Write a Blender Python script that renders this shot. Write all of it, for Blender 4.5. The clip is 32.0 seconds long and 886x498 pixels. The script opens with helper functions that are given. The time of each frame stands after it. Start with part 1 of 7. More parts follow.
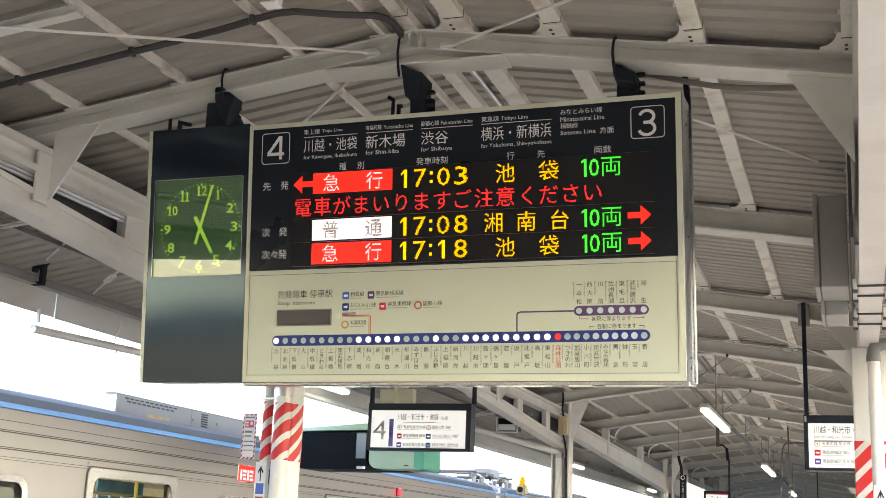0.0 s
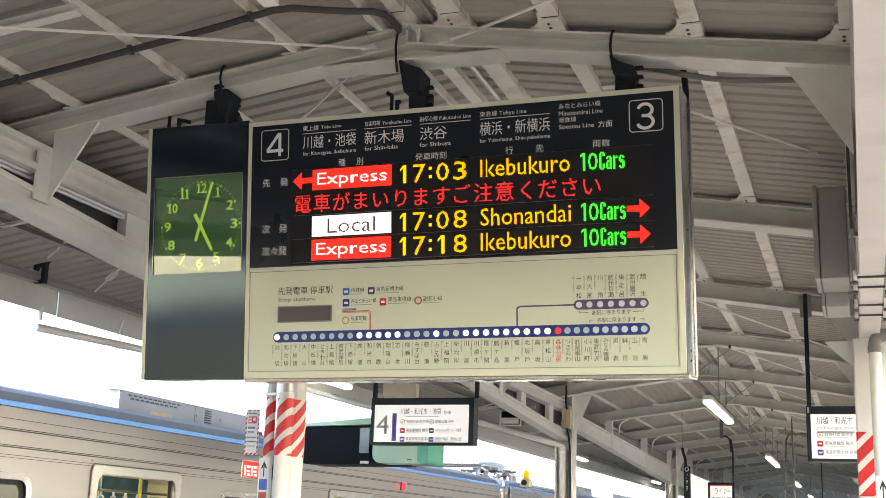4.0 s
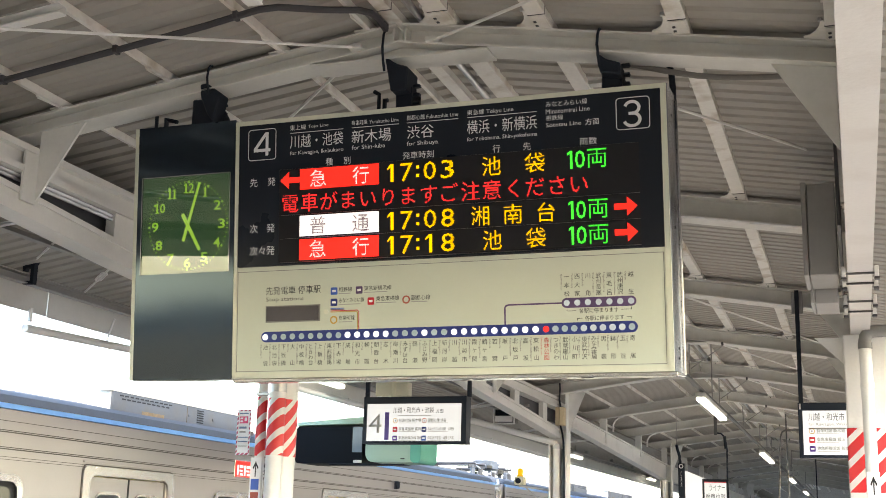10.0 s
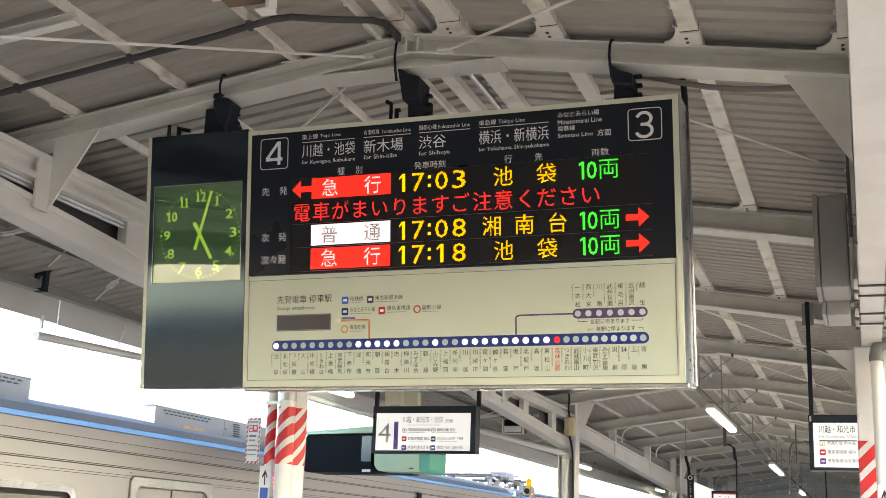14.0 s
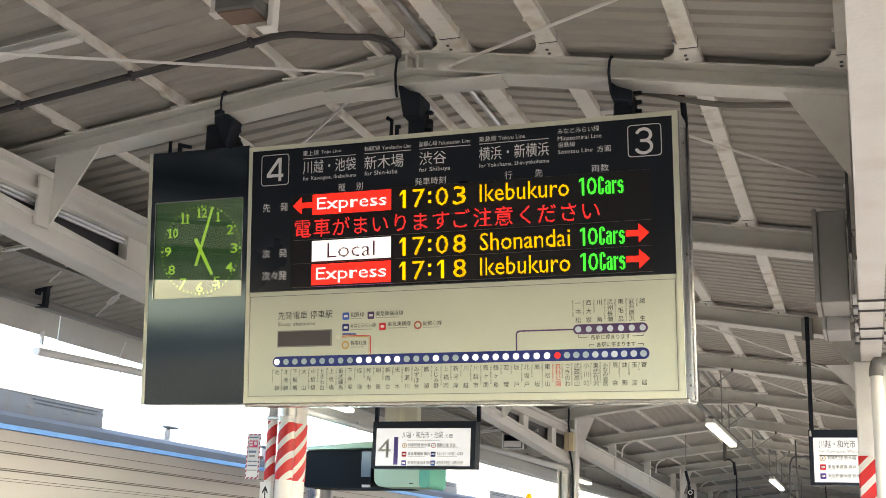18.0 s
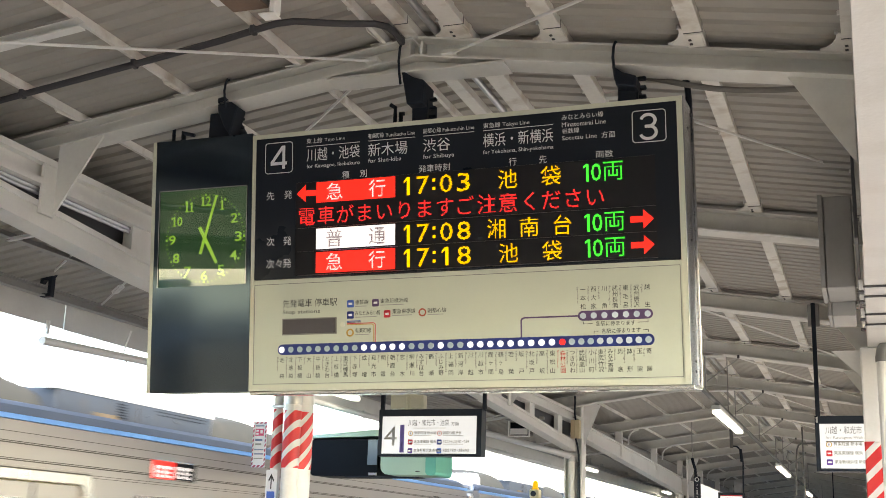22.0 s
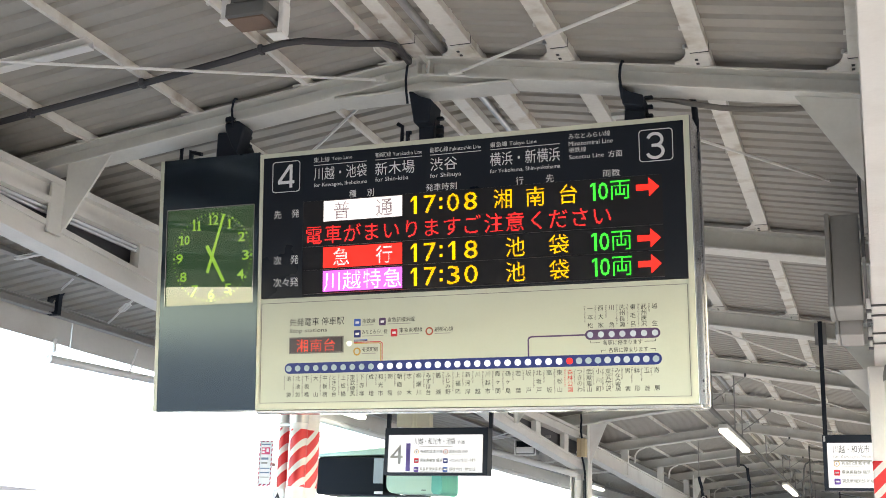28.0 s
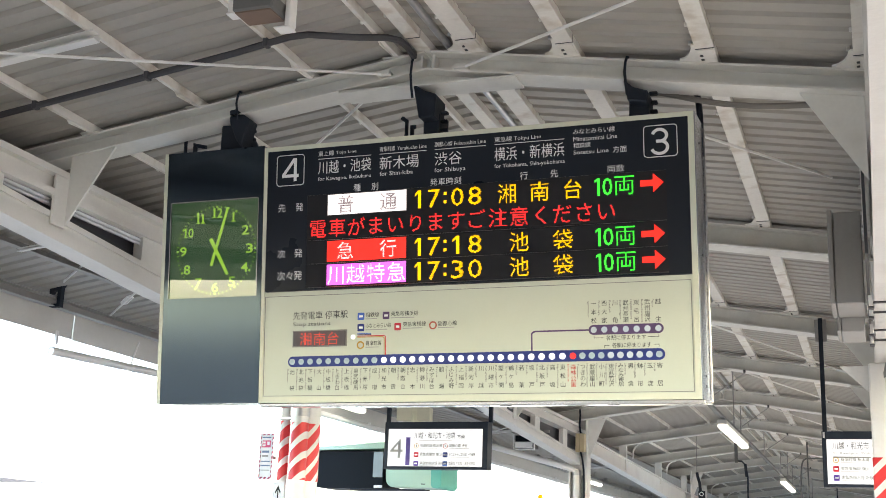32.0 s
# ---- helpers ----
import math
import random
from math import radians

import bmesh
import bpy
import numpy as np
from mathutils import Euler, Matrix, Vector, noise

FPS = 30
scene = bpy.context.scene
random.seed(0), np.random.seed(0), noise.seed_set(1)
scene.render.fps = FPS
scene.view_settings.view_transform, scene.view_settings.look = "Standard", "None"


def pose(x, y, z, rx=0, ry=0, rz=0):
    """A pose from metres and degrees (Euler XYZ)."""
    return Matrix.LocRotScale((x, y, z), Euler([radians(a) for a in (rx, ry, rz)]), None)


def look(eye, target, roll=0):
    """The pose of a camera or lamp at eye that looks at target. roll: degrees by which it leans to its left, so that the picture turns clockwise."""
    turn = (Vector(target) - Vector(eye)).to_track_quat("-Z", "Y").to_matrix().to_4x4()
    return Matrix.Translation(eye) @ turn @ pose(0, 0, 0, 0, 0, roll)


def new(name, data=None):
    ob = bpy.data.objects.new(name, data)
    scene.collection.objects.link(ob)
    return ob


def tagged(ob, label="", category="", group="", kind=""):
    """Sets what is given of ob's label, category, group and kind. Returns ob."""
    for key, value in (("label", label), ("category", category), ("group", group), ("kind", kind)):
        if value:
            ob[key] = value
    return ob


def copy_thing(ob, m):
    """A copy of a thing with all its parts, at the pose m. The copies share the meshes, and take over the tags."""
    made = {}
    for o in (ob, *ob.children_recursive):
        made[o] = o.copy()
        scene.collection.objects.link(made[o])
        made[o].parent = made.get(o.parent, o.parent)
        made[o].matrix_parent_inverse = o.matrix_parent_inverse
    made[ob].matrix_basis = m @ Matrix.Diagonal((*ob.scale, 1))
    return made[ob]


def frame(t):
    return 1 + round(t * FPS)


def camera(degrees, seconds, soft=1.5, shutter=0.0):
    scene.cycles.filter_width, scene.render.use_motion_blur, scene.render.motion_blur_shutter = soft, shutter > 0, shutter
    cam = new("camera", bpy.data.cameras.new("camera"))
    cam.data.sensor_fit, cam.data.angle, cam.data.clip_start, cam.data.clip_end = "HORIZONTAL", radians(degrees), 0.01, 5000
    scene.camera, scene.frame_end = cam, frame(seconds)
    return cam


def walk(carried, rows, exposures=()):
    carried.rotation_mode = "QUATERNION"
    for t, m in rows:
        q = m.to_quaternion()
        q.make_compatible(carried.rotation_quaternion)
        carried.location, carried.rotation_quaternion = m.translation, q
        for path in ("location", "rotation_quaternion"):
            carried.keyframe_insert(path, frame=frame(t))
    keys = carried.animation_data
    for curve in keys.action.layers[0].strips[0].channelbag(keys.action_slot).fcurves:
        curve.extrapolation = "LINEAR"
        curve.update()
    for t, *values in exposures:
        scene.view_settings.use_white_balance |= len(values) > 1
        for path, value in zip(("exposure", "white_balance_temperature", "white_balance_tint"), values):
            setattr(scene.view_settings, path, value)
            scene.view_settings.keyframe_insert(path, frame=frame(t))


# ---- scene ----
cam = camera(40.65, 32.0, soft=0.65, shutter=0.5)
PATH = [
    (0, (3.1786, -5.7077, 1.6596), (1.2587, -0.2027, 3.0771), 2.392),
    (0.5, (3.1847, -5.7056, 1.6648), (1.2607, -0.2019, 3.0815), 2.350),
    (1, (3.1901, -5.7064, 1.6676), (1.2689, -0.2030, 3.0895), 2.293),
    (1.5, (3.1829, -5.7081, 1.6670), (1.2653, -0.2030, 3.0870), 2.254),
    (2, (3.1795, -5.7095, 1.6654), (1.2645, -0.2013, 3.0770), 2.216),
    (2.5, (3.1810, -5.7052, 1.6653), (1.2581, -0.1976, 3.0683), 2.176),
    (3, (3.1891, -5.7105, 1.6661), (1.2629, -0.2023, 3.0622), 2.081),
    (3.5, (3.1941, -5.7117, 1.6663), (1.2637, -0.2033, 3.0563), 1.993),
    (5.5, (3.2075, -5.7010, 1.6686), (1.2567, -0.1984, 3.0527), 1.687),
    (6, (3.2085, -5.6992, 1.6706), (1.2565, -0.1983, 3.0598), 1.630),
    (6.5, (3.2114, -5.6996, 1.6712), (1.2629, -0.1984, 3.0640), 1.615),
    (7, (3.2141, -5.6981, 1.6727), (1.2668, -0.1963, 3.0650), 1.618),
    (7.5, (3.2125, -5.7003, 1.6710), (1.2672, -0.1974, 3.0618), 1.610),
    (8, (3.2124, -5.6980, 1.6698), (1.2736, -0.1921, 3.0578), 1.568),
    (8.5, (3.2226, -5.6946, 1.6705), (1.2911, -0.1854, 3.0556), 1.546),
    (9, (3.2264, -5.6934, 1.6740), (1.3074, -0.1791, 3.0557), 1.514),
    (9.5, (3.2320, -5.6893, 1.6755), (1.3130, -0.1730, 3.0496), 1.533),
    (10, (3.2331, -5.6888, 1.6725), (1.3190, -0.1718, 3.0508), 1.542),
    (10.5, (3.2368, -5.6840, 1.6744), (1.3223, -0.1676, 3.0540), 1.616),
    (11, (3.2422, -5.6822, 1.6753), (1.3156, -0.1707, 3.0576), 1.675),
    (11.5, (3.2397, -5.6861, 1.6718), (1.3030, -0.1809, 3.0651), 1.746),
    (12, (3.2356, -5.6896, 1.6744), (1.2921, -0.1874, 3.0703), 1.830),
    (12.5, (3.2320, -5.6934, 1.6739), (1.2829, -0.1938, 3.0724), 1.891),
    (13, (3.2285, -5.6902, 1.6739), (1.2761, -0.1925, 3.0752), 1.943),
    (13.5, (3.2261, -5.6899, 1.6752), (1.2744, -0.1943, 3.0855), 1.954),
    (14, (3.2238, -5.6969, 1.6748), (1.2687, -0.2055, 3.0966), 1.964),
    (14.5, (3.2218, -5.6990, 1.6770), (1.2662, -0.2115, 3.1132), 1.958),
    (16.5, (3.2190, -5.7168, 1.6790), (1.2806, -0.2409, 3.1814), 1.827),
    (17, (3.2226, -5.7229, 1.6796), (1.2855, -0.2482, 3.1880), 1.834),
    (17.5, (3.2198, -5.7173, 1.6804), (1.2813, -0.2421, 3.1850), 1.868),
    (18, (3.2223, -5.7163, 1.6789), (1.2751, -0.2406, 3.1704), 1.902),
    (18.5, (3.2206, -5.7157, 1.6762), (1.2623, -0.2394, 3.1511), 1.888),
    (19, (3.2228, -5.7135, 1.6757), (1.2522, -0.2370, 3.1333), 1.893),
    (19.5, (3.2205, -5.7035, 1.6759), (1.2404, -0.2284, 3.1258), 1.891),
    (20, (3.2207, -5.7096, 1.6742), (1.2352, -0.2348, 3.1178), 1.835),
    (20.5, (3.2223, -5.7054, 1.6766), (1.2369, -0.2293, 3.1156), 1.766),
    (21, (3.2253, -5.7042, 1.6763), (1.2431, -0.2265, 3.1131), 1.738),
    (21.5, (3.2254, -5.7051, 1.6749), (1.2435, -0.2270, 3.1110), 1.731),
    (22, (3.2261, -5.7011, 1.6736), (1.2478, -0.2215, 3.1092), 1.699),
    (22.5, (3.2270, -5.6986, 1.6749), (1.2477, -0.2180, 3.1052), 1.694),
    (23, (3.2336, -5.6956, 1.6743), (1.2485, -0.2167, 3.1029), 1.720),
    (23.5, (3.2335, -5.6958, 1.6758), (1.2483, -0.2182, 3.1092), 1.721),
    (24, (3.2327, -5.6931, 1.6768), (1.2512, -0.2186, 3.1273), 1.687),
    (24.5, (3.2368, -5.7035, 1.6811), (1.2590, -0.2388, 3.1730), 1.615),
    (25, (3.2427, -5.7155, 1.6828), (1.2647, -0.2649, 3.2248), 1.523),
    (25.5, (3.2353, -5.7086, 1.6864), (1.2543, -0.2688, 3.2625), 1.463),
    (27.5, (3.2249, -5.7178, 1.6785), (1.2273, -0.2729, 3.2155), 1.749),
    (28, (3.2200, -5.7086, 1.6788), (1.2208, -0.2595, 3.1992), 1.788),
    (28.5, (3.2168, -5.7113, 1.6778), (1.2158, -0.2610, 3.1911), 1.826),
    (29, (3.2110, -5.7143, 1.6803), (1.2064, -0.2661, 3.1964), 1.830),
    (29.5, (3.2117, -5.7205, 1.6816), (1.2025, -0.2757, 3.2036), 1.817),
    (30, (3.2087, -5.7190, 1.6784), (1.1940, -0.2787, 3.2095), 1.917),
    (30.5, (3.2021, -5.7221, 1.6763), (1.1884, -0.2812, 3.2067), 1.999),
    (31, (3.1984, -5.7170, 1.6758), (1.1962, -0.2694, 3.1973), 2.049),
    (31.5, (3.1978, -5.7278, 1.6748), (1.1992, -0.2748, 3.1816), 2.068),
    (32, (3.1943, -5.7292, 1.6738), (1.2026, -0.2703, 3.1683), 2.106),
]
STOPS_UP = 3.27
EXPOSURES = [(0.0, STOPS_UP, 7450, 10), (14.0, STOPS_UP, 7450, 10), (24.0, STOPS_UP, 7450, 10), (26.5, STOPS_UP + 0.13, 7150, 10), (32.0, STOPS_UP + 0.13, 7150, 10)]
walk(cam, [(t, look(eye, target, roll)) for t, eye, target, roll in PATH], EXPOSURES)

# ---- light ----
SUN_UP, SUN_ROUND = 40.0, 125.0
world = bpy.data.worlds.new("overcast_sky")
scene.world = world
world.use_nodes = True
wn = world.node_tree.nodes
wl = world.node_tree.links
sky = wn.new("ShaderNodeTexSky")
sky.sky_type = "NISHITA"
sky.sun_disc = False
sky.sun_elevation = radians(SUN_UP)
sky.sun_rotation = radians(SUN_ROUND)
sky.air_density, sky.dust_density, sky.ozone_density = 1.0, 1.0, 1.0
wn["Background"].inputs["Strength"].default_value = 0.15
wl.new(sky.outputs["Color"], wn["Background"].inputs["Color"])
sun = new("sun", bpy.data.lights.new("sun", "SUN"))
sun.data.energy, sun.data.angle, sun.data.color = 1.0, radians(6), (1.0, 0.93, 0.84)
az = radians(SUN_ROUND)
sun.matrix_world = look((0, 0, 30), (-math.sin(az) * 20, -math.cos(az) * 20, 30 - 20 * math.tan(radians(SUN_UP))))


# ---- materials ----
GLOW = 2.0 ** -STOPS_UP  # lit faces, against the exposure

def mat(name, color, rough=0.5, metal=0.0, var=0.12, scale=3.0, bump=0.0, fine=60.0, dirt=0.0, dirt_color=(0.12, 0.10, 0.08), spec=0.5):
    m = bpy.data.materials.new(name)
    m.use_nodes = True
    n, l = m.node_tree.nodes, m.node_tree.links
    b = n["Principled BSDF"]
    b.inputs["Metallic"].default_value = metal
    b.inputs["Specular IOR Level"].default_value = spec
    co = n.new("ShaderNodeTexCoord")
    big = n.new("ShaderNodeTexNoise")
    big.inputs["Scale"].default_value, big.inputs["Detail"].default_value = scale, 6
    l.new(co.outputs["Object"], big.inputs["Vector"])
    small = n.new("ShaderNodeTexNoise")
    small.inputs["Scale"].default_value, small.inputs["Detail"].default_value = fine, 4
    l.new(co.outputs["Object"], small.inputs["Vector"])
    mixv = n.new("ShaderNodeMath")
    mixv.operation = "MULTIPLY_ADD"
    l.new(small.outputs["Fac"], mixv.inputs[0])
    mixv.inputs[1].default_value = 0.35
    l.new(big.outputs["Fac"], mixv.inputs[2])
    ramp = n.new("ShaderNodeMapRange")
    ramp.inputs["From Min"].default_value, ramp.inputs["From Max"].default_value = 0.35, 1.0
    ramp.inputs["To Min"].default_value, ramp.inputs["To Max"].default_value = 1 - var, 1 + var
    l.new(mixv.outputs[0], ramp.inputs["Value"])
    mul = n.new("ShaderNodeVectorMath")
    mul.operation = "SCALE"
    mul.inputs[0].default_value = color
    l.new(ramp.outputs[0], mul.inputs["Scale"])
    out = mul.outputs[0]
    if dirt:
        d = n.new("ShaderNodeTexNoise")
        d.inputs["Scale"].default_value, d.inputs["Detail"].default_value = scale * 2.3, 9
        l.new(co.outputs["Object"], d.inputs["Vector"])
        r2 = n.new("ShaderNodeMapRange")
        r2.inputs["From Min"].default_value, r2.inputs["From Max"].default_value = 0.52, 0.75
        r2.inputs["To Max"].default_value = dirt
        l.new(d.outputs["Fac"], r2.inputs["Value"])
        mx = n.new("ShaderNodeMix")
        mx.data_type = "RGBA"
        l.new(r2.outputs[0], mx.inputs["Factor"])
        l.new(out, mx.inputs["A"])
        mx.inputs["B"].default_value = (*dirt_color, 1)
        out = mx.outputs["Result"]
    l.new(out, b.inputs["Base Color"])
    rr = n.new("ShaderNodeMapRange")
    rr.inputs["To Min"].default_value, rr.inputs["To Max"].default_value = rough * 0.8, min(1, rough * 1.2)
    l.new(big.outputs["Fac"], rr.inputs["Value"])
    l.new(rr.outputs[0], b.inputs["Roughness"])
    if bump:
        bp = n.new("ShaderNodeBump")
        bp.inputs["Strength"].default_value, bp.inputs["Distance"].default_value = bump, 0.01
        l.new(small.outputs["Fac"], bp.inputs["Height"])
        l.new(bp.outputs["Normal"], b.inputs["Normal"])
    return m


def glow(name, color, strength):
    m = bpy.data.materials.new(name)
    m.use_nodes = True
    b = m.node_tree.nodes["Principled BSDF"]
    b.inputs["Base Color"].default_value = (*[c * 0.5 for c in color], 1)
    b.inputs["Emission Color"].default_value = (*color, 1)
    b.inputs["Emission Strength"].default_value = strength * GLOW
    b.inputs["Roughness"].default_value = 0.4
    return m


def stripes(name, a, b_, pitch, slant, rough=0.4, wrap=0.0):
    """Printed tape with slanting stripes round a post."""
    m = bpy.data.materials.new(name)
    m.use_nodes = True
    n, l = m.node_tree.nodes, m.node_tree.links
    co = n.new("ShaderNodeTexCoord")
    sep = n.new("ShaderNodeSeparateXYZ")
    l.new(co.outputs["Object"], sep.inputs[0])
    s = n.new("ShaderNodeMath")
    s.operation = "MULTIPLY_ADD"
    l.new(sep.outputs["X"], s.inputs[0])
    s.inputs[1].default_value = -slant
    l.new(sep.outputs["Z"], s.inputs[2])
    w = n.new("ShaderNodeTexNoise")
    w.inputs["Scale"].default_value = 9
    l.new(co.outputs["Object"], w.inputs["Vector"])
    wob = n.new("ShaderNodeMath")
    wob.operation = "MULTIPLY_ADD"
    l.new(w.outputs["Fac"], wob.inputs[0])
    wob.inputs[1].default_value = 0.004
    l.new(s.outputs[0], wob.inputs[2])
    md = n.new("ShaderNodeMath")
    md.operation = "PINGPONG"
    l.new(wob.outputs[0], md.inputs[0])
    md.inputs[1].default_value = pitch
    gt = n.new("ShaderNodeMath")
    gt.operation = "GREATER_THAN"
    l.new(md.outputs[0], gt.inputs[0])
    gt.inputs[1].default_value = pitch * 0.62
    mx = n.new("ShaderNodeMix")
    mx.data_type = "RGBA"
    l.new(gt.outputs[0], mx.inputs["Factor"])
    mx.inputs["A"].default_value, mx.inputs["B"].default_value = (*a, 1), (*b_, 1)
    l.new(mx.outputs["Result"], n["Principled BSDF"].inputs["Base Color"])
    n["Principled BSDF"].inputs["Roughness"].default_value = rough
    if wrap:
        at = n.new("ShaderNodeMath")
        at.operation = "ARCTAN2"
        neg = n.new("ShaderNodeMath")
        neg.operation = "MULTIPLY"
        neg.inputs[1].default_value = -1.0
        l.new(sep.outputs["Y"], neg.inputs[0])
        l.new(sep.outputs["X"], at.inputs[0])
        l.new(neg.outputs[0], at.inputs[1])
        arc = n.new("ShaderNodeMath")
        arc.operation = "MULTIPLY"
        arc.inputs[1].default_value = wrap
        l.new(at.outputs[0], arc.inputs[0])
        l.new(arc.outputs[0], s.inputs[0])
    return m


def glass(name, tint=(1, 1, 1), rough=0.0, ior=1.45):
    m = bpy.data.materials.new(name)
    m.use_nodes = True
    b = m.node_tree.nodes["Principled BSDF"]
    b.inputs["Base Color"].default_value = (*tint, 1)
    b.inputs["Transmission Weight"].default_value = 1.0
    b.inputs["Roughness"].default_value = rough
    b.inputs["IOR"].default_value = ior
    b.inputs["Specular IOR Level"].default_value = 0.9
    return m


M_BEAM = mat("painted_steel", (0.71, 0.70, 0.655), 0.45, 0, 0.10, 1.5, 0.05, 40, 0.25, (0.30, 0.27, 0.22))
M_PURLIN = mat("purlin_paint", (0.79, 0.77, 0.72), 0.5, 0, 0.14, 2.0, 0.05, 40, 0.8, (0.36, 0.27, 0.17))
M_ROOF = mat("roof_sheet", (0.395, 0.375, 0.338), 0.55, 0, 0.12, 0.7, 0.05, 25, 0.2, (0.28, 0.25, 0.21))
M_GIRDER = mat("girder_paint", (0.735, 0.72, 0.68), 0.45, 0, 0.08, 1.2, 0.05, 40, 0.2, (0.38, 0.34, 0.28))
M_WHITE = mat("white_paint", (0.80, 0.79, 0.765), 0.4, 0, 0.07, 1.4, 0.10, 45, 0.30, (0.52, 0.48, 0.41))
M_WHITEGIRDER = mat("aged_white_paint", (0.68, 0.665, 0.63), 0.45, 0, 0.08, 1.4, 0.18, 45, 0.35, (0.46, 0.42, 0.36))
M_FASCIA = mat("fascia_sheet", (0.58, 0.565, 0.53), 0.5, 0, 0.08, 0.8, 0.03, 30, 0.15)
M_CABLE = mat("cable_sheath", (0.16, 0.15, 0.135), 0.6, 0, 0.15, 4)
M_GALV = mat("galvanised", (0.55, 0.56, 0.57), 0.35, 0.7, 0.2, 6.0, 0.05, 30)
M_BRIGHT = mat("bright_conduit", (0.74, 0.75, 0.77), 0.22, 0.6, 0.08, 4)
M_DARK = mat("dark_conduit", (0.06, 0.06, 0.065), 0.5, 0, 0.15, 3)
M_BLACK = mat("black_bracket", (0.014, 0.019, 0.028), 0.6, 0, 0.2, 5, 0.1, 50, spec=0.25)
M_SPEAKER = mat("speaker_grey", (0.13, 0.13, 0.125), 0.5, 0, 0.1, 3, 0.05, 40)
M_GREY = mat("grey_paint", (0.33, 0.325, 0.31), 0.5, 0, 0.1, 2, 0.05, 40, 0.2)
M_CREAM = mat("cream_face", (0.565, 0.60, 0.49), 0.38, 0, 0.03, 1.0, 0.02, 80)
M_CREAM2 = mat("cream_frame", (0.64, 0.65, 0.52), 0.4, 0, 0.05, 2.0, 0.03, 60)
M_PANEL = mat("black_panel", (0.010, 0.0135, 0.020), 0.28, 0, 0.1, 2.0, 0.0, 60, spec=0.25)
M_CAB = mat("cabinet_black", (0.009, 0.014, 0.022), 0.12, 0, 0.1, 1.0, 0.0, 60, spec=0.9)
# blue tint painted into the reflections in place of bluish surroundings
M_CAB.node_tree.nodes["Principled BSDF"].inputs["Specular Tint"].default_value = (0.66, 0.86, 1.0, 1.0)
M_LEDBACK = mat("led_back", (0.0115, 0.011, 0.0125), 0.5, 0, 0.15, 30, 0.1, 300, spec=0.3)
M_STEEL = mat("stainless_edge", (0.52, 0.51, 0.50), 0.18, 0.9, 0.1, 5)
M_INK = mat("black_ink", (0.02, 0.02, 0.022), 0.5)
M_INKGREY = mat("grey_ink", (0.22, 0.22, 0.20), 0.5)
M_WHITEINK = mat("white_print", (0.80, 0.80, 0.80), 0.5, 0, 0.03)
M_NAVY = mat("navy_print", (0.012, 0.03, 0.19), 0.4, 0, 0.05)
M_PURPLE = mat("purple_print", (0.09, 0.05, 0.13), 0.4, 0, 0.05)
M_REDINK = mat("red_print", (0.6, 0.03, 0.03), 0.5)
M_BLUE = mat("blue_print", (0.05, 0.13, 0.50), 0.4)
M_BROWN = mat("brown_print", (0.45, 0.10, 0.06), 0.4)
M_BEIGE = mat("beige_panel", (0.50, 0.42, 0.27), 0.5)
M_GOLD = mat("gold_print", (0.55, 0.32, 0.06), 0.4)
M_CRIMSON = mat("crimson_print", (0.70, 0.03, 0.05), 0.4)
M_DOTOFF = mat("dot_unlit", (0.38, 0.48, 0.54), 0.4)
M_DOTON = glow("dot_lit", (1.0, 1.0, 1.0), 1.4)
M_DOTDIM = glow("dot_half_lit", (0.72, 0.82, 0.9), 0.35)
M_DOTRED = glow("dot_red", (1.0, 0.02, 0.02), 1.2)
L_RED = glow("led_red", (1.0, 0.02, 0.012), 1.5)
L_REDTXT = glow("led_red_text", (1.0, 0.03, 0.03), 1.3)
L_AMBER = glow("led_amber", (1.0, 0.52, 0.0), 1.6)
L_GREEN = glow("led_green", (0.02, 1.0, 0.05), 1.25)
L_WHITE = glow("led_white", (1.0, 0.95, 0.97), 1.0)
L_PINK = glow("led_pink", (0.80, 0.12, 0.85), 1.5)
M_PLUM = mat("led_unlit_text", (0.085, 0.018, 0.045), 0.5)
M_CLOCK = glow("clock_face", (0.008, 0.046, 0.010), 0.85)
M_INKPALE = mat("pale_ink", (0.33, 0.33, 0.31), 0.5)
M_INDIGO = mat("indigo_print", (0.10, 0.04, 0.30), 0.4, 0, 0.05)
L_DOOR = glow("door_lamp_red", (1.0, 0.03, 0.06), 2.2)
M_SCREENBLACK = mat("screen_black", (0.004, 0.006, 0.009), 0.5, 0, 0.1, 2.0, 0.0, 60, spec=0.1)
M_NUMERAL = glow("clock_numeral", (0.42, 0.80, 0.06), 0.55)
M_TUBE = glow("lamp_tube", (1.0, 0.98, 0.92), 6.0)
M_CARLAMP = glow("car_lamp", (1.0, 0.97, 0.85), 9.0)
M_SIGNLIT = glow("sign_face_lit", (0.90, 0.94, 1.0), 0.70)
M_VIOLET = mat("violet_print", (0.10, 0.06, 0.30), 0.4, 0, 0.05)
M_PANTO = mat("pantograph_metal", (0.10, 0.10, 0.105), 0.4, 0.4, 0.2, 6)
M_CONCRETE = mat("concrete", (0.205, 0.187, 0.166), 0.8, 0, 0.15, 1.0, 0.2, 30, 0.3)
M_BALLAST = mat("ballast_ground", (0.165, 0.146, 0.124), 0.9, 0, 0.3, 2.0, 0.6, 20)
M_TAPE = stripes("hazard_tape", (0.70, 0.025, 0.03), (0.78, 0.745, 0.71), 0.082, 1.0)
M_TAPE_ROUND = stripes("hazard_tape_round", (0.70, 0.025, 0.03), (0.78, 0.745, 0.71), 0.078, 1.15, wrap=0.117)
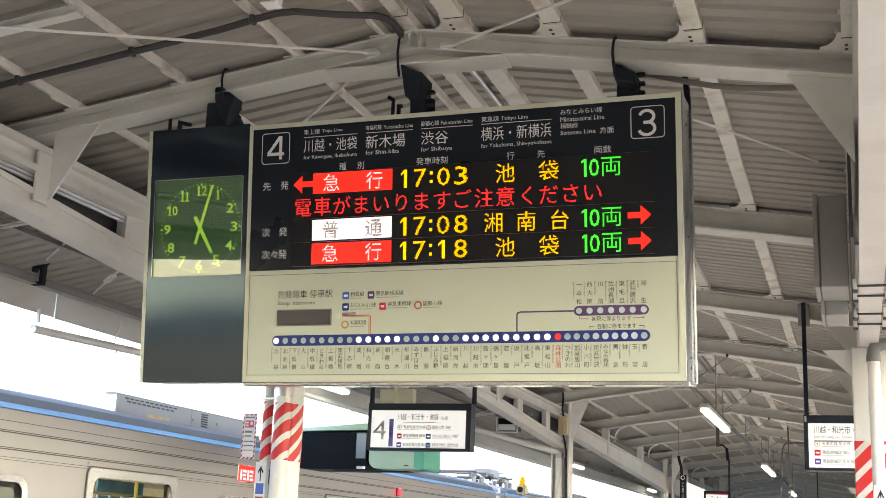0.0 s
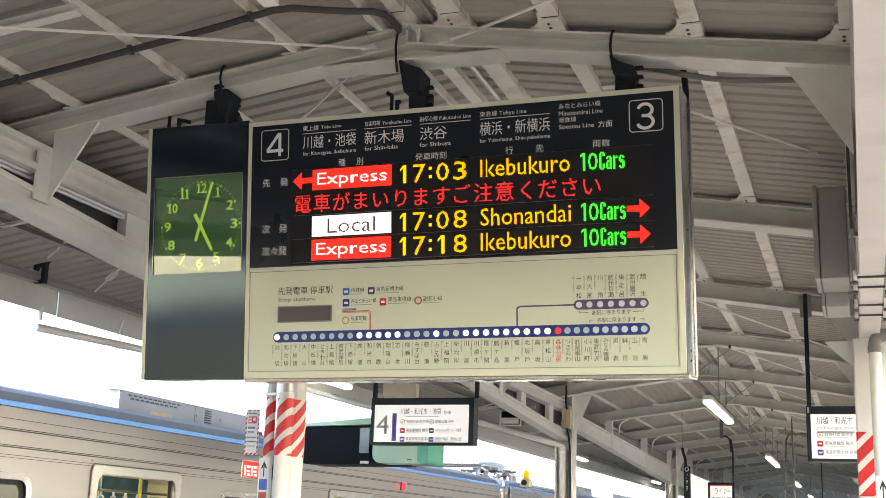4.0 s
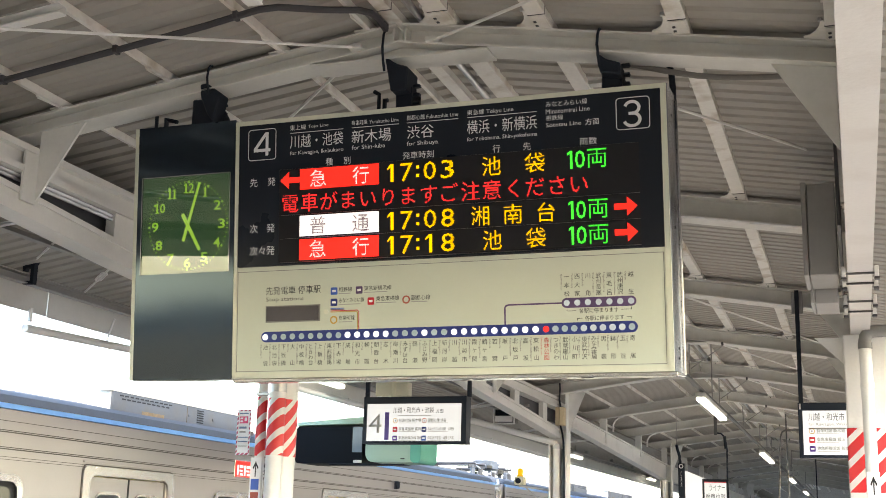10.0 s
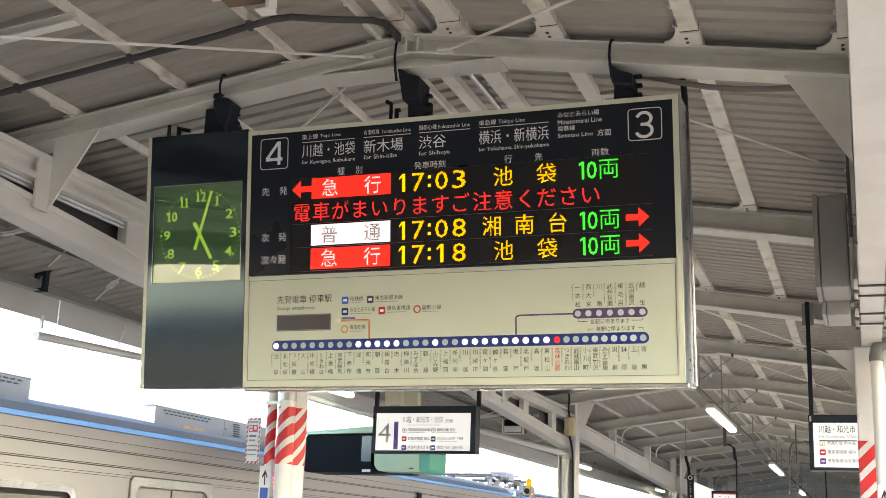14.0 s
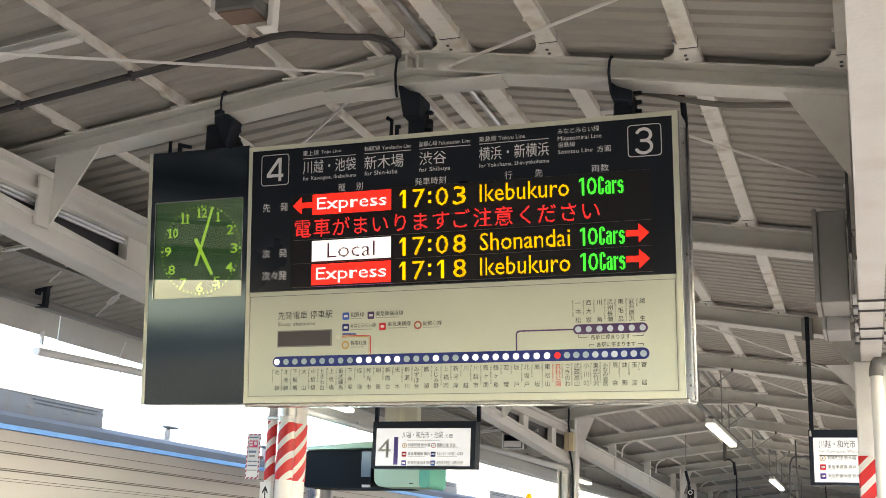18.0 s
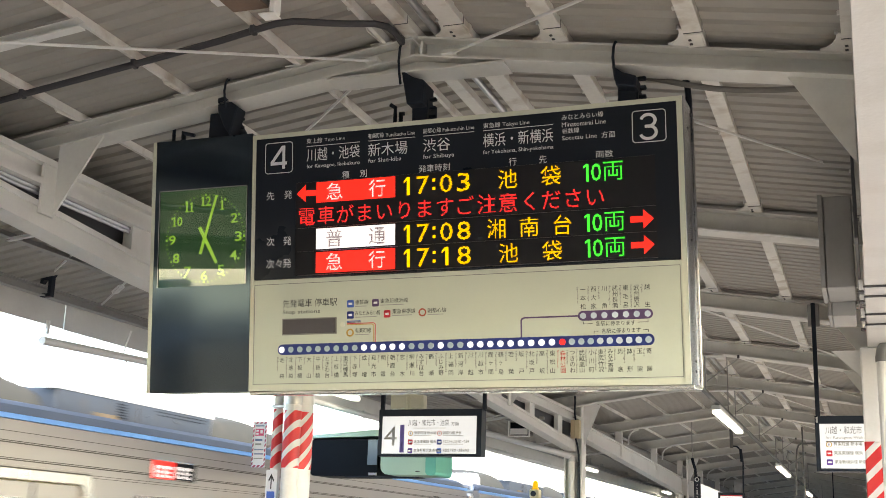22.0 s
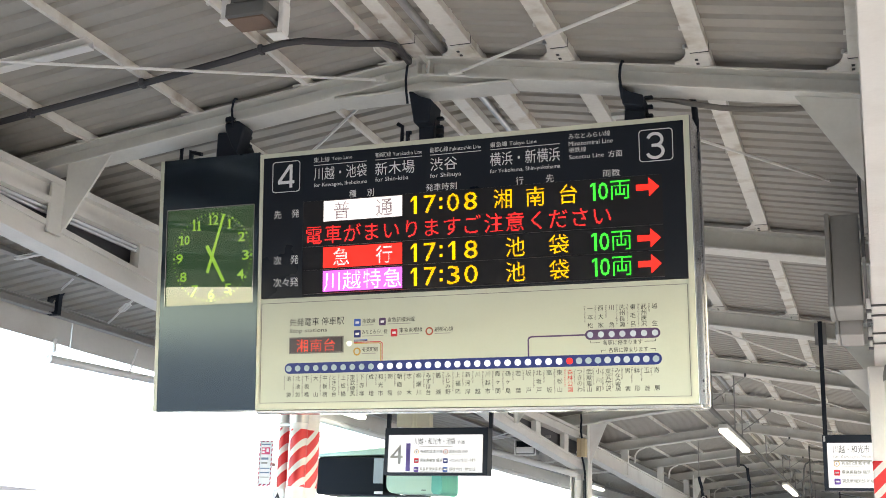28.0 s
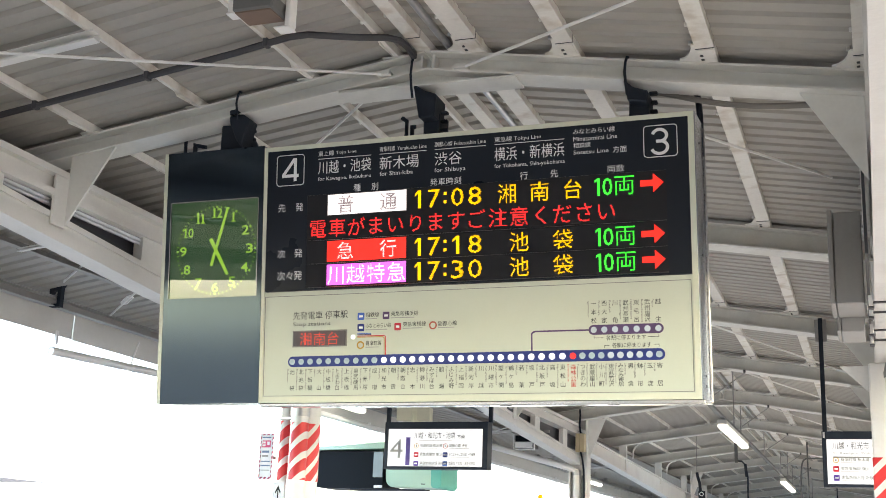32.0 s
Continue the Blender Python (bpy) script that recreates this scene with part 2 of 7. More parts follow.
M_STAIN = mat("stainless_body", (0.445, 0.405, 0.380), 0.33, 0.6, 0.05, 0.6, 0.03, 60, 0.12, (0.38, 0.33, 0.28))
M_GROOVE = mat("body_groove", (0.10, 0.085, 0.07), 0.6)
M_STRIPE = mat("blue_stripe", (0.20, 0.44, 0.80), 0.35, 0, 0.05)
M_TRAINROOF = mat("train_roof", (0.098, 0.110, 0.127), 0.8, 0, 0.15, 1.5, 0.05, 30, 0.4, (0.10, 0.10, 0.10), spec=0.2)
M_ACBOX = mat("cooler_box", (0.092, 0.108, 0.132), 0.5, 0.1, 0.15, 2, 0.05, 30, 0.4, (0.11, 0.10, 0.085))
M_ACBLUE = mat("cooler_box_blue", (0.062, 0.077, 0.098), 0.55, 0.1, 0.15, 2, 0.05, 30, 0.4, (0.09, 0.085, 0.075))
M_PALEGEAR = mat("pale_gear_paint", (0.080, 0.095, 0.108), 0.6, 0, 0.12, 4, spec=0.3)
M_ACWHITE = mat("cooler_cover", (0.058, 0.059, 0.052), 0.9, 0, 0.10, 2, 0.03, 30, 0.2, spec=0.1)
M_RUST = mat("rust_stain", (0.20, 0.15, 0.09), 0.8, 0, 0.5, 6, 0.1, 40, 0.8, (0.12, 0.12, 0.12))
# pale cover paint; on cooler ends it stands in for sun glare
M_ACEND = mat("pale_cover_and_sunlit_end", (0.60, 0.60, 0.58), 0.5, 0, 0.08, 2)
M_PORTAL = mat("brushed_portal", (0.56, 0.53, 0.50), 0.26, 0.75, 0.08, 3, 0.02, 60)
M_BELLOWS = mat("gangway_bellows", (0.028, 0.042, 0.062), 0.9, 0, 0.15, 8, spec=0.1)
M_RUBBER = mat("rubber", (0.02, 0.02, 0.02), 0.6)
M_TGLASS = mat("train_window", (0.075, 0.085, 0.078), 0.08, 0, 0.2, 1.5, spec=0.35)
M_POLE = mat("yellow_pole", (0.62, 0.58, 0.16), 0.4)
M_POSTER = mat("poster_blue", (0.10, 0.28, 0.42), 0.4, 0, 0.4, 5)
M_INSIDE = mat("train_inside", (0.66, 0.63, 0.42), 0.6, 0, 0.25, 3)
M_GREENHOOD = mat("pale_green", (0.40, 0.58, 0.46), 0.45, 0, 0.05, 2)
M_TEAL = mat("teal_plastic", (0.10, 0.42, 0.33), 0.4)
M_YELLOW = glow("beacon_yellow", (1.0, 0.55, 0.0), 0.7)
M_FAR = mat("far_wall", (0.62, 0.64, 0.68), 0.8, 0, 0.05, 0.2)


# ---- mesh helpers ----
def part(name, bm, material, parent=None, label="", smooth=False):
    me = bpy.data.meshes.new(name)
    bm.normal_update()
    bm.to_mesh(me)
    bm.free()
    if smooth:
        me.shade_smooth()
    me.materials.append(material)
    ob = new(name, me)
    ob.parent = parent
    if label:
        ob["label"] = label
    return ob


def thing(name, label, category, group="", m=None, kind=""):
    ob = new(name)
    ob.empty_display_size = 0.1
    if m is not None:
        ob.matrix_world = m
    return tagged(ob, label, category, group, kind)


def box(x0, x1, y0, y1, z0, z1, bevel=0.0, bm=None, seg=1):
    bm = bm or bmesh.new()
    vs = [bm.verts.new((x, y, z)) for z in (z0, z1) for x, y in ((x0, y0), (x1, y0), (x1, y1), (x0, y1))]
    fs = [bm.faces.new([vs[i] for i in q]) for q in ((3, 2, 1, 0), (4, 5, 6, 7), (0, 1, 5, 4), (1, 2, 6, 5), (2, 3, 7, 6), (3, 0, 4, 7))]
    if bevel:
        es = list({e for f in fs for e in f.edges})
        bmesh.ops.bevel(bm, geom=es, offset=bevel, segments=seg, affect="EDGES", profile=0.5)
    return bm


def sweep(profile, a, b, bm=None, caps=True, up=(0, 0, 1)):
    """A profile of (side, up) points swept from a to b."""
    bm = bm or bmesh.new()
    a, b = Vector(a), Vector(b)
    d = (b - a).normalized()
    side = d.cross(Vector(up)).normalized()
    top = side.cross(d)
    rings = [[bm.verts.new(p + side * s + top * u) for s, u in profile] for p in (a, b)]
    n = len(profile)
    for i in range(n):
        j = (i + 1) % n
        bm.faces.new((rings[0][i], rings[0][j], rings[1][j], rings[1][i]))
    if caps:
        bm.faces.new(rings[0][::-1])
        bm.faces.new(rings[1])
    return bm


def circle(r, n=12):
    return [(r * math.cos(2 * math.pi * i / n), r * math.sin(2 * math.pi * i / n)) for i in range(n)]


def tube(points, r, n=10, bm=None):
    """A round bar through the points, mitred at each bend."""
    bm = bm or bmesh.new()
    ps = [Vector(p) for p in points]
    ds = [(q - p).normalized() for p, q in zip(ps, ps[1:])]
    ref = Vector((0, 0, 1)) if abs(ds[0].z) < 0.9 else Vector((0, 1, 0))
    rings = []
    for i, p in enumerate(ps):
        d = ds[0] if i == 0 else ds[-1] if i == len(ps) - 1 else (ds[i - 1] + ds[i]).normalized()
        ref = (ref - d * ref.dot(d)).normalized()
        side = d.cross(ref)
        k = 1.0 if i in (0, len(ps) - 1) else 1.0 / max(0.6, d.dot(ds[i]))
        rings.append([bm.verts.new(p + (side * c + ref * s) * (r * k if k > 1.3 else r)) for c, s in circle(1.0, n)])
    for p, q in zip(rings, rings[1:]):
        for i in range(n):
            j = (i + 1) % n
            bm.faces.new((p[j], p[i], q[i], q[j]))
    bm.faces.new(rings[0])
    bm.faces.new(rings[-1][::-1])
    bmesh.ops.recalc_face_normals(bm, faces=bm.faces)
    return bm


def ibeam(w, h, tf, tw):
    return [(-w / 2, 0), (w / 2, 0), (w / 2, tf), (tw / 2, tf), (tw / 2, h - tf), (w / 2, h - tf), (w / 2, h), (-w / 2, h), (-w / 2, h - tf), (-tw / 2, h - tf), (-tw / 2, tf), (-w / 2, tf)]


def channel(w, h, t):
    return [(-w / 2, 0), (w / 2, 0), (w / 2, t), (-w / 2 + t, t), (-w / 2 + t, h - t), (w / 2, h - t), (w / 2, h), (-w / 2, h)]


def prism(outline, y0, y1, bm=None):
    """An outline in x and z made thick from y0 to y1."""
    bm = bm or bmesh.new()
    f = [bm.verts.new((x, y0, z)) for x, z in outline]
    k = [bm.verts.new((x, y1, z)) for x, z in outline]
    bm.faces.new(f)
    bm.faces.new(k[::-1])
    for i in range(len(f)):
        j = (i + 1) % len(f)
        bm.faces.new((f[j], f[i], k[i], k[j]))
    return bm


def rounded(x0, x1, z0, z1, r, n=5):
    pts = []
    for cx, cz, a0 in ((x1 - r, z1 - r, 0), (x0 + r, z1 - r, 90), (x0 + r, z0 + r, 180), (x1 - r, z0 + r, 270)):
        for i in range(n + 1):
            a = radians(a0 + 90 * i / n)
            pts.append((cx + r * math.cos(a), cz + r * math.sin(a)))
    return pts[::-1]


GLYPHS = {}


def glyphs(body, bold=0.0, lean=0.0):
    """The flat mesh of a text in the built-in font, as points and faces in x and z, and its extent."""
    key = (body, bold, lean)
    if key not in GLYPHS:
        c = bpy.data.curves.new("t", "FONT")
        c.body, c.resolution_u, c.offset, c.shear = body, 2, bold, lean
        o = bpy.data.objects.new("t", c)
        scene.collection.objects.link(o)
        dg = bpy.context.evaluated_depsgraph_get()
        me = bpy.data.meshes.new_from_object(o.evaluated_get(dg))
        vs = [(v.co.x, v.co.y) for v in me.vertices]
        fs = [tuple(p.vertices) for p in me.polygons]
        xs, ys = [v[0] for v in vs], [v[1] for v in vs]
        GLYPHS[key] = vs, fs, (min(xs), max(xs), min(ys), max(ys))
        bpy.data.objects.remove(o)
        bpy.data.curves.remove(c)
        bpy.data.meshes.remove(me)
    return GLYPHS[key]


def write(bm, body, x0, x1, z0, z1, y=0.0, bold=0.0, turn=None):
    """Sets a text into the rectangle x0..x1, z0..z1 at depth y, facing -y."""
    vs, fs, (ax, bx, ay, by) = glyphs(body, bold)
    sx, sz = (x1 - x0) / (bx - ax), (z1 - z0) / max(by - ay, 1e-6)
    made = []
    for vx, vy in vs:
        p = Vector((x0 + (vx - ax) * sx, y, z0 + (vy - ay) * sz))
        made.append(bm.verts.new(turn @ p if turn else p))
    for f in fs:
        try:
            bm.faces.new([made[i] for i in f])
        except ValueError:
            pass
    return bm


def spread(bm, body, x0, x1, z0, z1, y=0.0, bold=0.0, turn=None):
    """Single square characters spread evenly from x0 to x1."""
    h = z1 - z0
    n = len(body)
    for i, ch in enumerate(body):
        x = x0 + (x1 - x0 - h) * (i / (n - 1) if n > 1 else 0)
        _, _, (ax, bx, ay, by) = glyphs(ch, bold)
        cx, cy = x + h / 2, z0 + h / 2
        gx, gy = (bx - ax) / 0.93 * h / 2, (by - ay) / 0.93 * h / 2
        oy = ((ay + by) / 2 - 0.38) * h
        write(bm, ch, cx - gx, cx + gx, cy - gy + oy, cy + gy + oy, y, bold, turn)
    return bm


def quad(bm, x0, x1, z0, z1, y, turn=None):
    ps = [Vector(p) for p in ((x0, y, z0), (x1, y, z0), (x1, y, z1), (x0, y, z1))]
    bm.faces.new([bm.verts.new(turn @ p if turn else p) for p in ps])
    return bm


def poly(bm, pts, y, turn=None):
    bm.faces.new([bm.verts.new(turn @ Vector((x, y, z)) if turn else (x, y, z)) for x, z in pts])
    return bm


def raster(ch, rows, bold=0.0):
    """A character on a dot grid: the cells whose centre lies inside its outline."""
    vs, fs, (ax, bx, ay, by) = glyphs(ch, bold)
    p = (by - ay) / rows
    cols = max(1, round((bx - ax) / p))
    inside = np.zeros((rows, cols), bool)
    gx = ax + (np.arange(cols) + 0.5) * (bx - ax) / cols
    gy = ay + (np.arange(rows) + 0.5) * p
    X, Y = np.meshgrid(gx, gy)
    for f in fs:
        c = np.zeros(X.shape, bool)
        pts = [vs[i] for i in f]
        for (x0, y0), (x1, y1) in zip(pts, pts[1:] + pts[:1]):
            if y0 != y1:
                c ^= ((y0 > Y) != (y1 > Y)) & (X < (x1 - x0) * (Y - y0) / (y1 - y0) + x0)
        inside |= c
    return inside


PITCH = 0.0043


def dots(bm, ch, x0, x1, z0, z1, y, bold=0.0, turn=None, fill=0.43):
    """One lit character of small square dots, filling x0..x1 and z0..z1."""
    rows = max(6, round((z1 - z0) / PITCH))
    g = raster(ch, rows, bold)
    nr, nc = g.shape
    px, pz = (x1 - x0) / nc, (z1 - z0) / nr
    for r in range(nr):
        for c in range(nc):
            if g[r, c]:
                cx, cz = x0 + (c + 0.5) * px, z0 + (r + 0.5) * pz
                quad(bm, cx - px * fill, cx + px * fill, cz - pz * fill, cz + pz * fill, y, turn)
    return bm


def dot_spread(bm, body, x0, x1, z0, z1, y, bold=0.0, turn=None, fill=0.43):
    """Square lit characters spread evenly from x0 to x1."""
    h = z1 - z0
    n = len(body)
    for i, ch in enumerate(body):
        x = x0 + (x1 - x0 - h) * (i / (n - 1) if n > 1 else 0)
        _, _, (ax, bx, ay, by) = glyphs(ch, bold)
        cx, cy = x + h / 2, z0 + h / 2
        gx, gy = (bx - ax) / 0.93 * h / 2, (by - ay) / 0.93 * h / 2
        oy = ((ay + by) / 2 - 0.38) * h
        dots(bm, ch, cx - gx, cx + gx, cy - gy + oy, cy + gy + oy, y, bold, turn, fill)
    return bm


# ---- the setting ----
RIDGE_X, RIDGE_Z = 0.98, 4.372
BEAM_W = 0.175
# front faces of the roof beams along the platform; the bays widen past the second column
FRONTS = [-9.9, -6.6, -3.3, -0.035, 3.13, 6.44, 9.70, 13.2, 17.25, 21.2, 25.0, 28.8, 32.6, 36.4, 40.2, 44.0, 47.8, 51.6]


def beam_top(x):
    return RIDGE_Z - (0.138 * (RIDGE_X - x) if x < RIDGE_X else 0.158 * (x - RIDGE_X))


def ground():
    bm = bmesh.new()
    s = 900
    bm.faces.new([bm.verts.new(p) for p in ((-s, -s, -1.25), (s, -s, -1.25), (s, s, -1.25), (-s, s, -1.25))])
    tagged(part("ground", bm, M_BALLAST), "grey-brown ballast ground beside the tracks", "ground", kind="structure")
    bm = box(-3.45, 5.35, -70, 130, -1.25, 0.0, 0.02)
    tagged(part("platform", bm, M_CONCRETE), "concrete island platform slab", "platform", kind="structure")


ground()
# unseen wall, added to shade the far roof and bounce warm light
bm = box(9.0, 9.3, 22, 100, -1.25, 9.0)
tagged(part("shading_wall", bm, mat("shading_wall_tan", (0.52, 0.42, 0.32), 0.8, 0, 0.12, 0.4)), "tan wall added out of view to shade the far roof", "wall", kind="structure")


def roof_sheet(name, xa, za, xb, zb, label):
    """Folded roof sheet: ribs run down the slope, side by side along the platform."""
    pitch, depth = 0.143, 0.024
    prof = ((0.0, 0.0), (0.088, 0.0), (0.102, 1.0), (0.129, 1.0))
    bm = bmesh.new()
    ys = []
    y = -80.0
    while y < 100:
        ys += [(y + a, d * depth) for a, d in prof]
        y += pitch
    th = 0.012
    rows = []
    for x, z in ((xa, za), (xb, zb)):
        rows.append([bm.verts.new((x, yy, z + d)) for yy, d in ys])
        rows.append([bm.verts.new((x, yy, z + d + th)) for yy, d in ys])
    for i in range(len(ys) - 1):
        bm.faces.new((rows[0][i], rows[0][i + 1], rows[2][i + 1], rows[2][i]))
        bm.faces.new((rows[1][i + 1], rows[1][i], rows[3][i], rows[3][i + 1]))
    return tagged(part(name, bm, M_ROOF), label, "roof", kind="structure")


PT = 0.052
roof_sheet("ceiling", -1.9, beam_top(-1.9) + PT, RIDGE_X, RIDGE_Z + PT, "beige ribbed steel roof sheet over the platform")
roof_sheet("ceiling", RIDGE_X, RIDGE_Z + PT, 4.0, beam_top(4.0) + PT, "beige ribbed steel roof sheet over the platform")
roof_sheet("ceiling", -2.99, 3.53, -1.48, 3.767, "lower ribbed eave roof over the platform edge")
roof_sheet("ceiling", 3.42, 3.767, 4.93, 3.53, "lower ribbed eave roof over the platform edge")

for x in (-1.90, 3.995):
    bm = box(x - 0.006, x + 0.006, -80, 100, 3.66, beam_top(x) + PT + 0.045)
    tagged(part("wall", bm, M_ROOF), "beige sheet closing the step between the roofs", "wall", kind="structure")


def rafters(y, deep, haunch, knees):
    """One gabled beam with its front face at y; the first one, over the board, is shallower."""
    t = thing("roof_beam", "grey painted gabled steel roof beam across the platform", "roof beam", "roof beams", pose(0, y + BEAM_W / 2, 0))
    section = ibeam(BEAM_W, deep, 0.012, 0.012)
    zr = RIDGE_Z - deep
    for xe in (-1.95, 4.05):
        part("rafter", sweep(section, (RIDGE_X, 0, zr), (xe, 0, beam_top(xe) - deep)), M_BEAM, t)
    if haunch:
        # flat tie flange under the ridge, a web plate above it and two stiffeners
        xa, xb = 0.49, 1.46
        za, zb = beam_top(xa) - deep, beam_top(xb) - deep
        part("haunch_flange", prism([(xa - 0.03, za - 0.006), (xb + 0.03, zb - 0.006), (xb + 0.03, zb - 0.018), (xa - 0.03, za - 0.018)][::-1], -BEAM_W / 2, BEAM_W / 2), M_BEAM, t)
        part("haunch_web", prism([(xa + 0.04, za), (RIDGE_X, zr), (xb - 0.04, zb)], -0.006, 0.006), M_BEAM, t)
        for x in (RIDGE_X - 0.04, RIDGE_X + 0.03):
            part("stiffener", box(x, x + 0.012, -0.075, -0.007, zr + 0.012, RIDGE_Z - 0.025), M_BEAM, t)
    if knees:
        for xi, x1, zl, yk in ((-1.304, -1.0, 3.505, -0.070), (3.23, 2.93, 3.48, -0.030)):
            part("knee_plate", prism([(xi, zl), (xi, beam_top(xi) - deep - 0.002), (x1, beam_top(x1) - deep - 0.002)], yk, yk + 0.016), M_BEAM, t, "triangular steel knee plate")
        part("stiffener", box(-1.322, -1.303, -0.190, -0.055, 3.49, 3.796, 0.003), M_BEAM, t, "upright stiffener plate")
    if deep > 0.15:
        for xa, xb in ((RIDGE_X - 0.52, -0.98), (RIDGE_X + 0.50, 2.95)):
            part("edge_pipe", tube([(x, -BEAM_W / 2 - 0.011, beam_top(x) - deep + 0.010) for x in (xa, xb)], 0.010, 8), M_WHITE, t, "thin white pipe along the lower edge")
    if not knees and not haunch:
        # curved cable pipe from the beam down into the girder
        z0 = beam_top(-1.0) - deep - 0.02
        part("cable_pipe", tube([(-0.98, -0.06, z0 + 0.002), (-1.06, -0.06, z0 - 0.02), (-1.13, -0.06, z0 - 0.07), (-1.17, -0.06, z0 - 0.14), (-1.18, -0.06, 3.62)], 0.016, 8), M_WHITE, t, "white curved cable pipe")
    return t


rafters(FRONTS[3], 0.115, True, True)
near = rafters(FRONTS[4], 0.175, True, True)
for y in (*FRONTS[:3], *FRONTS[5:7]):
    copy_thing(near, pose(0, y + BEAM_W / 2, 0))
rafters(FRONTS[7], 0.175, True, False)
far = rafters(FRONTS[8], 0.175, False, False)
for y in FRONTS[9:]:
    copy_thing(far, pose(0, y + BEAM_W / 2, 0))

# purlins: lower edge towards the camera's left, and the width of the lower flange
PURLINS = ((-1.88, 0.024), (-1.178, 0.024), (-0.455, 0.024), (0.268, 0.024), (0.79, 0.024), (0.921, 0.080), (1.205, 0.112), (1.752, 0.090), (2.46, 0.090), (3.19, 0.090), (3.88, 0.07))


def gusset(x, y, z, d):
    """Cut plate that ties a purlin of the left slope to a beam."""
    o = [(y + d * 0.005, z), (y + d * 0.20, z - 0.012), (y + d * 0.23, z + 0.012), (y + d * 0.17, z + 0.03), (y + d * 0.13, z + 0.048), (y + d * 0.005, z + 0.048)]
    bm = bmesh.new()
    a = [bm.verts.new((x - 0.004, p, q)) for p, q in o]
    b = [bm.verts.new((x + 0.004, p, q)) for p, q in o]
    bm.faces.new(a)
    bm.faces.new(b[::-1])
    for i in range(6):
        bm.faces.new((a[i - 1], a[i], b[i], b[i - 1]))
    bmesh.ops.recalc_face_normals(bm, faces=bm.faces)
    return bm


def leaf(x, y):
    """Flat gusset with a hollow edge, lying in the slope beside a purlin of the right slope, its foot on the beam."""
    o = [(0.0, 0.02), (-0.100, 0.02), (-0.100, -0.010), (-0.068, -0.040), (-0.042, -0.085), (-0.026, -0.14), (-0.018, -0.21), (0.0, -0.21)]
    bm = bmesh.new()
    lo = [bm.verts.new((x + a, y + b, beam_top(x + a) + 0.002)) for a, b in o]
    hi = [bm.verts.new((x + a, y + b, beam_top(x + a) + 0.010)) for a, b in o]
    bm.faces.new(lo)
    bm.faces.new(hi[::-1])
    for i in range(len(o)):
        bm.faces.new((lo[i - 1], lo[i], hi[i], hi[i - 1]))
    bmesh.ops.recalc_face_normals(bm, faces=bm.faces)
    return bm


def purlin(x, w):
    z = beam_top(x + w / 2) + 0.003
    h, th = 0.049, 0.004
    left = x < 0.9
    t = thing("purlin", "grey painted steel channel purlin under the roof sheet", "purlin", "roof purlins")
    # a channel, its web on the side towards the ridge on the left slope and away from it on the right slope
    prof = [(0, 0), (w, 0), (w, h), (0, h), (0, h - th), (w - th, h - th), (w - th, th), (0, th)]
    part("rail", sweep([(x + s, u) for s, u in prof], (0, -16, z), (0, 62, z)), M_PURLIN, t)
    for k in range(18):
        y = -4.1 + 0.6 * k
        part("sheet_clip", box(x - 0.012, x + 0.001, y, y + 0.022, z - 0.004, z + 0.014, 0.003), M_GIRDER, t)
    for y in FRONTS[2:9]:
        if left:
            c = part("cleat", gusset(x - 0.006, y, z, -1), M_PURLIN, t)
            part("bolt", box(x - 0.001, x + 0.006, y - 0.14, y - 0.116, z + 0.004, z + 0.028, 0.003), M_GALV, c)
            part("cleat_foot", box(x - 0.075, x + 0.055, y + 0.002, y + 0.06, z - 0.002, z + 0.008), M_PURLIN, t)
        elif w != 0.08:
            c = part("cleat", leaf(x, y), M_PURLIN, t, "pale curved gusset plate")
            part("bolt", box(x - 0.030, x - 0.012, y - 0.215, y - 0.197, z + 0.010, z + 0.030, 0.003), M_GALV, c)
            for dy in (0.06, 0.11):
                part("bolt", box(x + 0.014, x + 0.030, y - dy, y - dy + 0.018, z - 0.012, z - 0.0065, 0.002), M_DARK, t)
            part("cleat_angle", box(x + 0.006, x + w - 0.008, y - 0.16, y - 0.004, z - 0.006, z - 0.001), M_PURLIN, t)
        if not left:
            part("rail_joint", box(x - 0.001, x + w + 0.002, y - 0.172, y - 0.168, z - 0.003, z + h - 0.006), M_DARK, t)
    return t


for x, w in PURLINS:
    purlin(x, w)
t = thing("ridge_pipe", "slim pale conduit along the roof ridge", "pipe")
part("pipe", tube([(1.10, -16, 4.392), (1.10, 62, 4.392)], 0.021), M_GALV, t)


def chord_z(y):
    """Underside of the left girder: it sags towards the first two columns."""
    pts = ((-80.0, 3.45), (-0.75, 3.45), (1.07, 3.319), (3.7, 3.20), (8.25, 3.475), (13.58, 3.18))
    for (ya, za), (yb, zb) in zip(pts, pts[1:]):
        if y <= yb:
            return za + (zb - za) * (y - ya) / (yb - ya)
    return 3.334


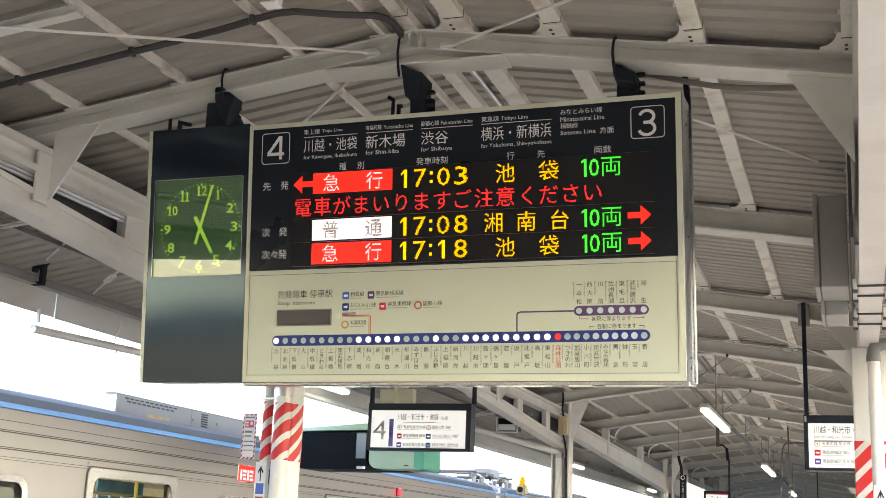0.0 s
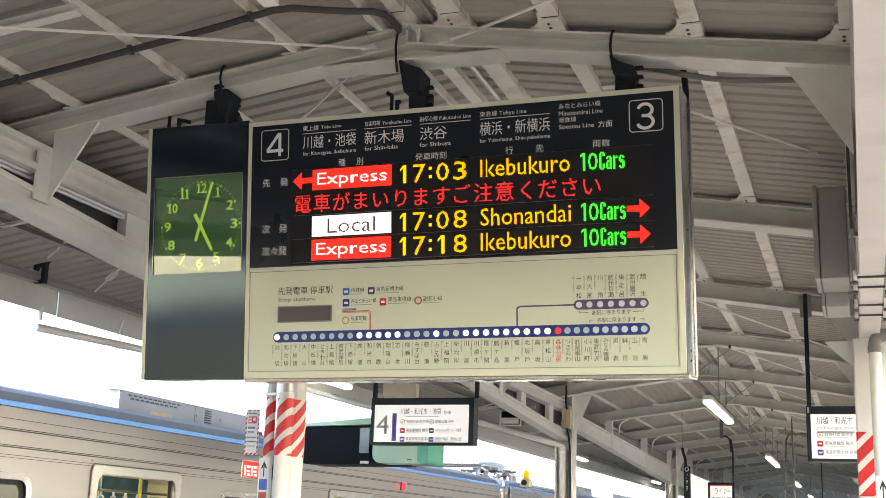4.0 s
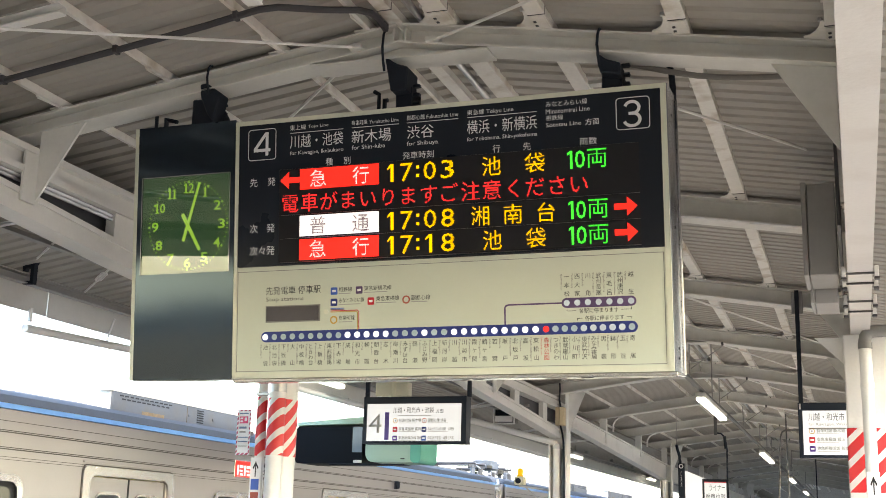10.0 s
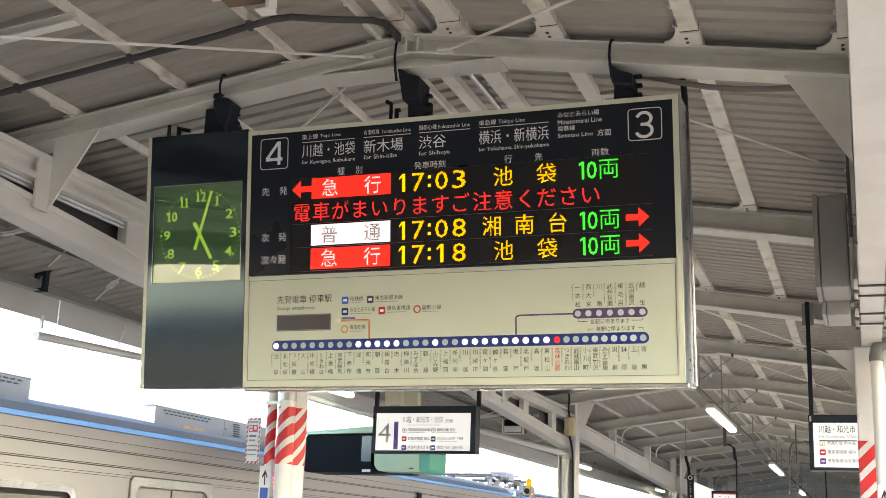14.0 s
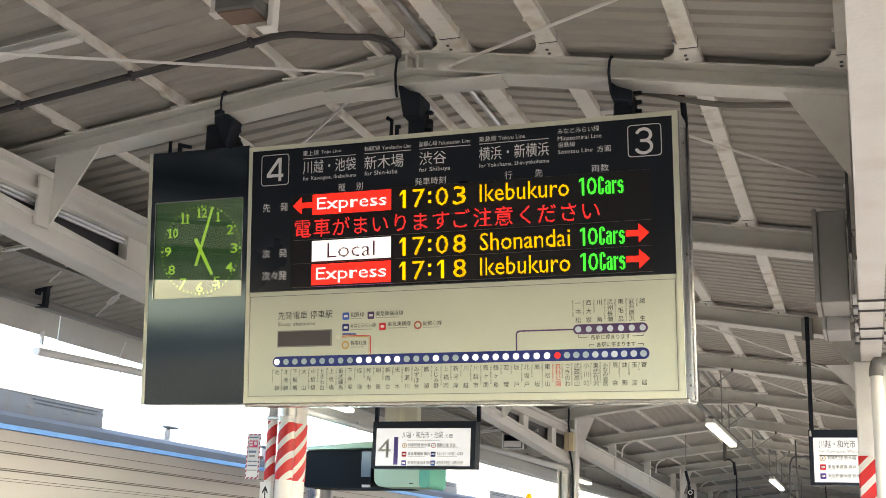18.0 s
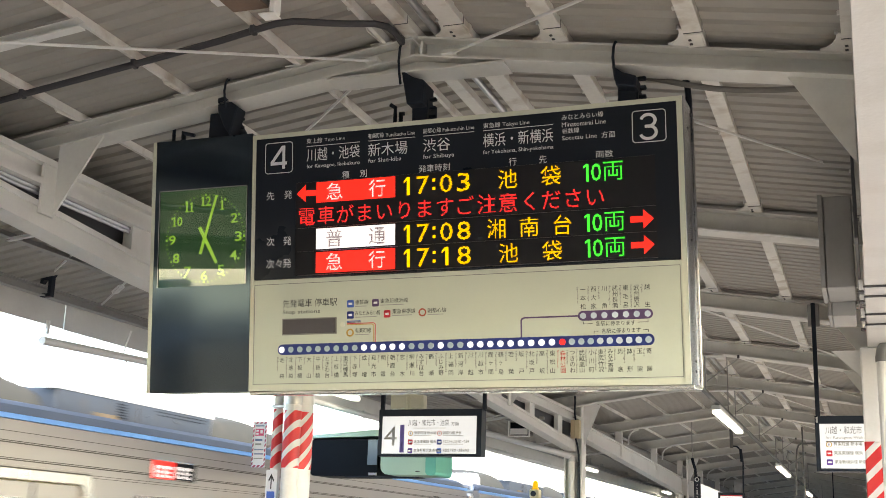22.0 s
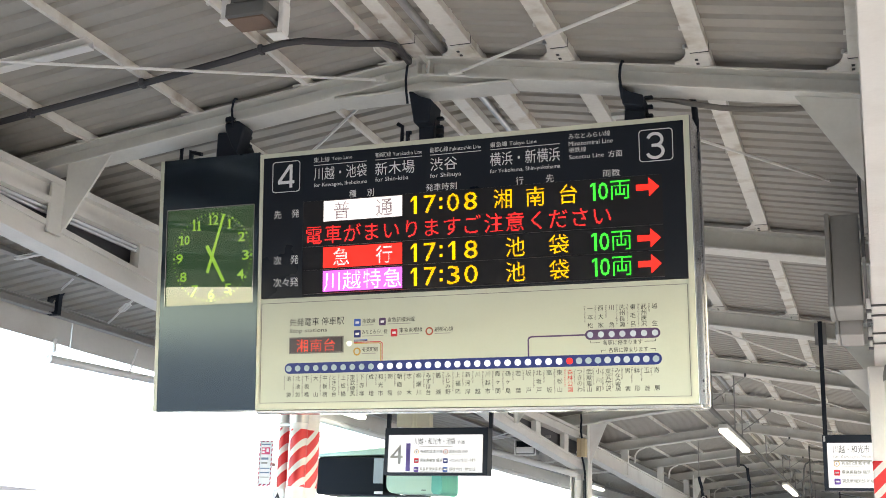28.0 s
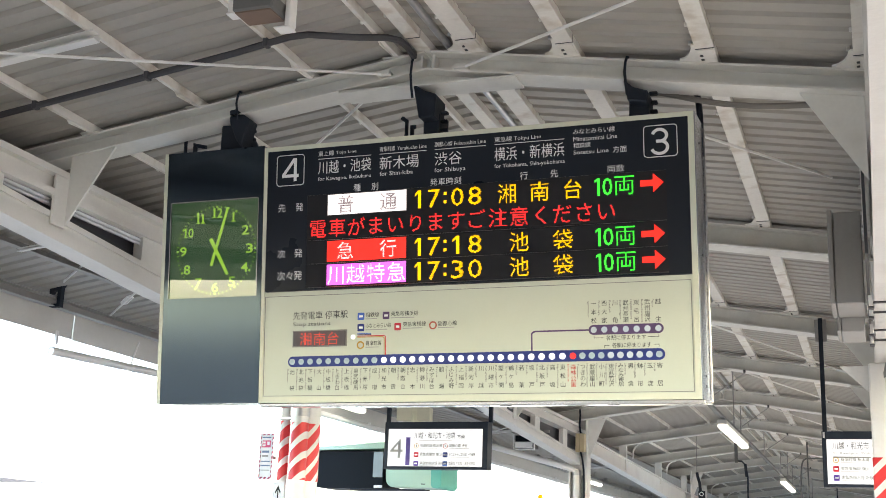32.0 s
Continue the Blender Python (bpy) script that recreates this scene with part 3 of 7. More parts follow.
def girder_left():
    t = thing("girder", "grey steel double-chord girder carrying the roof beams", "girder")
    x = -1.38
    part("top_chord", sweep(ibeam(0.15, 0.172, 0.04, 0.05), (x, -80, 3.665), (x, 13.44, 3.665)), M_GIRDER, t)
    prof = [(-0.08, 0), (0.08, 0), (0.08, 0.068), (0.05, 0.068), (0.05, 0.125), (0.065, 0.125), (0.065, 0.16), (-0.065, 0.16), (-0.065, 0.125), (-0.05, 0.125), (-0.05, 0.068), (-0.08, 0.068)]
    for ya, yb in ((-80, -0.75), (-0.75, 1.07), (1.07, 3.7), (3.7, 8.25), (8.25, 13.58)):
        part("bottom_chord", sweep(prof, (x, ya, chord_z(ya)), (x, yb, chord_z(yb))), M_GIRDER, t)
    spans = ((13.62, 3.705, 3.475), (25.0, 3.465, 3.06), (36.0, 3.45, 3.18), (100.0, 3.45, 3.18))
    for (ya, ta, ba), (yb, tb, bb) in zip(spans, spans[1:]):
        part("plate_flange", sweep([(-0.08, -0.03), (0.08, -0.03), (0.08, 0), (-0.08, 0)], (x, ya, ta), (x, yb, tb)), M_GIRDER, t)
        part("plate_flange", sweep([(-0.08, 0), (0.08, 0), (0.08, 0.03), (-0.08, 0.03)], (x, ya, ba), (x, yb, bb)), M_GIRDER, t)
        bm = bmesh.new()
        f = [[bm.verts.new((xx, yy, zz)) for yy, zz in ((ya, ba + 0.03), (yb, bb + 0.03), (yb, tb - 0.03), (ya, ta - 0.03))] for xx in (x - 0.01, x + 0.045)]
        bm.faces.new(f[0][::-1])
        bm.faces.new(f[1])
        part("web_plate", bm, M_GIRDER, t)
    for y in FRONTS[8:]:
        part("beam_seat", box(x - 0.06, x + 0.07, y + 0.03, y + 0.15, 3.40, beam_top(x) - 0.178), M_GIRDER, t)
    k = 0
    while 0.84 + 1.65 * k < 13:
        for y in (0.84 + 1.65 * k,) if k == 0 else (0.84 + 1.65 * k, 0.84 - 1.65 * k):
            if y > -15:
                part("web_plate", box(x - 0.02, x + 0.05, y, y + 0.26, chord_z(y + 0.26) + 0.155, 3.667), M_GIRDER, t)
        k += 1
    for z, r in ((3.648, 0.014), (3.622, 0.011)):
        part("conduit", tube([(x + 0.02, -16, z), (x + 0.02, 3.6, z)], r, 12), M_BRIGHT, t, "bright metal conduit")
    # added dark strip that closes the view through the openings
    part("opening_backing", box(x - 0.075, x - 0.06, -16, 14, 3.45, 3.66), M_DARK, t, "dark strip added behind the openings")
    return t


def girder_right():
    t = thing("girder", "pale grey steel girder along the platform under the roof", "girder")
    part("beam", sweep(ibeam(0.135, 0.72, 0.016, 0.03), (3.302, -80, 3.18), (3.302, 100, 3.18)), M_WHITEGIRDER, t)
    for y in (1.406, 1.697, 2.274, 2.638):
        part("strap", box(3.222, 3.382, y, y + 0.016, 3.168, 3.1795, 0.003), M_DARK, t, "dark clamp strap")
        for x in (3.212, 3.392):
            part("bolt", box(x - 0.012, x + 0.012, y - 0.012, y + 0.030, 3.15, 3.215, 0.004), M_WHITE, t)
            part("nut", box(x - 0.016, x + 0.016, y - 0.016, y + 0.034, 3.135, 3.1495, 0.004), M_DARK, t)
    # dark strip put in for the shade between duct and girder
    part("gap_shade_strip", box(3.196, 3.212, 0.6, 2.7, 3.26, 3.86), M_DARK, t, "dark strip standing in for the shaded gap by the girder")
    return t


girder_left()
girder_right()

# eave: purlin, fascia, gutter pipe, ties
for s, x0 in ((1, -2.72), (-1, 4.62)):
    t = thing("eave_purlin", "dark grey steel purlin along the eave", "purlin")
    part("rail", sweep(channel(0.07, 0.075, 0.008), (x0, -16, 3.43), (x0, 62, 3.43)), M_GREY, t)
    for k in range(14):
        part("spacer", box(x0 - 0.03, x0 + 0.03, -8 + 3 * k, -7.9 + 3 * k, 3.505, 3.585), M_GREY, t)
    t = thing("fascia", "pale grey sheet fascia along the eave", "fascia")
    for k, (ya, yb) in enumerate(((-80, -7.5), (-7.46, 2.26), (2.30, 12.0), (12.04, 22), (22.04, 100))):
        xb = x0 - s * (0.18 if k % 2 else 0.20)
        part("board", box(xb - 0.006, xb + 0.006, ya, yb, 3.272, 3.60), M_FASCIA, t)
    t = thing("gutter_pipe", "grey drain pipe hung under the eave", "pipe")
    part("pipe", tube([(x0 - s * 0.12, 1.95 if s > 0 else -16, 3.125), (x0 - s * 0.12, 3.4, 3.175), (x0 - s * 0.12, 6.0, 3.232), (x0 - s * 0.12, 62, 3.235)], 0.034), M_WHITE, t)
    for y in (2.04, 5.2, 8.4, 11.6, 14.8, 18.0):
        part("strap", box(x0 - s * 0.15 - 0.012, x0 - s * 0.15 + 0.012, y - 0.012, y + 0.012, 3.19, 3.30), M_WHITE, t)
    if s > 0:
        for y in (3.1, 6.4, 9.7, 13.0):
            part("hook", tube([(x0 - 0.12, y, 3.12), (x0 - 0.16, y, 3.21), (x0 - 0.1, y, 3.4)], 0.008, 6), M_WHITE, t)
t = thing("eave_purlin", "grey steel angle purlin under the lower eave roof", "purlin")
part("rail", sweep([(0, 0), (0.06, 0), (0.06, 0.006), (0.006, 0.006), (0.006, 0.052), (0, 0.052)], (-2.23, -16, 3.596), (-2.23, 62, 3.596)), M_GREY, t)
t = thing("tie_bar", "short pale steel bar from girder to eave purlin", "tie bar")
part("bar", sweep(channel(0.03, 0.022, 0.004), (-2.13, 0.60, 3.545), (-1.46, 0.29, 3.50)), M_WHITE, t)
for y, za, zb in ((11.0, 3.375, 3.50), (14.5, 3.34, 3.485), (17.6, 3.40, 3.50)):
    t = thing("tie_bar", "short pale steel bar from girder to eave purlin", "tie bar")
    part("bar", sweep(channel(0.035, 0.03, 0.005), (-2.45, y, za), (-1.42, y, zb)), M_WHITE, t)
    part("hook", tube([(-2.1, y, za + 0.03), (-2.1, y, za - 0.06), (-2.06, y, za - 0.09)], 0.010, 6), M_DARK, t)
for y, clamp in ((1.745, True), (2.42, False), (5.9, True), (9.0, True), (12.1, True)):
    t = thing("tie_rod", "thin steel tie rod from girder to eave", "tie rod", "eave ties")
    z = 3.60 if y < 2 else 3.495
    a, b = Vector((-2.66, y, z)), Vector((-1.45, y - 1.05, 3.64))
    part("rod", tube([a, b], 0.009, 6), M_WHITE, t)
    if y > 2:
        side = Vector((0.65, 0.75, 0)) * 0.022
        for d in (-1, 1):
            part("turnbuckle", tube([a.lerp(b, 0.22), a.lerp(b, 0.25) + side * d, a.lerp(b, 0.36) + side * d, a.lerp(b, 0.39)], 0.008, 6), M_WHITE, t)
    if clamp:
        o = [(-2.735, 3.425), (-2.640, 3.425), (-2.640, 3.575), (-2.600, 3.635), (-2.625, 3.652), (-2.685, 3.590), (-2.745, 3.575), (-2.745, 3.530), (-2.725, 3.530), (-2.715, 3.552), (-2.670, 3.552), (-2.670, 3.450), (-2.735, 3.450)]
        bm = prism(o, y - 0.01, y + 0.035)
        bmesh.ops.recalc_face_normals(bm, faces=bm.faces)
        part("clamp", bm, M_BLACK if y < 2 else M_GALV, t)


def post(name, x, y, r, top, label):
    t = thing(name, label, "column", "platform columns", pose(x, y, 0))
    part("shaft", sweep(circle(r, 48), (0, 0, 0), (0, 0, top), up=(0, 1, 0)), M_WHITE, t)
    part("base", box(-r - 0.05, r + 0.05, -r - 0.05, r + 0.05, 0, 0.03, 0.005), M_GREY, t)
    return t


t = post("column", -1.488, 3.80, 0.115, 3.20, "white painted round steel column with two downpipes")
ZT = 2.262
part("hazard_tape", sweep(circle(0.119, 40), (0, 0, ZT), (0, 0, ZT + 0.49), up=(0, 1, 0)), M_TAPE_ROUND, t, "red and white striped tape")
for dx, dy, pr, tall in ((-0.141, -0.14, 0.042, 0.505), (0.028, -0.20, 0.071, 0.485)):
    part("downpipe", sweep(circle(pr, 32), (dx, dy, 0), (dx, dy, 3.25), up=(0, 1, 0)), M_WHITE, t, "white downpipe")
    part("hazard_tape", sweep(circle(pr + 0.004, 32), (dx, dy, ZT), (dx, dy, ZT + tall), up=(0, 1, 0)), M_TAPE, t, "red and white striped tape")
part("collar", sweep(circle(0.078, 32), (0.028, -0.20, 2.80), (0.028, -0.20, 3.02), up=(0, 1, 0)), M_GALV, t, "grey metal pipe sleeve")
part("clamp", box(-0.188, -0.04, -0.19, -0.16, 2.775, 2.805, 0.004), M_GALV, t, "grey pipe clamp")


def h_column(y):
    """Broad steel column of the far bays with a drain pipe, a conduit and a knee plate up to the roof beam."""
    t = thing("column", "white painted steel column with a drain pipe and knee plate", "column", "platform columns", pose(0, y, 0))
    part("flange", box(-1.478, -1.455, -0.14, 0.14, 0, 3.20, 0.003), M_WHITE, t)
    part("flange", box(-1.203, -1.18, -0.14, 0.14, 0, 3.99, 0.003), M_WHITE, t)
    part("web", box(-1.455, -1.203, -0.012, 0.012, 0, 3.42), M_WHITE, t)
    part("pipe", tube([(-1.362, -0.075, 0), (-1.362, -0.075, 3.08)], 0.056, 16), M_WHITE, t, "white drain pipe")
    part("pipe_collar", tube([(-1.362, -0.075, 3.02), (-1.362, -0.075, 3.10)], 0.066, 16), M_GALV, t)
    part("conduit", tube([(-1.262, -0.06, 0), (-1.262, -0.06, 3.02)], 0.022, 8), M_SPEAKER, t, "dark conduit")
    part("knee_plate", prism([(-1.18, 3.27), (-1.18, 3.975), (-0.90, 3.935)], -0.012, 0.0), M_WHITE, t, "triangular steel knee plate")
    part("plate", box(-1.34, -1.27, -0.15, -0.135, 1.35, 2.05, 0.003), M_WHITEINK, t, "white notice strip")
    return t


first = h_column(13.5)
for y in (25.1, 36.0, 47.0):
    copy_thing(first, pose(0, y, 0))
t = thing("eave_drain", "grey drain pipe from the eave gutter to the column", "pipe")
part("pipe", tube([(-2.75, 12.8, 3.44), (-2.60, 12.87, 3.42), (-1.45, 13.36, 3.13), (-1.365, 13.42, 3.09)], 0.05, 12), M_WHITE, t)
for y in (3.62, 13.5, 23.4, 33.3):
    t = thing("column", "white painted box column with striped tape", "column", "platform columns", pose(3.33, y, 0))
    part("shaft", box(-0.155, 0.155, 0, 0.31, 0, 3.18, 0.012, seg=2), M_WHITE, t)
    part("hazard_tape", box(-0.159, 0.159, -0.004, 0.314, 2.02, 2.49, 0.012, seg=2), M_TAPE, t, "red and white striped tape")
    part("knee_plate", prism([(-0.155, 3.18), (-0.155, 2.98), (-0.36, 3.18)], 0.14, 0.16), M_WHITE, t)


# ---- the departure board ----
TILT = 5.81
SIGN = thing("departure_board", "hanging station departure board with a cream route map and lit rows", "departure board", m=pose(0, 0.146, 2.459, TILT))
BW, BH, BD = 2.40, 1.4426, 0.30
# cream frame, the case and its bright right edge
part("case", box(0.0, BW - 0.0, 0.03, BD, 0.0, BH, 0.004), M_GREY, SIGN, "grey sheet case")
fr = bmesh.new()
box(0.0, 0.020, 0, 0.03, 0.030, BH - 0.024, bm=fr)
box(BW - 0.012, BW + 0.016, 0, 0.03, 0.0, BH, bm=fr)
box(0.0, BW - 0.012, 0, 0.03, BH - 0.024, BH, bm=fr)
box(0.0, BW - 0.012, 0, 0.03, 0.0, 0.030, bm=fr)
part("front_frame", fr, M_CREAM2, SIGN, "cream front frame")
part("side_panel", box(BW + 0.016, BW + 0.022, 0.012, BD, 0.0, BH), mat("brushed_side", (0.36, 0.38, 0.43), 0.22, 0.95, 0.08, 4), SIGN, "dark reflecting metal side")
part("edge_strip", box(BW + 0.0225, BW + 0.034, BD - 0.014, BD + 0.006, -0.01, BH - 0.02, 0.002), M_STEEL, SIGN, "bright metal edge strip")
for u in (1.087, 1.40, 1.97):
    part("screw_slot", box(u - 0.03, u + 0.03, 0.06, 0.09, -0.0245, -0.0222, 0.001), M_INK, SIGN)
for z in (0.06, 0.11, 0.72, 1.30):
    part("side_screw", box(BW + 0.022, BW + 0.0255, 0.14, 0.152, z, z + 0.014, 0.002), M_INK, SIGN)
part("bottom_strip", box(0.0, BW + 0.03, 0.01, BD, -0.022, -0.001, 0.004), M_STEEL, SIGN, "bright metal bottom strip")
LEDX0, LEDX1, LEDZ0, LEDZ1 = 0.272, 2.272, 0.628, 1.15
bm = bmesh.new()
box(0.020, LEDX0, 0.006, 0.03, 0.616, BH - 0.024, bm=bm)
box(LEDX1, BW - 0.012, 0.006, 0.03, 0.616, BH - 0.024, bm=bm)
box(LEDX0, LEDX1, 0.006, 0.03, LEDZ1, BH - 0.024, bm=bm)
box(LEDX0, LEDX1, 0.006, 0.03, 0.616, LEDZ0, bm=bm)
part("black_panel", bm, M_PANEL, SIGN, "black printed header panel")
part("map_panel", box(0.020, BW - 0.012, 0.006, 0.03, 0.030, 0.612), M_CREAM, SIGN, "cream route map panel")
bm = bmesh.new()
for z in (0.585, 0.036):
    box(0.024, BW - 0.02, 0.0045, 0.006, z, z + 0.003, bm=bm)
for x in (0.024, BW - 0.022):
    box(x, x + 0.003, 0.0045, 0.006, 0.039, 0.585, bm=bm)
part("panel_joint", bm, M_INKGREY, SIGN)
FY = 0.0042

# header print
bm = bmesh.new()


def frame_ring(bm, x0, x1, z0, z1, r, w, y):
    a, b = rounded(x0, x1, z0, z1, r), rounded(x0 + w, x1 - w, z0 + w, z1 - w, r - w)
    va, vb = [bm.verts.new((x, y, z)) for x, z in a], [bm.verts.new((x, y, z)) for x, z in b]
    for i in range(len(a)):
        bm.faces.new((va[i - 1], va[i], vb[i], vb[i - 1]))


frame_ring(bm, 0.077, 0.251, 1.213, 1.392, 0.02, 0.0045, FY)


def stroke(bm, pts, w, y):
    """A line of constant width through points, its corners mitred."""
    ps = [Vector(p) for p in pts]
    rim = []
    for i, p in enumerate(ps):
        a = (p - ps[i - 1]).normalized() if i else (ps[1] - p).normalized()
        b = (ps[i + 1] - p).normalized() if i + 1 < len(ps) else a
        na, nb = Vector((-a.y, a.x)), Vector((-b.y, b.x))
        k = (na + nb).normalized()
        k *= w / 2 / max(0.4, k.dot(na))
        rim.append((bm.verts.new((p.x + k.x, y, p.y + k.y)), bm.verts.new((p.x - k.x, y, p.y - k.y))))
    for (a, b), (c, d) in zip(rim, rim[1:]):
        bm.faces.new((a, b, d, c))


stroke(bm, [(0.194, 1.238), (0.194, 1.362), (0.186, 1.362), (0.121, 1.277), (0.121, 1.270), (0.2155, 1.270)], 0.018, FY)
part("platform_number", bm, M_WHITEINK, SIGN, "white platform number in a rounded frame")
bm = bmesh.new()
frame_ring(bm, 2.161, 2.334, 1.217, 1.385, 0.02, 0.0045, FY)
three = [(2.2435 + 0.036 * math.cos(radians(a)), 1.330 + 0.031 * math.sin(radians(a))) for a in range(165, -91, -15)]
three += [(2.2435 + 0.040 * math.cos(radians(a)), 1.2685 + 0.033 * math.sin(radians(a))) for a in range(75, -166, -15)]
stroke(bm, three[:18], 0.016, FY)
stroke(bm, [(2.226, 1.3005)] + three[18:], 0.016, FY - 0.0006)
part("platform_number", bm, M_WHITEINK, SIGN, "white platform number in a rounded frame")
bm = bmesh.new()
for x0, x1 in ((0.335, 0.658), (0.708, 0.983), (1.03, 1.32), (1.369, 1.75)):
    quad(bm, x0, x1, 1.351, 1.3545, FY)
HEAD = (("東上線", 0.335, 0.432, 1.368, 1.398), ("Tojo Line", 0.445, 0.569, 1.369, 1.392), ("川越・池袋", 0.336, 0.658, 1.266, 1.340), ("for Kawagoe, Ikebukuro", 0.337, 0.659, 1.222, 1.250),
        ("有楽町線", 0.708, 0.80, 1.366, 1.394), ("Yurakucho Line", 0.812, 0.983, 1.367, 1.388), ("新木場", 0.708, 0.939, 1.264, 1.338), ("for Shin-kiba", 0.709, 0.904, 1.230, 1.254),
        ("副都心線", 1.03, 1.132, 1.366, 1.394), ("Fukutoshin Line", 1.142, 1.32, 1.367, 1.388), ("渋谷", 1.03, 1.184, 1.264, 1.336), ("for Shibuya", 1.029, 1.206, 1.220, 1.250),
        ("東急線", 1.369, 1.465, 1.364, 1.393), ("Tokyu Line", 1.476, 1.624, 1.360, 1.388), ("横浜・新横浜", 1.368, 1.749, 1.262, 1.336), ("for Yokohama, Shin-yokohama", 1.368, 1.75, 1.218, 1.246),
        ("みなとみらい線", 1.797, 2.016, 1.370, 1.400), ("Minatomirai Line", 1.797, 2.028, 1.334, 1.358), ("相鉄線", 1.797, 1.888, 1.298, 1.326), ("Sotetsu Line", 1.797, 1.981, 1.264, 1.286), ("方面", 2.003, 2.075, 1.258, 1.292),
        ("発車時刻", 1.004, 1.181, 1.154, 1.194), ("両数", 1.972, 2.062, 1.156, 1.194))
part("header_rule", bm, M_WHITEINK, SIGN)
for body, x0, x1, z0, z1 in HEAD:
    part("header_text", write(bmesh.new(), body, x0, x1, z0, z1, FY), M_WHITEINK, SIGN)
for body, x0, x1, z0, z1 in (("種別", 0.554, 0.702, 1.154, 1.196), ("行先", 1.508, 1.714, 1.152, 1.194), ("先発", 0.091, 0.249, 1.064, 1.112), ("次発", 0.094, 0.248, 0.802, 0.852), ("次々発", 0.094, 0.249, 0.676, 0.728)):
    part("row_heading", spread(bmesh.new(), body, x0, x1, z0, z1, FY), M_WHITEINK, SIGN)

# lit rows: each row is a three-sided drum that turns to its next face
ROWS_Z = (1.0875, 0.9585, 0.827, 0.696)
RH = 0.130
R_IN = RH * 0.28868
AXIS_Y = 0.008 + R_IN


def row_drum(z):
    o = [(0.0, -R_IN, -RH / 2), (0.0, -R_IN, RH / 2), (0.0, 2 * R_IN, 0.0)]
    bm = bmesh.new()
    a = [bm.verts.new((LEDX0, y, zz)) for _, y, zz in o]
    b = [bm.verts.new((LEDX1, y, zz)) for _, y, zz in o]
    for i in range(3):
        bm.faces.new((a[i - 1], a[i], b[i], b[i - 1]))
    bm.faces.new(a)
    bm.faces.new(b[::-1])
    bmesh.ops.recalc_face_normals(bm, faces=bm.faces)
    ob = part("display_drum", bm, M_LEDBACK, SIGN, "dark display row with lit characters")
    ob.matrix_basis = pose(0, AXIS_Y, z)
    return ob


def arrow(x0, x1, z, left, h=0.098):
    xm = x0 + (x1 - x0) * 0.45 if left else x1 - (x1 - x0) * 0.45
    s = h * 0.16
    if left:
        return [(x0, z), (xm, z - h / 2), (xm, z - s), (x1, z - s), (x1, z + s), (xm, z + s), (xm, z + h / 2)]
    return [(x1, z), (xm, z + h / 2), (xm, z + s), (x0, z + s), (x0, z - s), (xm, z - s), (xm, z - h / 2)]


def ten(bm, y, turn):
    poly(bm, [(1.919, -0.050), (1.932, -0.050), (1.932, 0.042), (1.919, 0.042)], y, turn)
    poly(bm, [(1.905, 0.020), (1.919, 0.029), (1.919, 0.042), (1.905, 0.032)], y, turn)
    dots(bm, "0", 1.946, 1.996, -0.050, 0.042, y, 0.0, turn, 0.5)


# "Cars" in narrow letters on a grid of twelve rows
CARS_ROWS = (".###.                 ", "##.##                 ", "##.##                 ", "##... .###. ##.# .###.", "##... ##.## #### ##.##", "##... ...## ##.. ##...",
             "##... .#### ##.. ####.", "##... ##.## ##.. .####", "##.## ##.## ##.. ...##", "##.## ##.## ##.. ...##", "##.## ##.## ##.. ##.##", ".###. .#### ##.. .###.")


def matrix_word(bm, x0, x1, z0, z1, y, turn):
    n = len(CARS_ROWS[3])
    px, pz = (x1 - x0) / n, (z1 - z0) / len(CARS_ROWS)
    for r, line in enumerate(CARS_ROWS):
        for c, ch in enumerate(line):
            if ch == "#":
                cx, cz = x0 + (c + 0.5) * px, z1 - (r + 0.5) * pz
                quad(bm, cx - 0.47 * px, cx + 0.47 * px, cz - 0.47 * pz, cz + 0.47 * pz, y, turn)


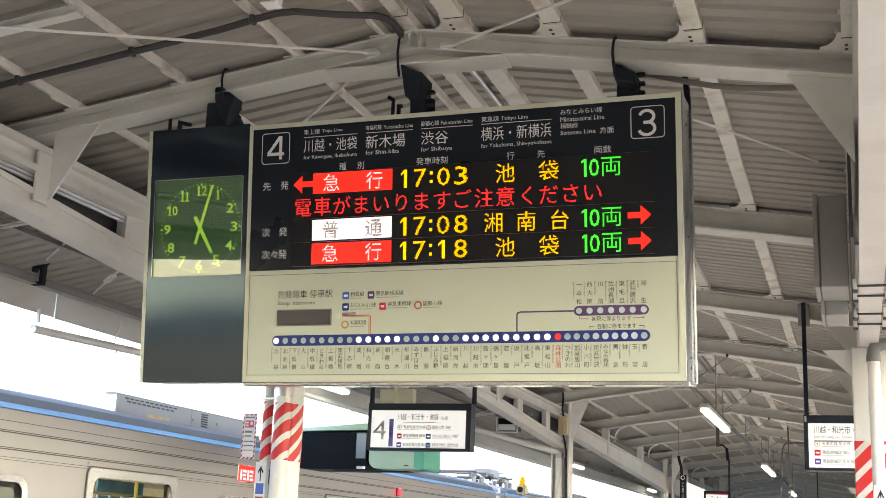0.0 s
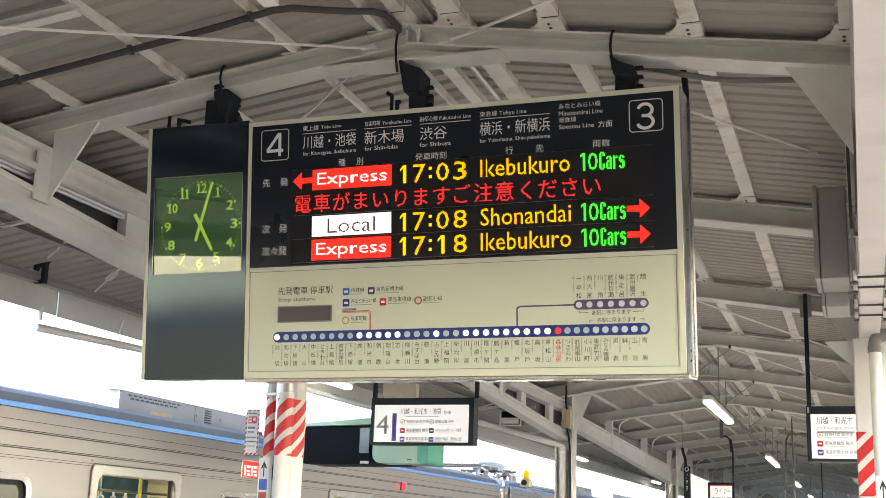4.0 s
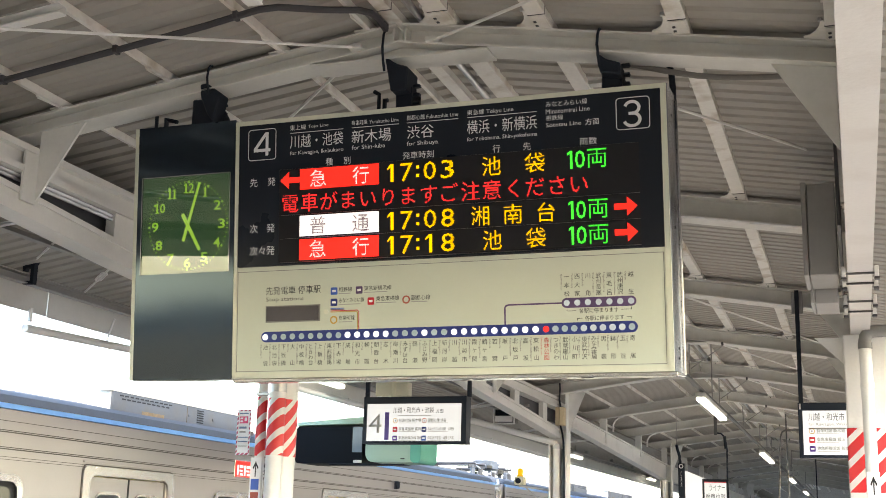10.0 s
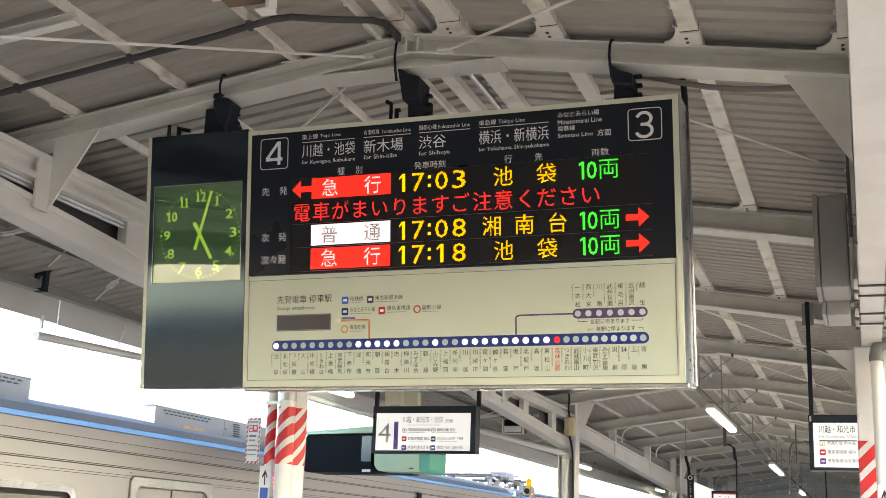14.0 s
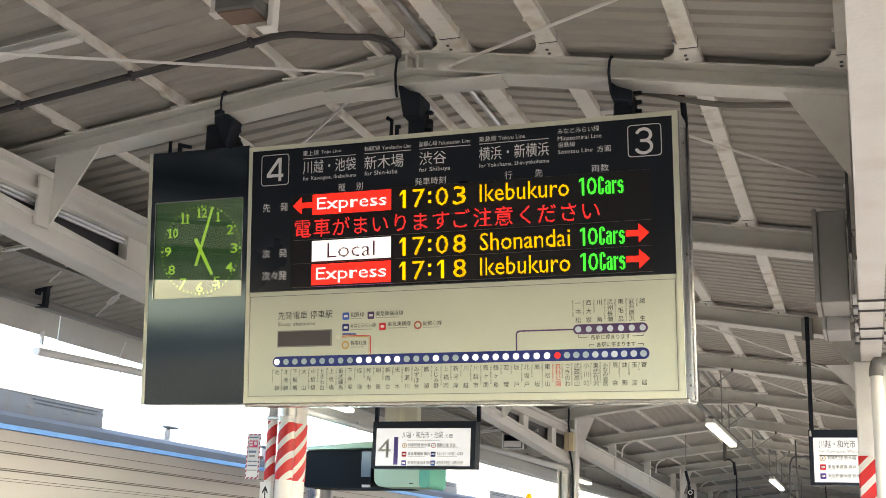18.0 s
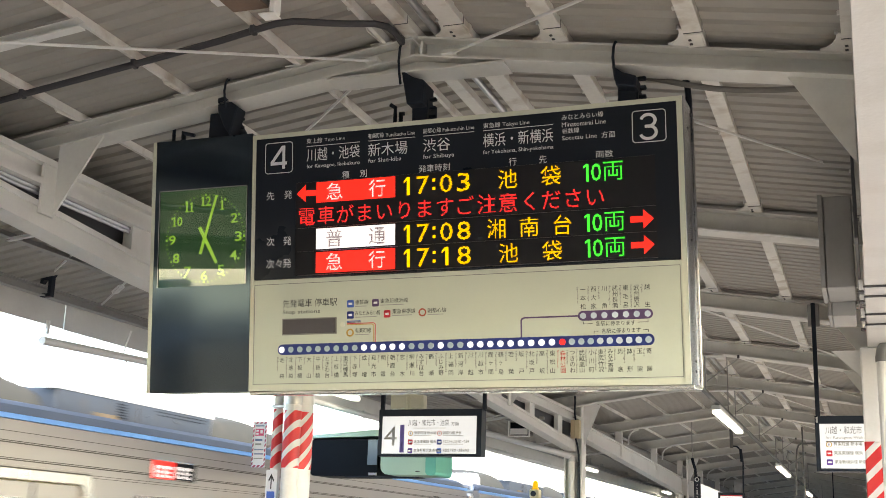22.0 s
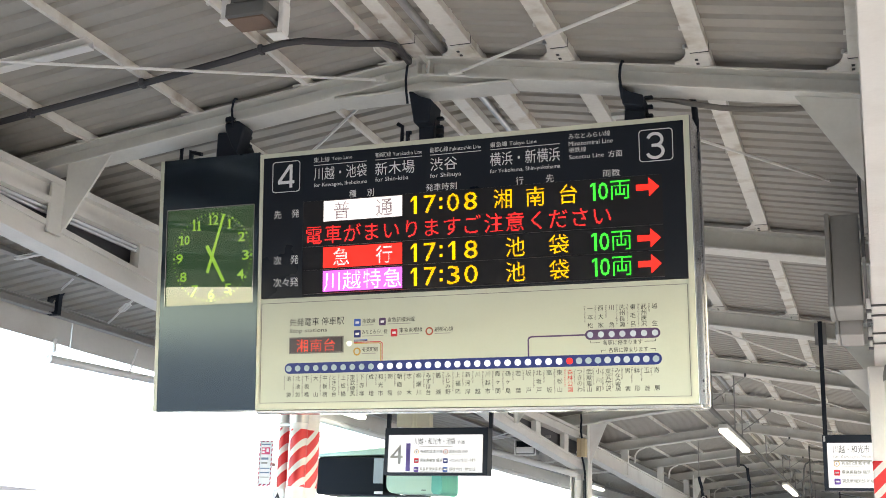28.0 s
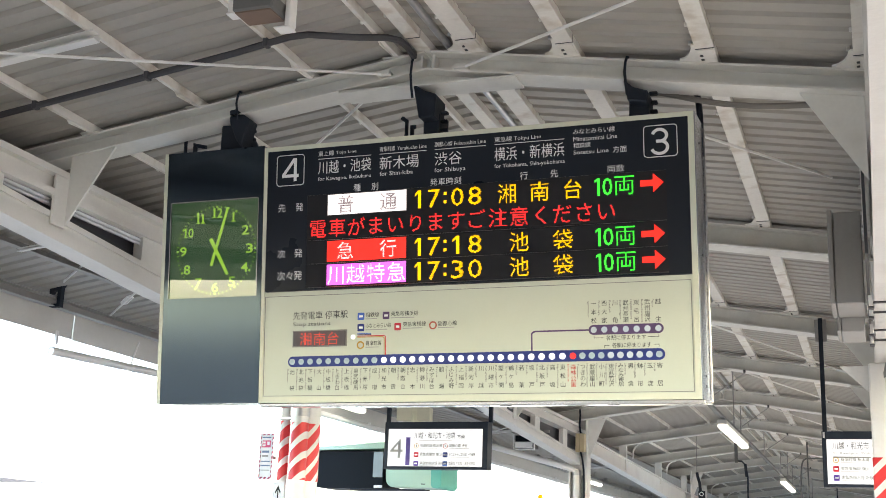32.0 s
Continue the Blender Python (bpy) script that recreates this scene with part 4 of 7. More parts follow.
def lit(row, face, kind, kind_back, kind_ink, clock, place, spread_place, left=False, right=False, english=False):
    turn = Matrix.Rotation(radians(120 * face), 4, "X")
    y = -R_IN - 0.0015
    kid = lambda name, bm, m: part(name, bm, m, row)
    bm = bmesh.new()
    quad(bm, 0.398, 0.867, -0.0575, 0.0575, y, turn)
    kid("type_box", bm, kind_back)
    bm = bmesh.new()
    yy = y - 0.0015
    if english:
        x0, x1, z0, z1 = (0.426, 0.839, -0.050, 0.038) if kind == "Express" else (0.493, 0.773, -0.040, 0.040)
        dots(bm, kind, x0, x1, z0, z1, yy, 0.003 if kind == "Express" else -0.012, turn, 0.5)
    elif len(kind) == 4:
        dot_spread(bm, kind, 0.401, 0.862, -0.052, 0.052, yy, 0.0, turn, 0.5)
    else:
        dot_spread(bm, kind, 0.460, 0.810, -0.048, 0.048, yy, 0.0, turn)
    kid("type_text", bm, kind_ink)
    bm = bmesh.new()
    for ch, x0, x1 in zip(clock, (0.917, 0.992, 1.082, 1.124, 1.220), (0.952, 1.062, 1.098, 1.194, 1.294)):
        if ch == ":":
            for zz in (-0.026, 0.020):
                quad(bm, x0, x1, zz - 0.008, zz + 0.008, yy, turn)
        elif ch == "1":
            if x1 - x0 > 0.05:
                x0, x1 = x0 + 0.008, x0 + 0.046
            poly(bm, [(x1 - 0.017, -0.052), (x1, -0.052), (x1, 0.046), (x1 - 0.017, 0.046)], yy, turn)
            poly(bm, [(x0, 0.014), (x1 - 0.017, 0.030), (x1 - 0.017, 0.046), (x0, 0.026)], yy, turn)
        else:
            dots(bm, ch, x0, x1, -0.052, 0.046, yy, 0.0, turn)
    kid("time_text", bm, L_AMBER)
    bm = bmesh.new()
    if english:
        dots(bm, place, 1.370, 1.852, -0.047, 0.046, yy, 0.0, turn)
    else:
        x0, x1 = spread_place
        dot_spread(bm, place, x0, x1, -0.056, 0.048, yy, 0.0, turn)
    kid("place_text", bm, L_AMBER)
    bm = bmesh.new()
    if english:
        ten(bm, yy, turn)
        matrix_word(bm, 2.004, 2.134, -0.050, 0.042, yy, turn)
    else:
        ten(bm, yy, turn)
        dots(bm, "両", 2.008, 2.108, -0.052, 0.046, yy, 0.0, turn)
    kid("cars_text", bm, L_GREEN)
    if left:
        bm = bmesh.new()
        poly(bm, arrow(0.279, 0.398, 0, True), yy, turn)
        kid("arrow", bm, L_RED)
    if right:
        bm = bmesh.new()
        poly(bm, arrow(2.140, 2.258, 0, False), yy, turn)
        kid("arrow", bm, L_RED)


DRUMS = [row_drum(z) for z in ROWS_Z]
A2, A3 = (1.448, 1.785), (1.384, 1.842)
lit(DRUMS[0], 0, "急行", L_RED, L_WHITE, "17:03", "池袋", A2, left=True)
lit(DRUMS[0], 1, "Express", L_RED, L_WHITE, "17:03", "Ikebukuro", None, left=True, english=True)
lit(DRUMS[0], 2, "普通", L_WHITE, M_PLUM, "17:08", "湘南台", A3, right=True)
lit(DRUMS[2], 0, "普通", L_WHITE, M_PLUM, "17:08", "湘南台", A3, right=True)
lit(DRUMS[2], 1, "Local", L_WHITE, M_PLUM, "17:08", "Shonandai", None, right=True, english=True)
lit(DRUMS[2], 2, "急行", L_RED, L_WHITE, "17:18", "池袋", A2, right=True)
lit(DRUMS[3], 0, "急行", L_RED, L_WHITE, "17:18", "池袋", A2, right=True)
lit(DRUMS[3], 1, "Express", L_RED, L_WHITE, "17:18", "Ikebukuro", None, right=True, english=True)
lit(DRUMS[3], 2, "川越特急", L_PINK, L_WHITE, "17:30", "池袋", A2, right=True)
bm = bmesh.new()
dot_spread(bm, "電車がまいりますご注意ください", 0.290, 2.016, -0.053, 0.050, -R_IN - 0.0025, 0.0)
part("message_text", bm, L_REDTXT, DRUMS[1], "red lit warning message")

# route map
bm = bmesh.new()
poly(bm, rounded(0.174, 2.243, 0.194, 0.252, 0.029), 0.0048)
part("route_bar", bm, M_NAVY, SIGN, "navy blue route line")
bm = bmesh.new()
poly(bm, rounded(1.860, 2.239, 0.326, 0.376, 0.025), 0.0048)
part("route_bar", bm, M_PURPLE, SIGN, "purple branch line")
bm = bmesh.new()
quad(bm, 1.559, 1.567, 0.25, 0.340, 0.005)
poly(bm, [(1.559, 0.340), (1.567, 0.340), (1.582, 0.3475), (1.582, 0.3555), (1.566, 0.351)], 0.005)
quad(bm, 1.582, 1.864, 0.3475, 0.3555, 0.005)
part("route_link", bm, M_PURPLE, SIGN)
STOPS = "池袋 北池袋 下板橋 大山 中板橋 ときわ台 上板橋 東武練馬 下赤塚 成増 和光市 朝霞 朝霞台 志木 柳瀬川 みずほ台 鶴瀬 ふじみ野 上福岡 新河岸 川越 川越市 霞ヶ関 鶴ヶ島 若葉 坂戸 北坂戸 高坂 東松山 森林公園 つきのわ 武蔵嵐山 小川町 東武竹沢 みなみ寄居 男衾 鉢形 玉淀 寄居".split()
STOP_X = [0.2 + 0.0544 * i if i < 30 else 1.778 + 0.0484 * (i - 29) for i in range(len(STOPS))]
LIT_FIRST = {0, 9, 10, 11, 12, 13, 17} | set(range(20, 29))
LIT_LATER = set(range(10, 29))
FLIPS = []


def disc(x, z, r, y0, y1, material, parent, name="station_lamp"):
    bm = bmesh.new()
    pts = [(r * c, r * s) for c, s in [(math.cos(a * math.pi / 8), math.sin(a * math.pi / 8)) for a in range(16)]]
    prism(pts[::-1], y0, y1, bm)
    ob = part(name, bm, material, parent)
    ob.matrix_basis = pose(x, 0.0, z)
    return ob


for i, x in enumerate(STOP_X):
    z = 0.2225
    first_m = M_DOTRED if i == 29 else M_DOTON if i in LIT_FIRST else M_DOTDIM if i > 32 and i < 38 else M_DOTOFF
    if i < 30 and (i in LIT_FIRST) != (i in LIT_LATER) and i != 29:
        ob = disc(x, z, 0.0165, -0.0022, 0.0, first_m, SIGN)
        ob.matrix_basis = pose(x, 0.0025, z)
        disc(0, 0, 0.0165, 0.0002, 0.0022, M_DOTON if i in LIT_LATER else M_DOTOFF, ob, "lamp_back").matrix_basis = Matrix()
        FLIPS.append((ob, x, z))
    else:
        disc(x, z, 0.0165, 0.0028, 0.0046, first_m, SIGN)
BRANCH = "一本松 西大家 川角 武州長瀬 東毛呂 武州唐沢 越生".split()
for i in range(7):
    disc(1.887 + 0.0543 * i, 0.351, 0.0155, 0.0028, 0.0046, M_DOTDIM, SIGN)


def column_text(bm, body, x, ztop, zbot, h):
    n = len(body)
    if n * h > ztop - zbot:
        h = (ztop - zbot) / n
    for i, ch in enumerate(body):
        zc = ztop - h / 2 - (ztop - zbot - h) * (i / (n - 1) if n > 1 else 0)
        _, _, (ax, bx, ay, by) = glyphs(ch)
        w, g = (bx - ax) * 0.0285 / 0.93, (by - ay) * h / 0.93
        write(bm, ch, x - w / 2, x + w / 2, zc - g / 2, zc + g / 2, FY + 0.0005)


def printed(name, material, draw, *args):
    bm = bmesh.new()
    draw(bm, *args)
    return part(name, bm, material, SIGN)


READINGS = ("Ikebukuro Kita-ikebukuro Shimo-itabashi Oyama Naka-itabashi Tokiwadai Kami-itabashi Tobu-nerima Shimo-akatsuka Narimasu Wakoshi Asaka Asakadai "
            "Shiki Yanasegawa Mizuhodai Tsuruse Fujimino Kami-fukuoka Shingashi Kawagoe Kawagoeshi Kasumigaseki Tsurugashima Wakaba Sakado Kita-sakado Takasaka "
            "Higashi-matsuyama Shinrinkoen Tsukinowa Musashi-ranzan Ogawamachi Tobu-takezawa Minami-yorii Obusuma Hachigata Tamayodo Yorii").split()
BRANCH_READINGS = "Ippommatsu Nishi-oya Kawakado Bushu-nagase Higashi-moro Bushu-karasawa Ogose".split()
M_INKREAD = mat("reading_ink", (0.13, 0.13, 0.12), 0.5)


def reading(body, x, ztop, material):
    """Small reading set sideways beside the name, running downwards."""
    low = any(c in "gypj" for c in body)
    turn = Matrix(((0, 0, 1, x), (0, 1, 0, 0), (-1, 0, 0, ztop), (0, 0, 0, 1)))
    bm = write(bmesh.new(), body, 0.0, min(0.120, 0.0082 * len(body)), -0.003 if low else 0.0, 0.0095, FY + 0.0005, 0.0, turn)
    part("reading", bm, material, SIGN)


for i, (s, x) in enumerate(zip(STOPS, STOP_X)):
    own = bmesh.new()
    column_text(own, s, x + 0.001, 0.181, 0.066, 0.0275)
    part("station_name", own, M_REDINK if i == 29 else M_INK, SIGN, "red printed station name" if i == 29 else "")
    reading(READINGS[i], x - 0.0295, 0.182, M_REDINK if i == 29 else M_INKREAD)
for i, s in enumerate(BRANCH):
    x = 1.887 + 0.0543 * i
    own = bmesh.new()
    column_text(own, s, x + 0.001, 0.498, 0.384, 0.0275)
    part("station_name", own, M_INK, SIGN)
    reading(BRANCH_READINGS[i], x - 0.0295, 0.498, M_INKREAD)
printed("caption", M_INK, write, "先発電車 停車駅", 0.200, 0.529, 0.454, 0.498, FY + 0.0005)
printed("caption", M_INK, write, "各駅に停まります", 1.950, 2.149, 0.297, 0.322, FY + 0.0005)
printed("caption", M_INK, write, "各駅に停まります", 1.979, 2.175, 0.259, 0.284, FY + 0.0005)
for x0, x1, z0, z1 in ((1.887, 1.935, 0.309, 0.3115), (1.887, 1.8895, 0.309, 0.322), (2.160, 2.215, 0.309, 0.3115), (2.2125, 2.215, 0.309, 0.322),
                       (1.940, 1.965, 0.2705, 0.273), (1.940, 1.9425, 0.260, 0.273), (2.188, 2.215, 0.2705, 0.273), (2.2125, 2.215, 0.260, 0.273)):
    printed("bracket_line", M_INK, quad, x0, x1, z0, z1, FY + 0.0005)
NAMES = (("相鉄線", 0.636, 0.714, 0.455), ("東急新横浜線", 0.783, 0.940, 0.456), ("みなとみらい線", 0.636, 0.783, 0.396), ("東急東横線", 0.852, 0.983, 0.398), ("副都心線", 1.052, 1.157, 0.396), ("有楽町線", 0.637, 0.729, 0.302))
for body, x0, x1, z in NAMES:
    printed("caption", M_INK, write, body, x0, x1, z, z + 0.026, FY + 0.0005)
    printed("reading_bar", M_INKPALE, quad, x0, x0 + (x1 - x0) * 0.85, z - 0.011, z - 0.007, FY + 0.0005)
bm = bmesh.new()
write(bm, "Stop stations", 0.201, 0.427, 0.412, 0.440, FY + 0.0005)
part("stop_stations_print", bm, M_INK, SIGN)
for m, x0, x1, z0, z1 in ((M_BLUE, 0.588, 0.628, 0.441, 0.481), (M_PURPLE, 0.735, 0.774, 0.441, 0.481), (M_NAVY, 0.588, 0.628, 0.380, 0.420), (M_CRIMSON, 0.803, 0.841, 0.379, 0.419)):
    bm = bmesh.new()
    poly(bm, rounded(x0, x1, z0, z1, 0.006), FY + 0.0005)
    part("line_badge", bm, m, SIGN)
    bm = bmesh.new()
    quad(bm, x0 + 0.009, x1 - 0.009, (z0 + z1) / 2 - 0.006, (z0 + z1) / 2 + 0.006, FY)
    part("badge_bar", bm, M_WHITEINK, SIGN)
for m, x, z in ((M_BROWN, 1.023, 0.400), (M_GOLD, 0.607, 0.305)):
    bm = bmesh.new()
    frame_ring(bm, x - 0.022, x + 0.022, z - 0.022, z + 0.022, 0.0219, 0.008, FY)
    part("line_badge", bm, m, SIGN)
for m, dz, dx in ((M_BLUE, 0.367, 0), (M_PURPLE, 0.361, 0), (M_CRIMSON, 0.354, 0.008), (M_GOLD, 0.348, 0.0)):
    bm = bmesh.new()
    end = 0.668 if m in (M_BLUE, M_PURPLE) else 0.735 + dx
    quad(bm, 0.588, end, dz - 0.0022, dz + 0.0022, FY + 0.0005)
    if end > 0.7:
        poly(bm, [(end, dz - 0.0022), (end + 0.008, dz - 0.008), (end + 0.0125, dz - 0.006), (end, dz + 0.0022)], FY + 0.0005)
        quad(bm, end + 0.008, end + 0.0125, 0.25, dz - 0.0068, FY + 0.0005)
    part("route_link", bm, m, SIGN)
# small stop display: a two-faced leaf
part("small_display_frame", box(0.200, 0.527, 0.0035, 0.02, 0.302, 0.393), M_INKGREY, SIGN)
LEAF = part("small_display", box(-0.155, 0.155, -0.003, 0.003, -0.039, 0.039), mat("small_display_off", (0.075, 0.065, 0.07), 0.45), SIGN, "small dark display with red lit characters")
LEAF.matrix_basis = pose(0.3635, -0.0005, 0.3475)
bm = bmesh.new()
dots(bm, "湘南台", -0.115, 0.118, -0.036, 0.032, -0.0045, 0.0, Matrix.Rotation(math.pi, 4, "X"))
part("stop_text", bm, glow("led_red_small", (1.0, 0.10, 0.06), 0.9), LEAF, "red lit characters")
YDOT = disc(0.563, 0.350, 0.013, -0.0022, 0.0, M_CREAM2, SIGN)
YDOT.matrix_basis = pose(0.563, 0.0025, 0.350)
disc(0, 0, 0.013, 0.0002, 0.0022, M_DOTON, YDOT, "lamp_back").matrix_basis = Matrix()

# ---- the clock cabinet ----
CLOCK = thing("station_clock", "black clock cabinet with a lit green dial", "clock", m=pose(0, 0.146, 2.459, TILT))
bm = bmesh.new()
CX0, CX1, CZ0, CZ1 = -0.655, -0.004, -0.002, 1.458
part("cabinet", box(CX0, CX1, 0.012, 0.28, CZ0, CZ1, 0.004), M_GREY, CLOCK)
part("side_trim", box(CX0, CX0 + 0.022, 0.0, 0.012, CZ0, CZ1), M_CREAM2, CLOCK, "cream edge trim")
FX0, FX1, FZ0, FZ1 = -0.601, -0.034, 0.598, 1.157
for q in ((CX0 + 0.022, FX0, CZ0, CZ1), (FX1, CX1, CZ0, CZ1), (FX0, FX1, CZ0, FZ0), (FX0, FX1, FZ1, CZ1)):
    part("front_panel", box(q[0], q[1], 0.002, 0.012, q[2], q[3]), M_CAB, CLOCK, "glossy black front panel")
bm = bmesh.new()
for q in ((FX0 - 0.004, FX0, FZ0, FZ1), (FX1, FX1 + 0.004, FZ0, FZ1), (FX0, FX1, FZ1, FZ1 + 0.005)):
    box(q[0], q[1], -0.001, 0.002, q[2], q[3], bm=bm)
part("dial_frame", bm, M_STEEL, CLOCK)
bm = bmesh.new()
quad(bm, FX0, FX1, FZ0, FZ1, 0.0115)
part("dial", bm, M_CLOCK, CLOCK, "dark green lit dial")
KX, KZ = -0.303, 0.872
for h in range(12):
    a = radians(30 * h)
    r = 0.215
    txt = "12" if h == 0 else str(h)
    w = {1: 0.026, 11: 0.062, 10: 0.070, 12: 0.070}.get(int(txt), 0.046)
    cx, cz = KX + r * math.sin(a), KZ + r * math.cos(a)
    bm = bmesh.new()
    each = w / len(txt)
    for i, ch in enumerate(txt):
        x = cx - w / 2 + each * i
        if ch == "1":  # stem, flag and slab foot
            m = x + each / 2
            poly(bm, [(m - 0.005, cz - 0.028), (m + 0.006, cz - 0.028), (m + 0.006, cz + 0.028), (m - 0.003, cz + 0.028), (m - 0.012, cz + 0.020), (m - 0.012, cz + 0.013), (m - 0.005, cz + 0.017)], 0.0105)
            quad(bm, m - 0.0125, m + 0.0135, cz - 0.028, cz - 0.0215, 0.0103)
        else:
            write(bm, ch, x + 0.001, x + each, cz - 0.028, cz + 0.028, 0.0105, 0.016)
    part("numeral", bm, M_NUMERAL, CLOCK, "yellow-green numeral")
for mnt in range(60):
    a = radians(6 * mnt)
    big = mnt % 5 == 0
    r, w, hh = 0.252, (0.0065 if big else 0.0024), (0.0065 if big else 0.006)
    c, s = math.cos(a), math.sin(a)
    bm = bmesh.new()
    poly(bm, [(KX + (r + v) * s + u * c, KZ + (r + v) * c - u * s) for u, v in ((-w, -hh), (w, -hh), (w, hh), (-w, hh))], 0.0105)
    part("minute_mark", bm, M_NUMERAL, CLOCK)


def hand(name, ang, r0, r1, w, y):
    bm = bmesh.new()
    s, c = math.sin(radians(ang)), math.cos(radians(ang))
    pts = [(-w, -r0), (w, -r0), (w * 0.8, r1), (-w * 0.8, r1)]
    prism([(KX + u * c + v * s, KZ - u * s + v * c) for u, v in pts][::-1], y - 0.0015, y, bm)
    part(name, bm, M_NUMERAL, CLOCK)


hand("hour_hand", 151.5, 0.075, 0.165, 0.011, 0.0095)
hand("minute_hand", 16.5, 0.095, 0.255, 0.009, 0.0075)
bm = box(FX0, FX1, 0.003, 0.005, FZ0, FZ1)
for v in bm.verts:  # the pane leans a little forward in its frame
    v.co.y -= (v.co.z - 0.5 * (FZ0 + FZ1)) * 0.0100
ob = part("dial_glass", bm, glass("clock_glass", ior=1.62), CLOCK, "clear glass")
ob.visible_shadow = False


# ---- things hung from the roof ----
def mount(parent, upper, lower, loop, deep=0.13):
    """Black wrapped hanger between the roof beam and the board, with a cable loop over the beam."""
    b = new("mounting_bracket")
    b.parent = parent
    b.matrix_basis = pose(0, 0.146, 2.459, TILT).inverted()
    b["label"] = "black wrapped hanger bracket"
    for name, o, y0, y1 in (("wrap", upper, -0.035, deep), ("sleeve", lower, 0.04, 0.20)):
        bm = prism(o[::-1], y0, y1)
        bmesh.ops.recalc_face_normals(bm, faces=bm.faces)
        bmesh.ops.bevel(bm, geom=list(bm.edges), offset=0.007, segments=1, affect="EDGES")
        part(name, bm, M_BLACK, b)
    x, z0, z1 = loop
    part("cable_loop", tube([(x, -0.03, z0 - 0.06), (x - 0.004, -0.045, z0), (x - 0.010, -0.046, z0 + (z1 - z0) * 0.4), (x - 0.006, -0.044, z0 + (z1 - z0) * 0.8), (x + 0.002, -0.038, z1), (x + 0.004, -0.022, z1 + 0.003)], 0.0075, 6), M_BLACK, b)
    xr = max(p[0] for p in lower)
    for dz in (0.03, 0.08, 0.13):
        part("bolt", box(xr - 0.01, xr + 0.035, 0.07, 0.10, 3.90 + dz, 3.918 + dz, 0.004), M_BLACK, b)


mount(CLOCK, [(-0.225, 4.06), (-0.232, 4.135), (-0.19, 4.140), (-0.095, 4.07), (-0.135, 3.90), (-0.175, 3.95)], [(-0.318, 3.86), (-0.318, 4.075), (-0.20, 4.07), (-0.15, 3.99), (-0.15, 3.86)], (-0.172, 4.12, 4.24), 0.07)
mount(SIGN, [(0.945, 3.98), (0.905, 4.185), (0.975, 4.135), (1.042, 4.112), (1.035, 3.98)], [(0.95, 3.86), (0.945, 4.03), (1.04, 4.03), (1.035, 3.86)], (0.904, 4.16, 4.345))
mount(SIGN, [(2.09, 3.97), (2.068, 4.085), (2.12, 4.04), (2.197, 4.012), (2.190, 3.95)], [(2.082, 3.86), (2.085, 3.99), (2.19, 3.99), (2.186, 3.86)], (2.088, 4.06, 4.206))
for parent, pts in ((CLOCK, [(-0.72, 0.2, 4.11), (-0.655, 0.2, 4.085), (-0.65, 0.2, 3.85)]), (CLOCK, [(-0.51, 0.2, 4.01), (-0.585, 0.2, 4.03), (-0.585, 0.2, 3.85)]),
                    (SIGN, [(0.755, 0.2, 4.08), (0.785, 0.2, 4.06), (0.785, 0.2, 3.85)]), (SIGN, [(0.84, 0.2, 4.02), (0.82, 0.2, 4.02), (0.82, 0.2, 3.85)]), (SIGN, [(2.371, 0.3, 4.13), (2.392, 0.3, 4.115), (2.404, 0.3, 4.071), (2.412, 0.3, 3.96), (2.412, 0.3, 3.75)])):
    ob = part("lifting_hook", tube(pts, 0.017 if len(pts) > 3 else 0.012, 8), M_BLACK, parent)
    ob.matrix_basis = pose(0, 0.146, 2.459, TILT).inverted()
t = thing("cable", "sagging grey cable under the roof beam", "cable")
part("run", tube([(2.08, 0.16, 4.11), (2.132, 0.16, 4.097), (2.265, 0.16, 4.06), (2.41, 0.16, 4.014), (2.553, 0.16, 3.977), (2.693, 0.16, 3.953), (2.832, 0.16, 3.939), (2.968, 0.16, 3.931), (3.23, 0.15, 3.93)], 0.016, 8), M_CABLE, t)

t = thing("conduit", "dark conduit clipped under the roof purlins", "conduit")
part("run", tube([(-2.2, -0.555, 3.915), (-1.266, -0.555, 4.042), (-0.814, -0.556, 4.104), (-0.283, -0.558, 4.178), (0.093, -0.562, 4.23), (0.30, -0.578, 4.258), (0.42, -0.582, 4.275), (0.516, -0.557, 4.288), (0.634, -0.466, 4.304), (0.73, -0.395, 4.318), (0.86, -0.315, 4.337), (0.905, -0.25, 4.343), (0.915, -0.17, 4.344), (0.908, -0.045, 4.338)], 0.019, 8), M_DARK, t)
for x, y, z in ((0.285, -0.577, 4.258), (-0.445, -0.558, 4.157), (-1.168, -0.556, 4.058)):
    part("clip", box(x - 0.014, x + 0.014, y - 0.024, y + 0.024, z - 0.023, z + 0.024, 0.004), M_DARK, t)
part("clip", box(0.905, 0.925, -0.10, -0.04, 4.322, 4.362, 0.004), M_DARK, t)

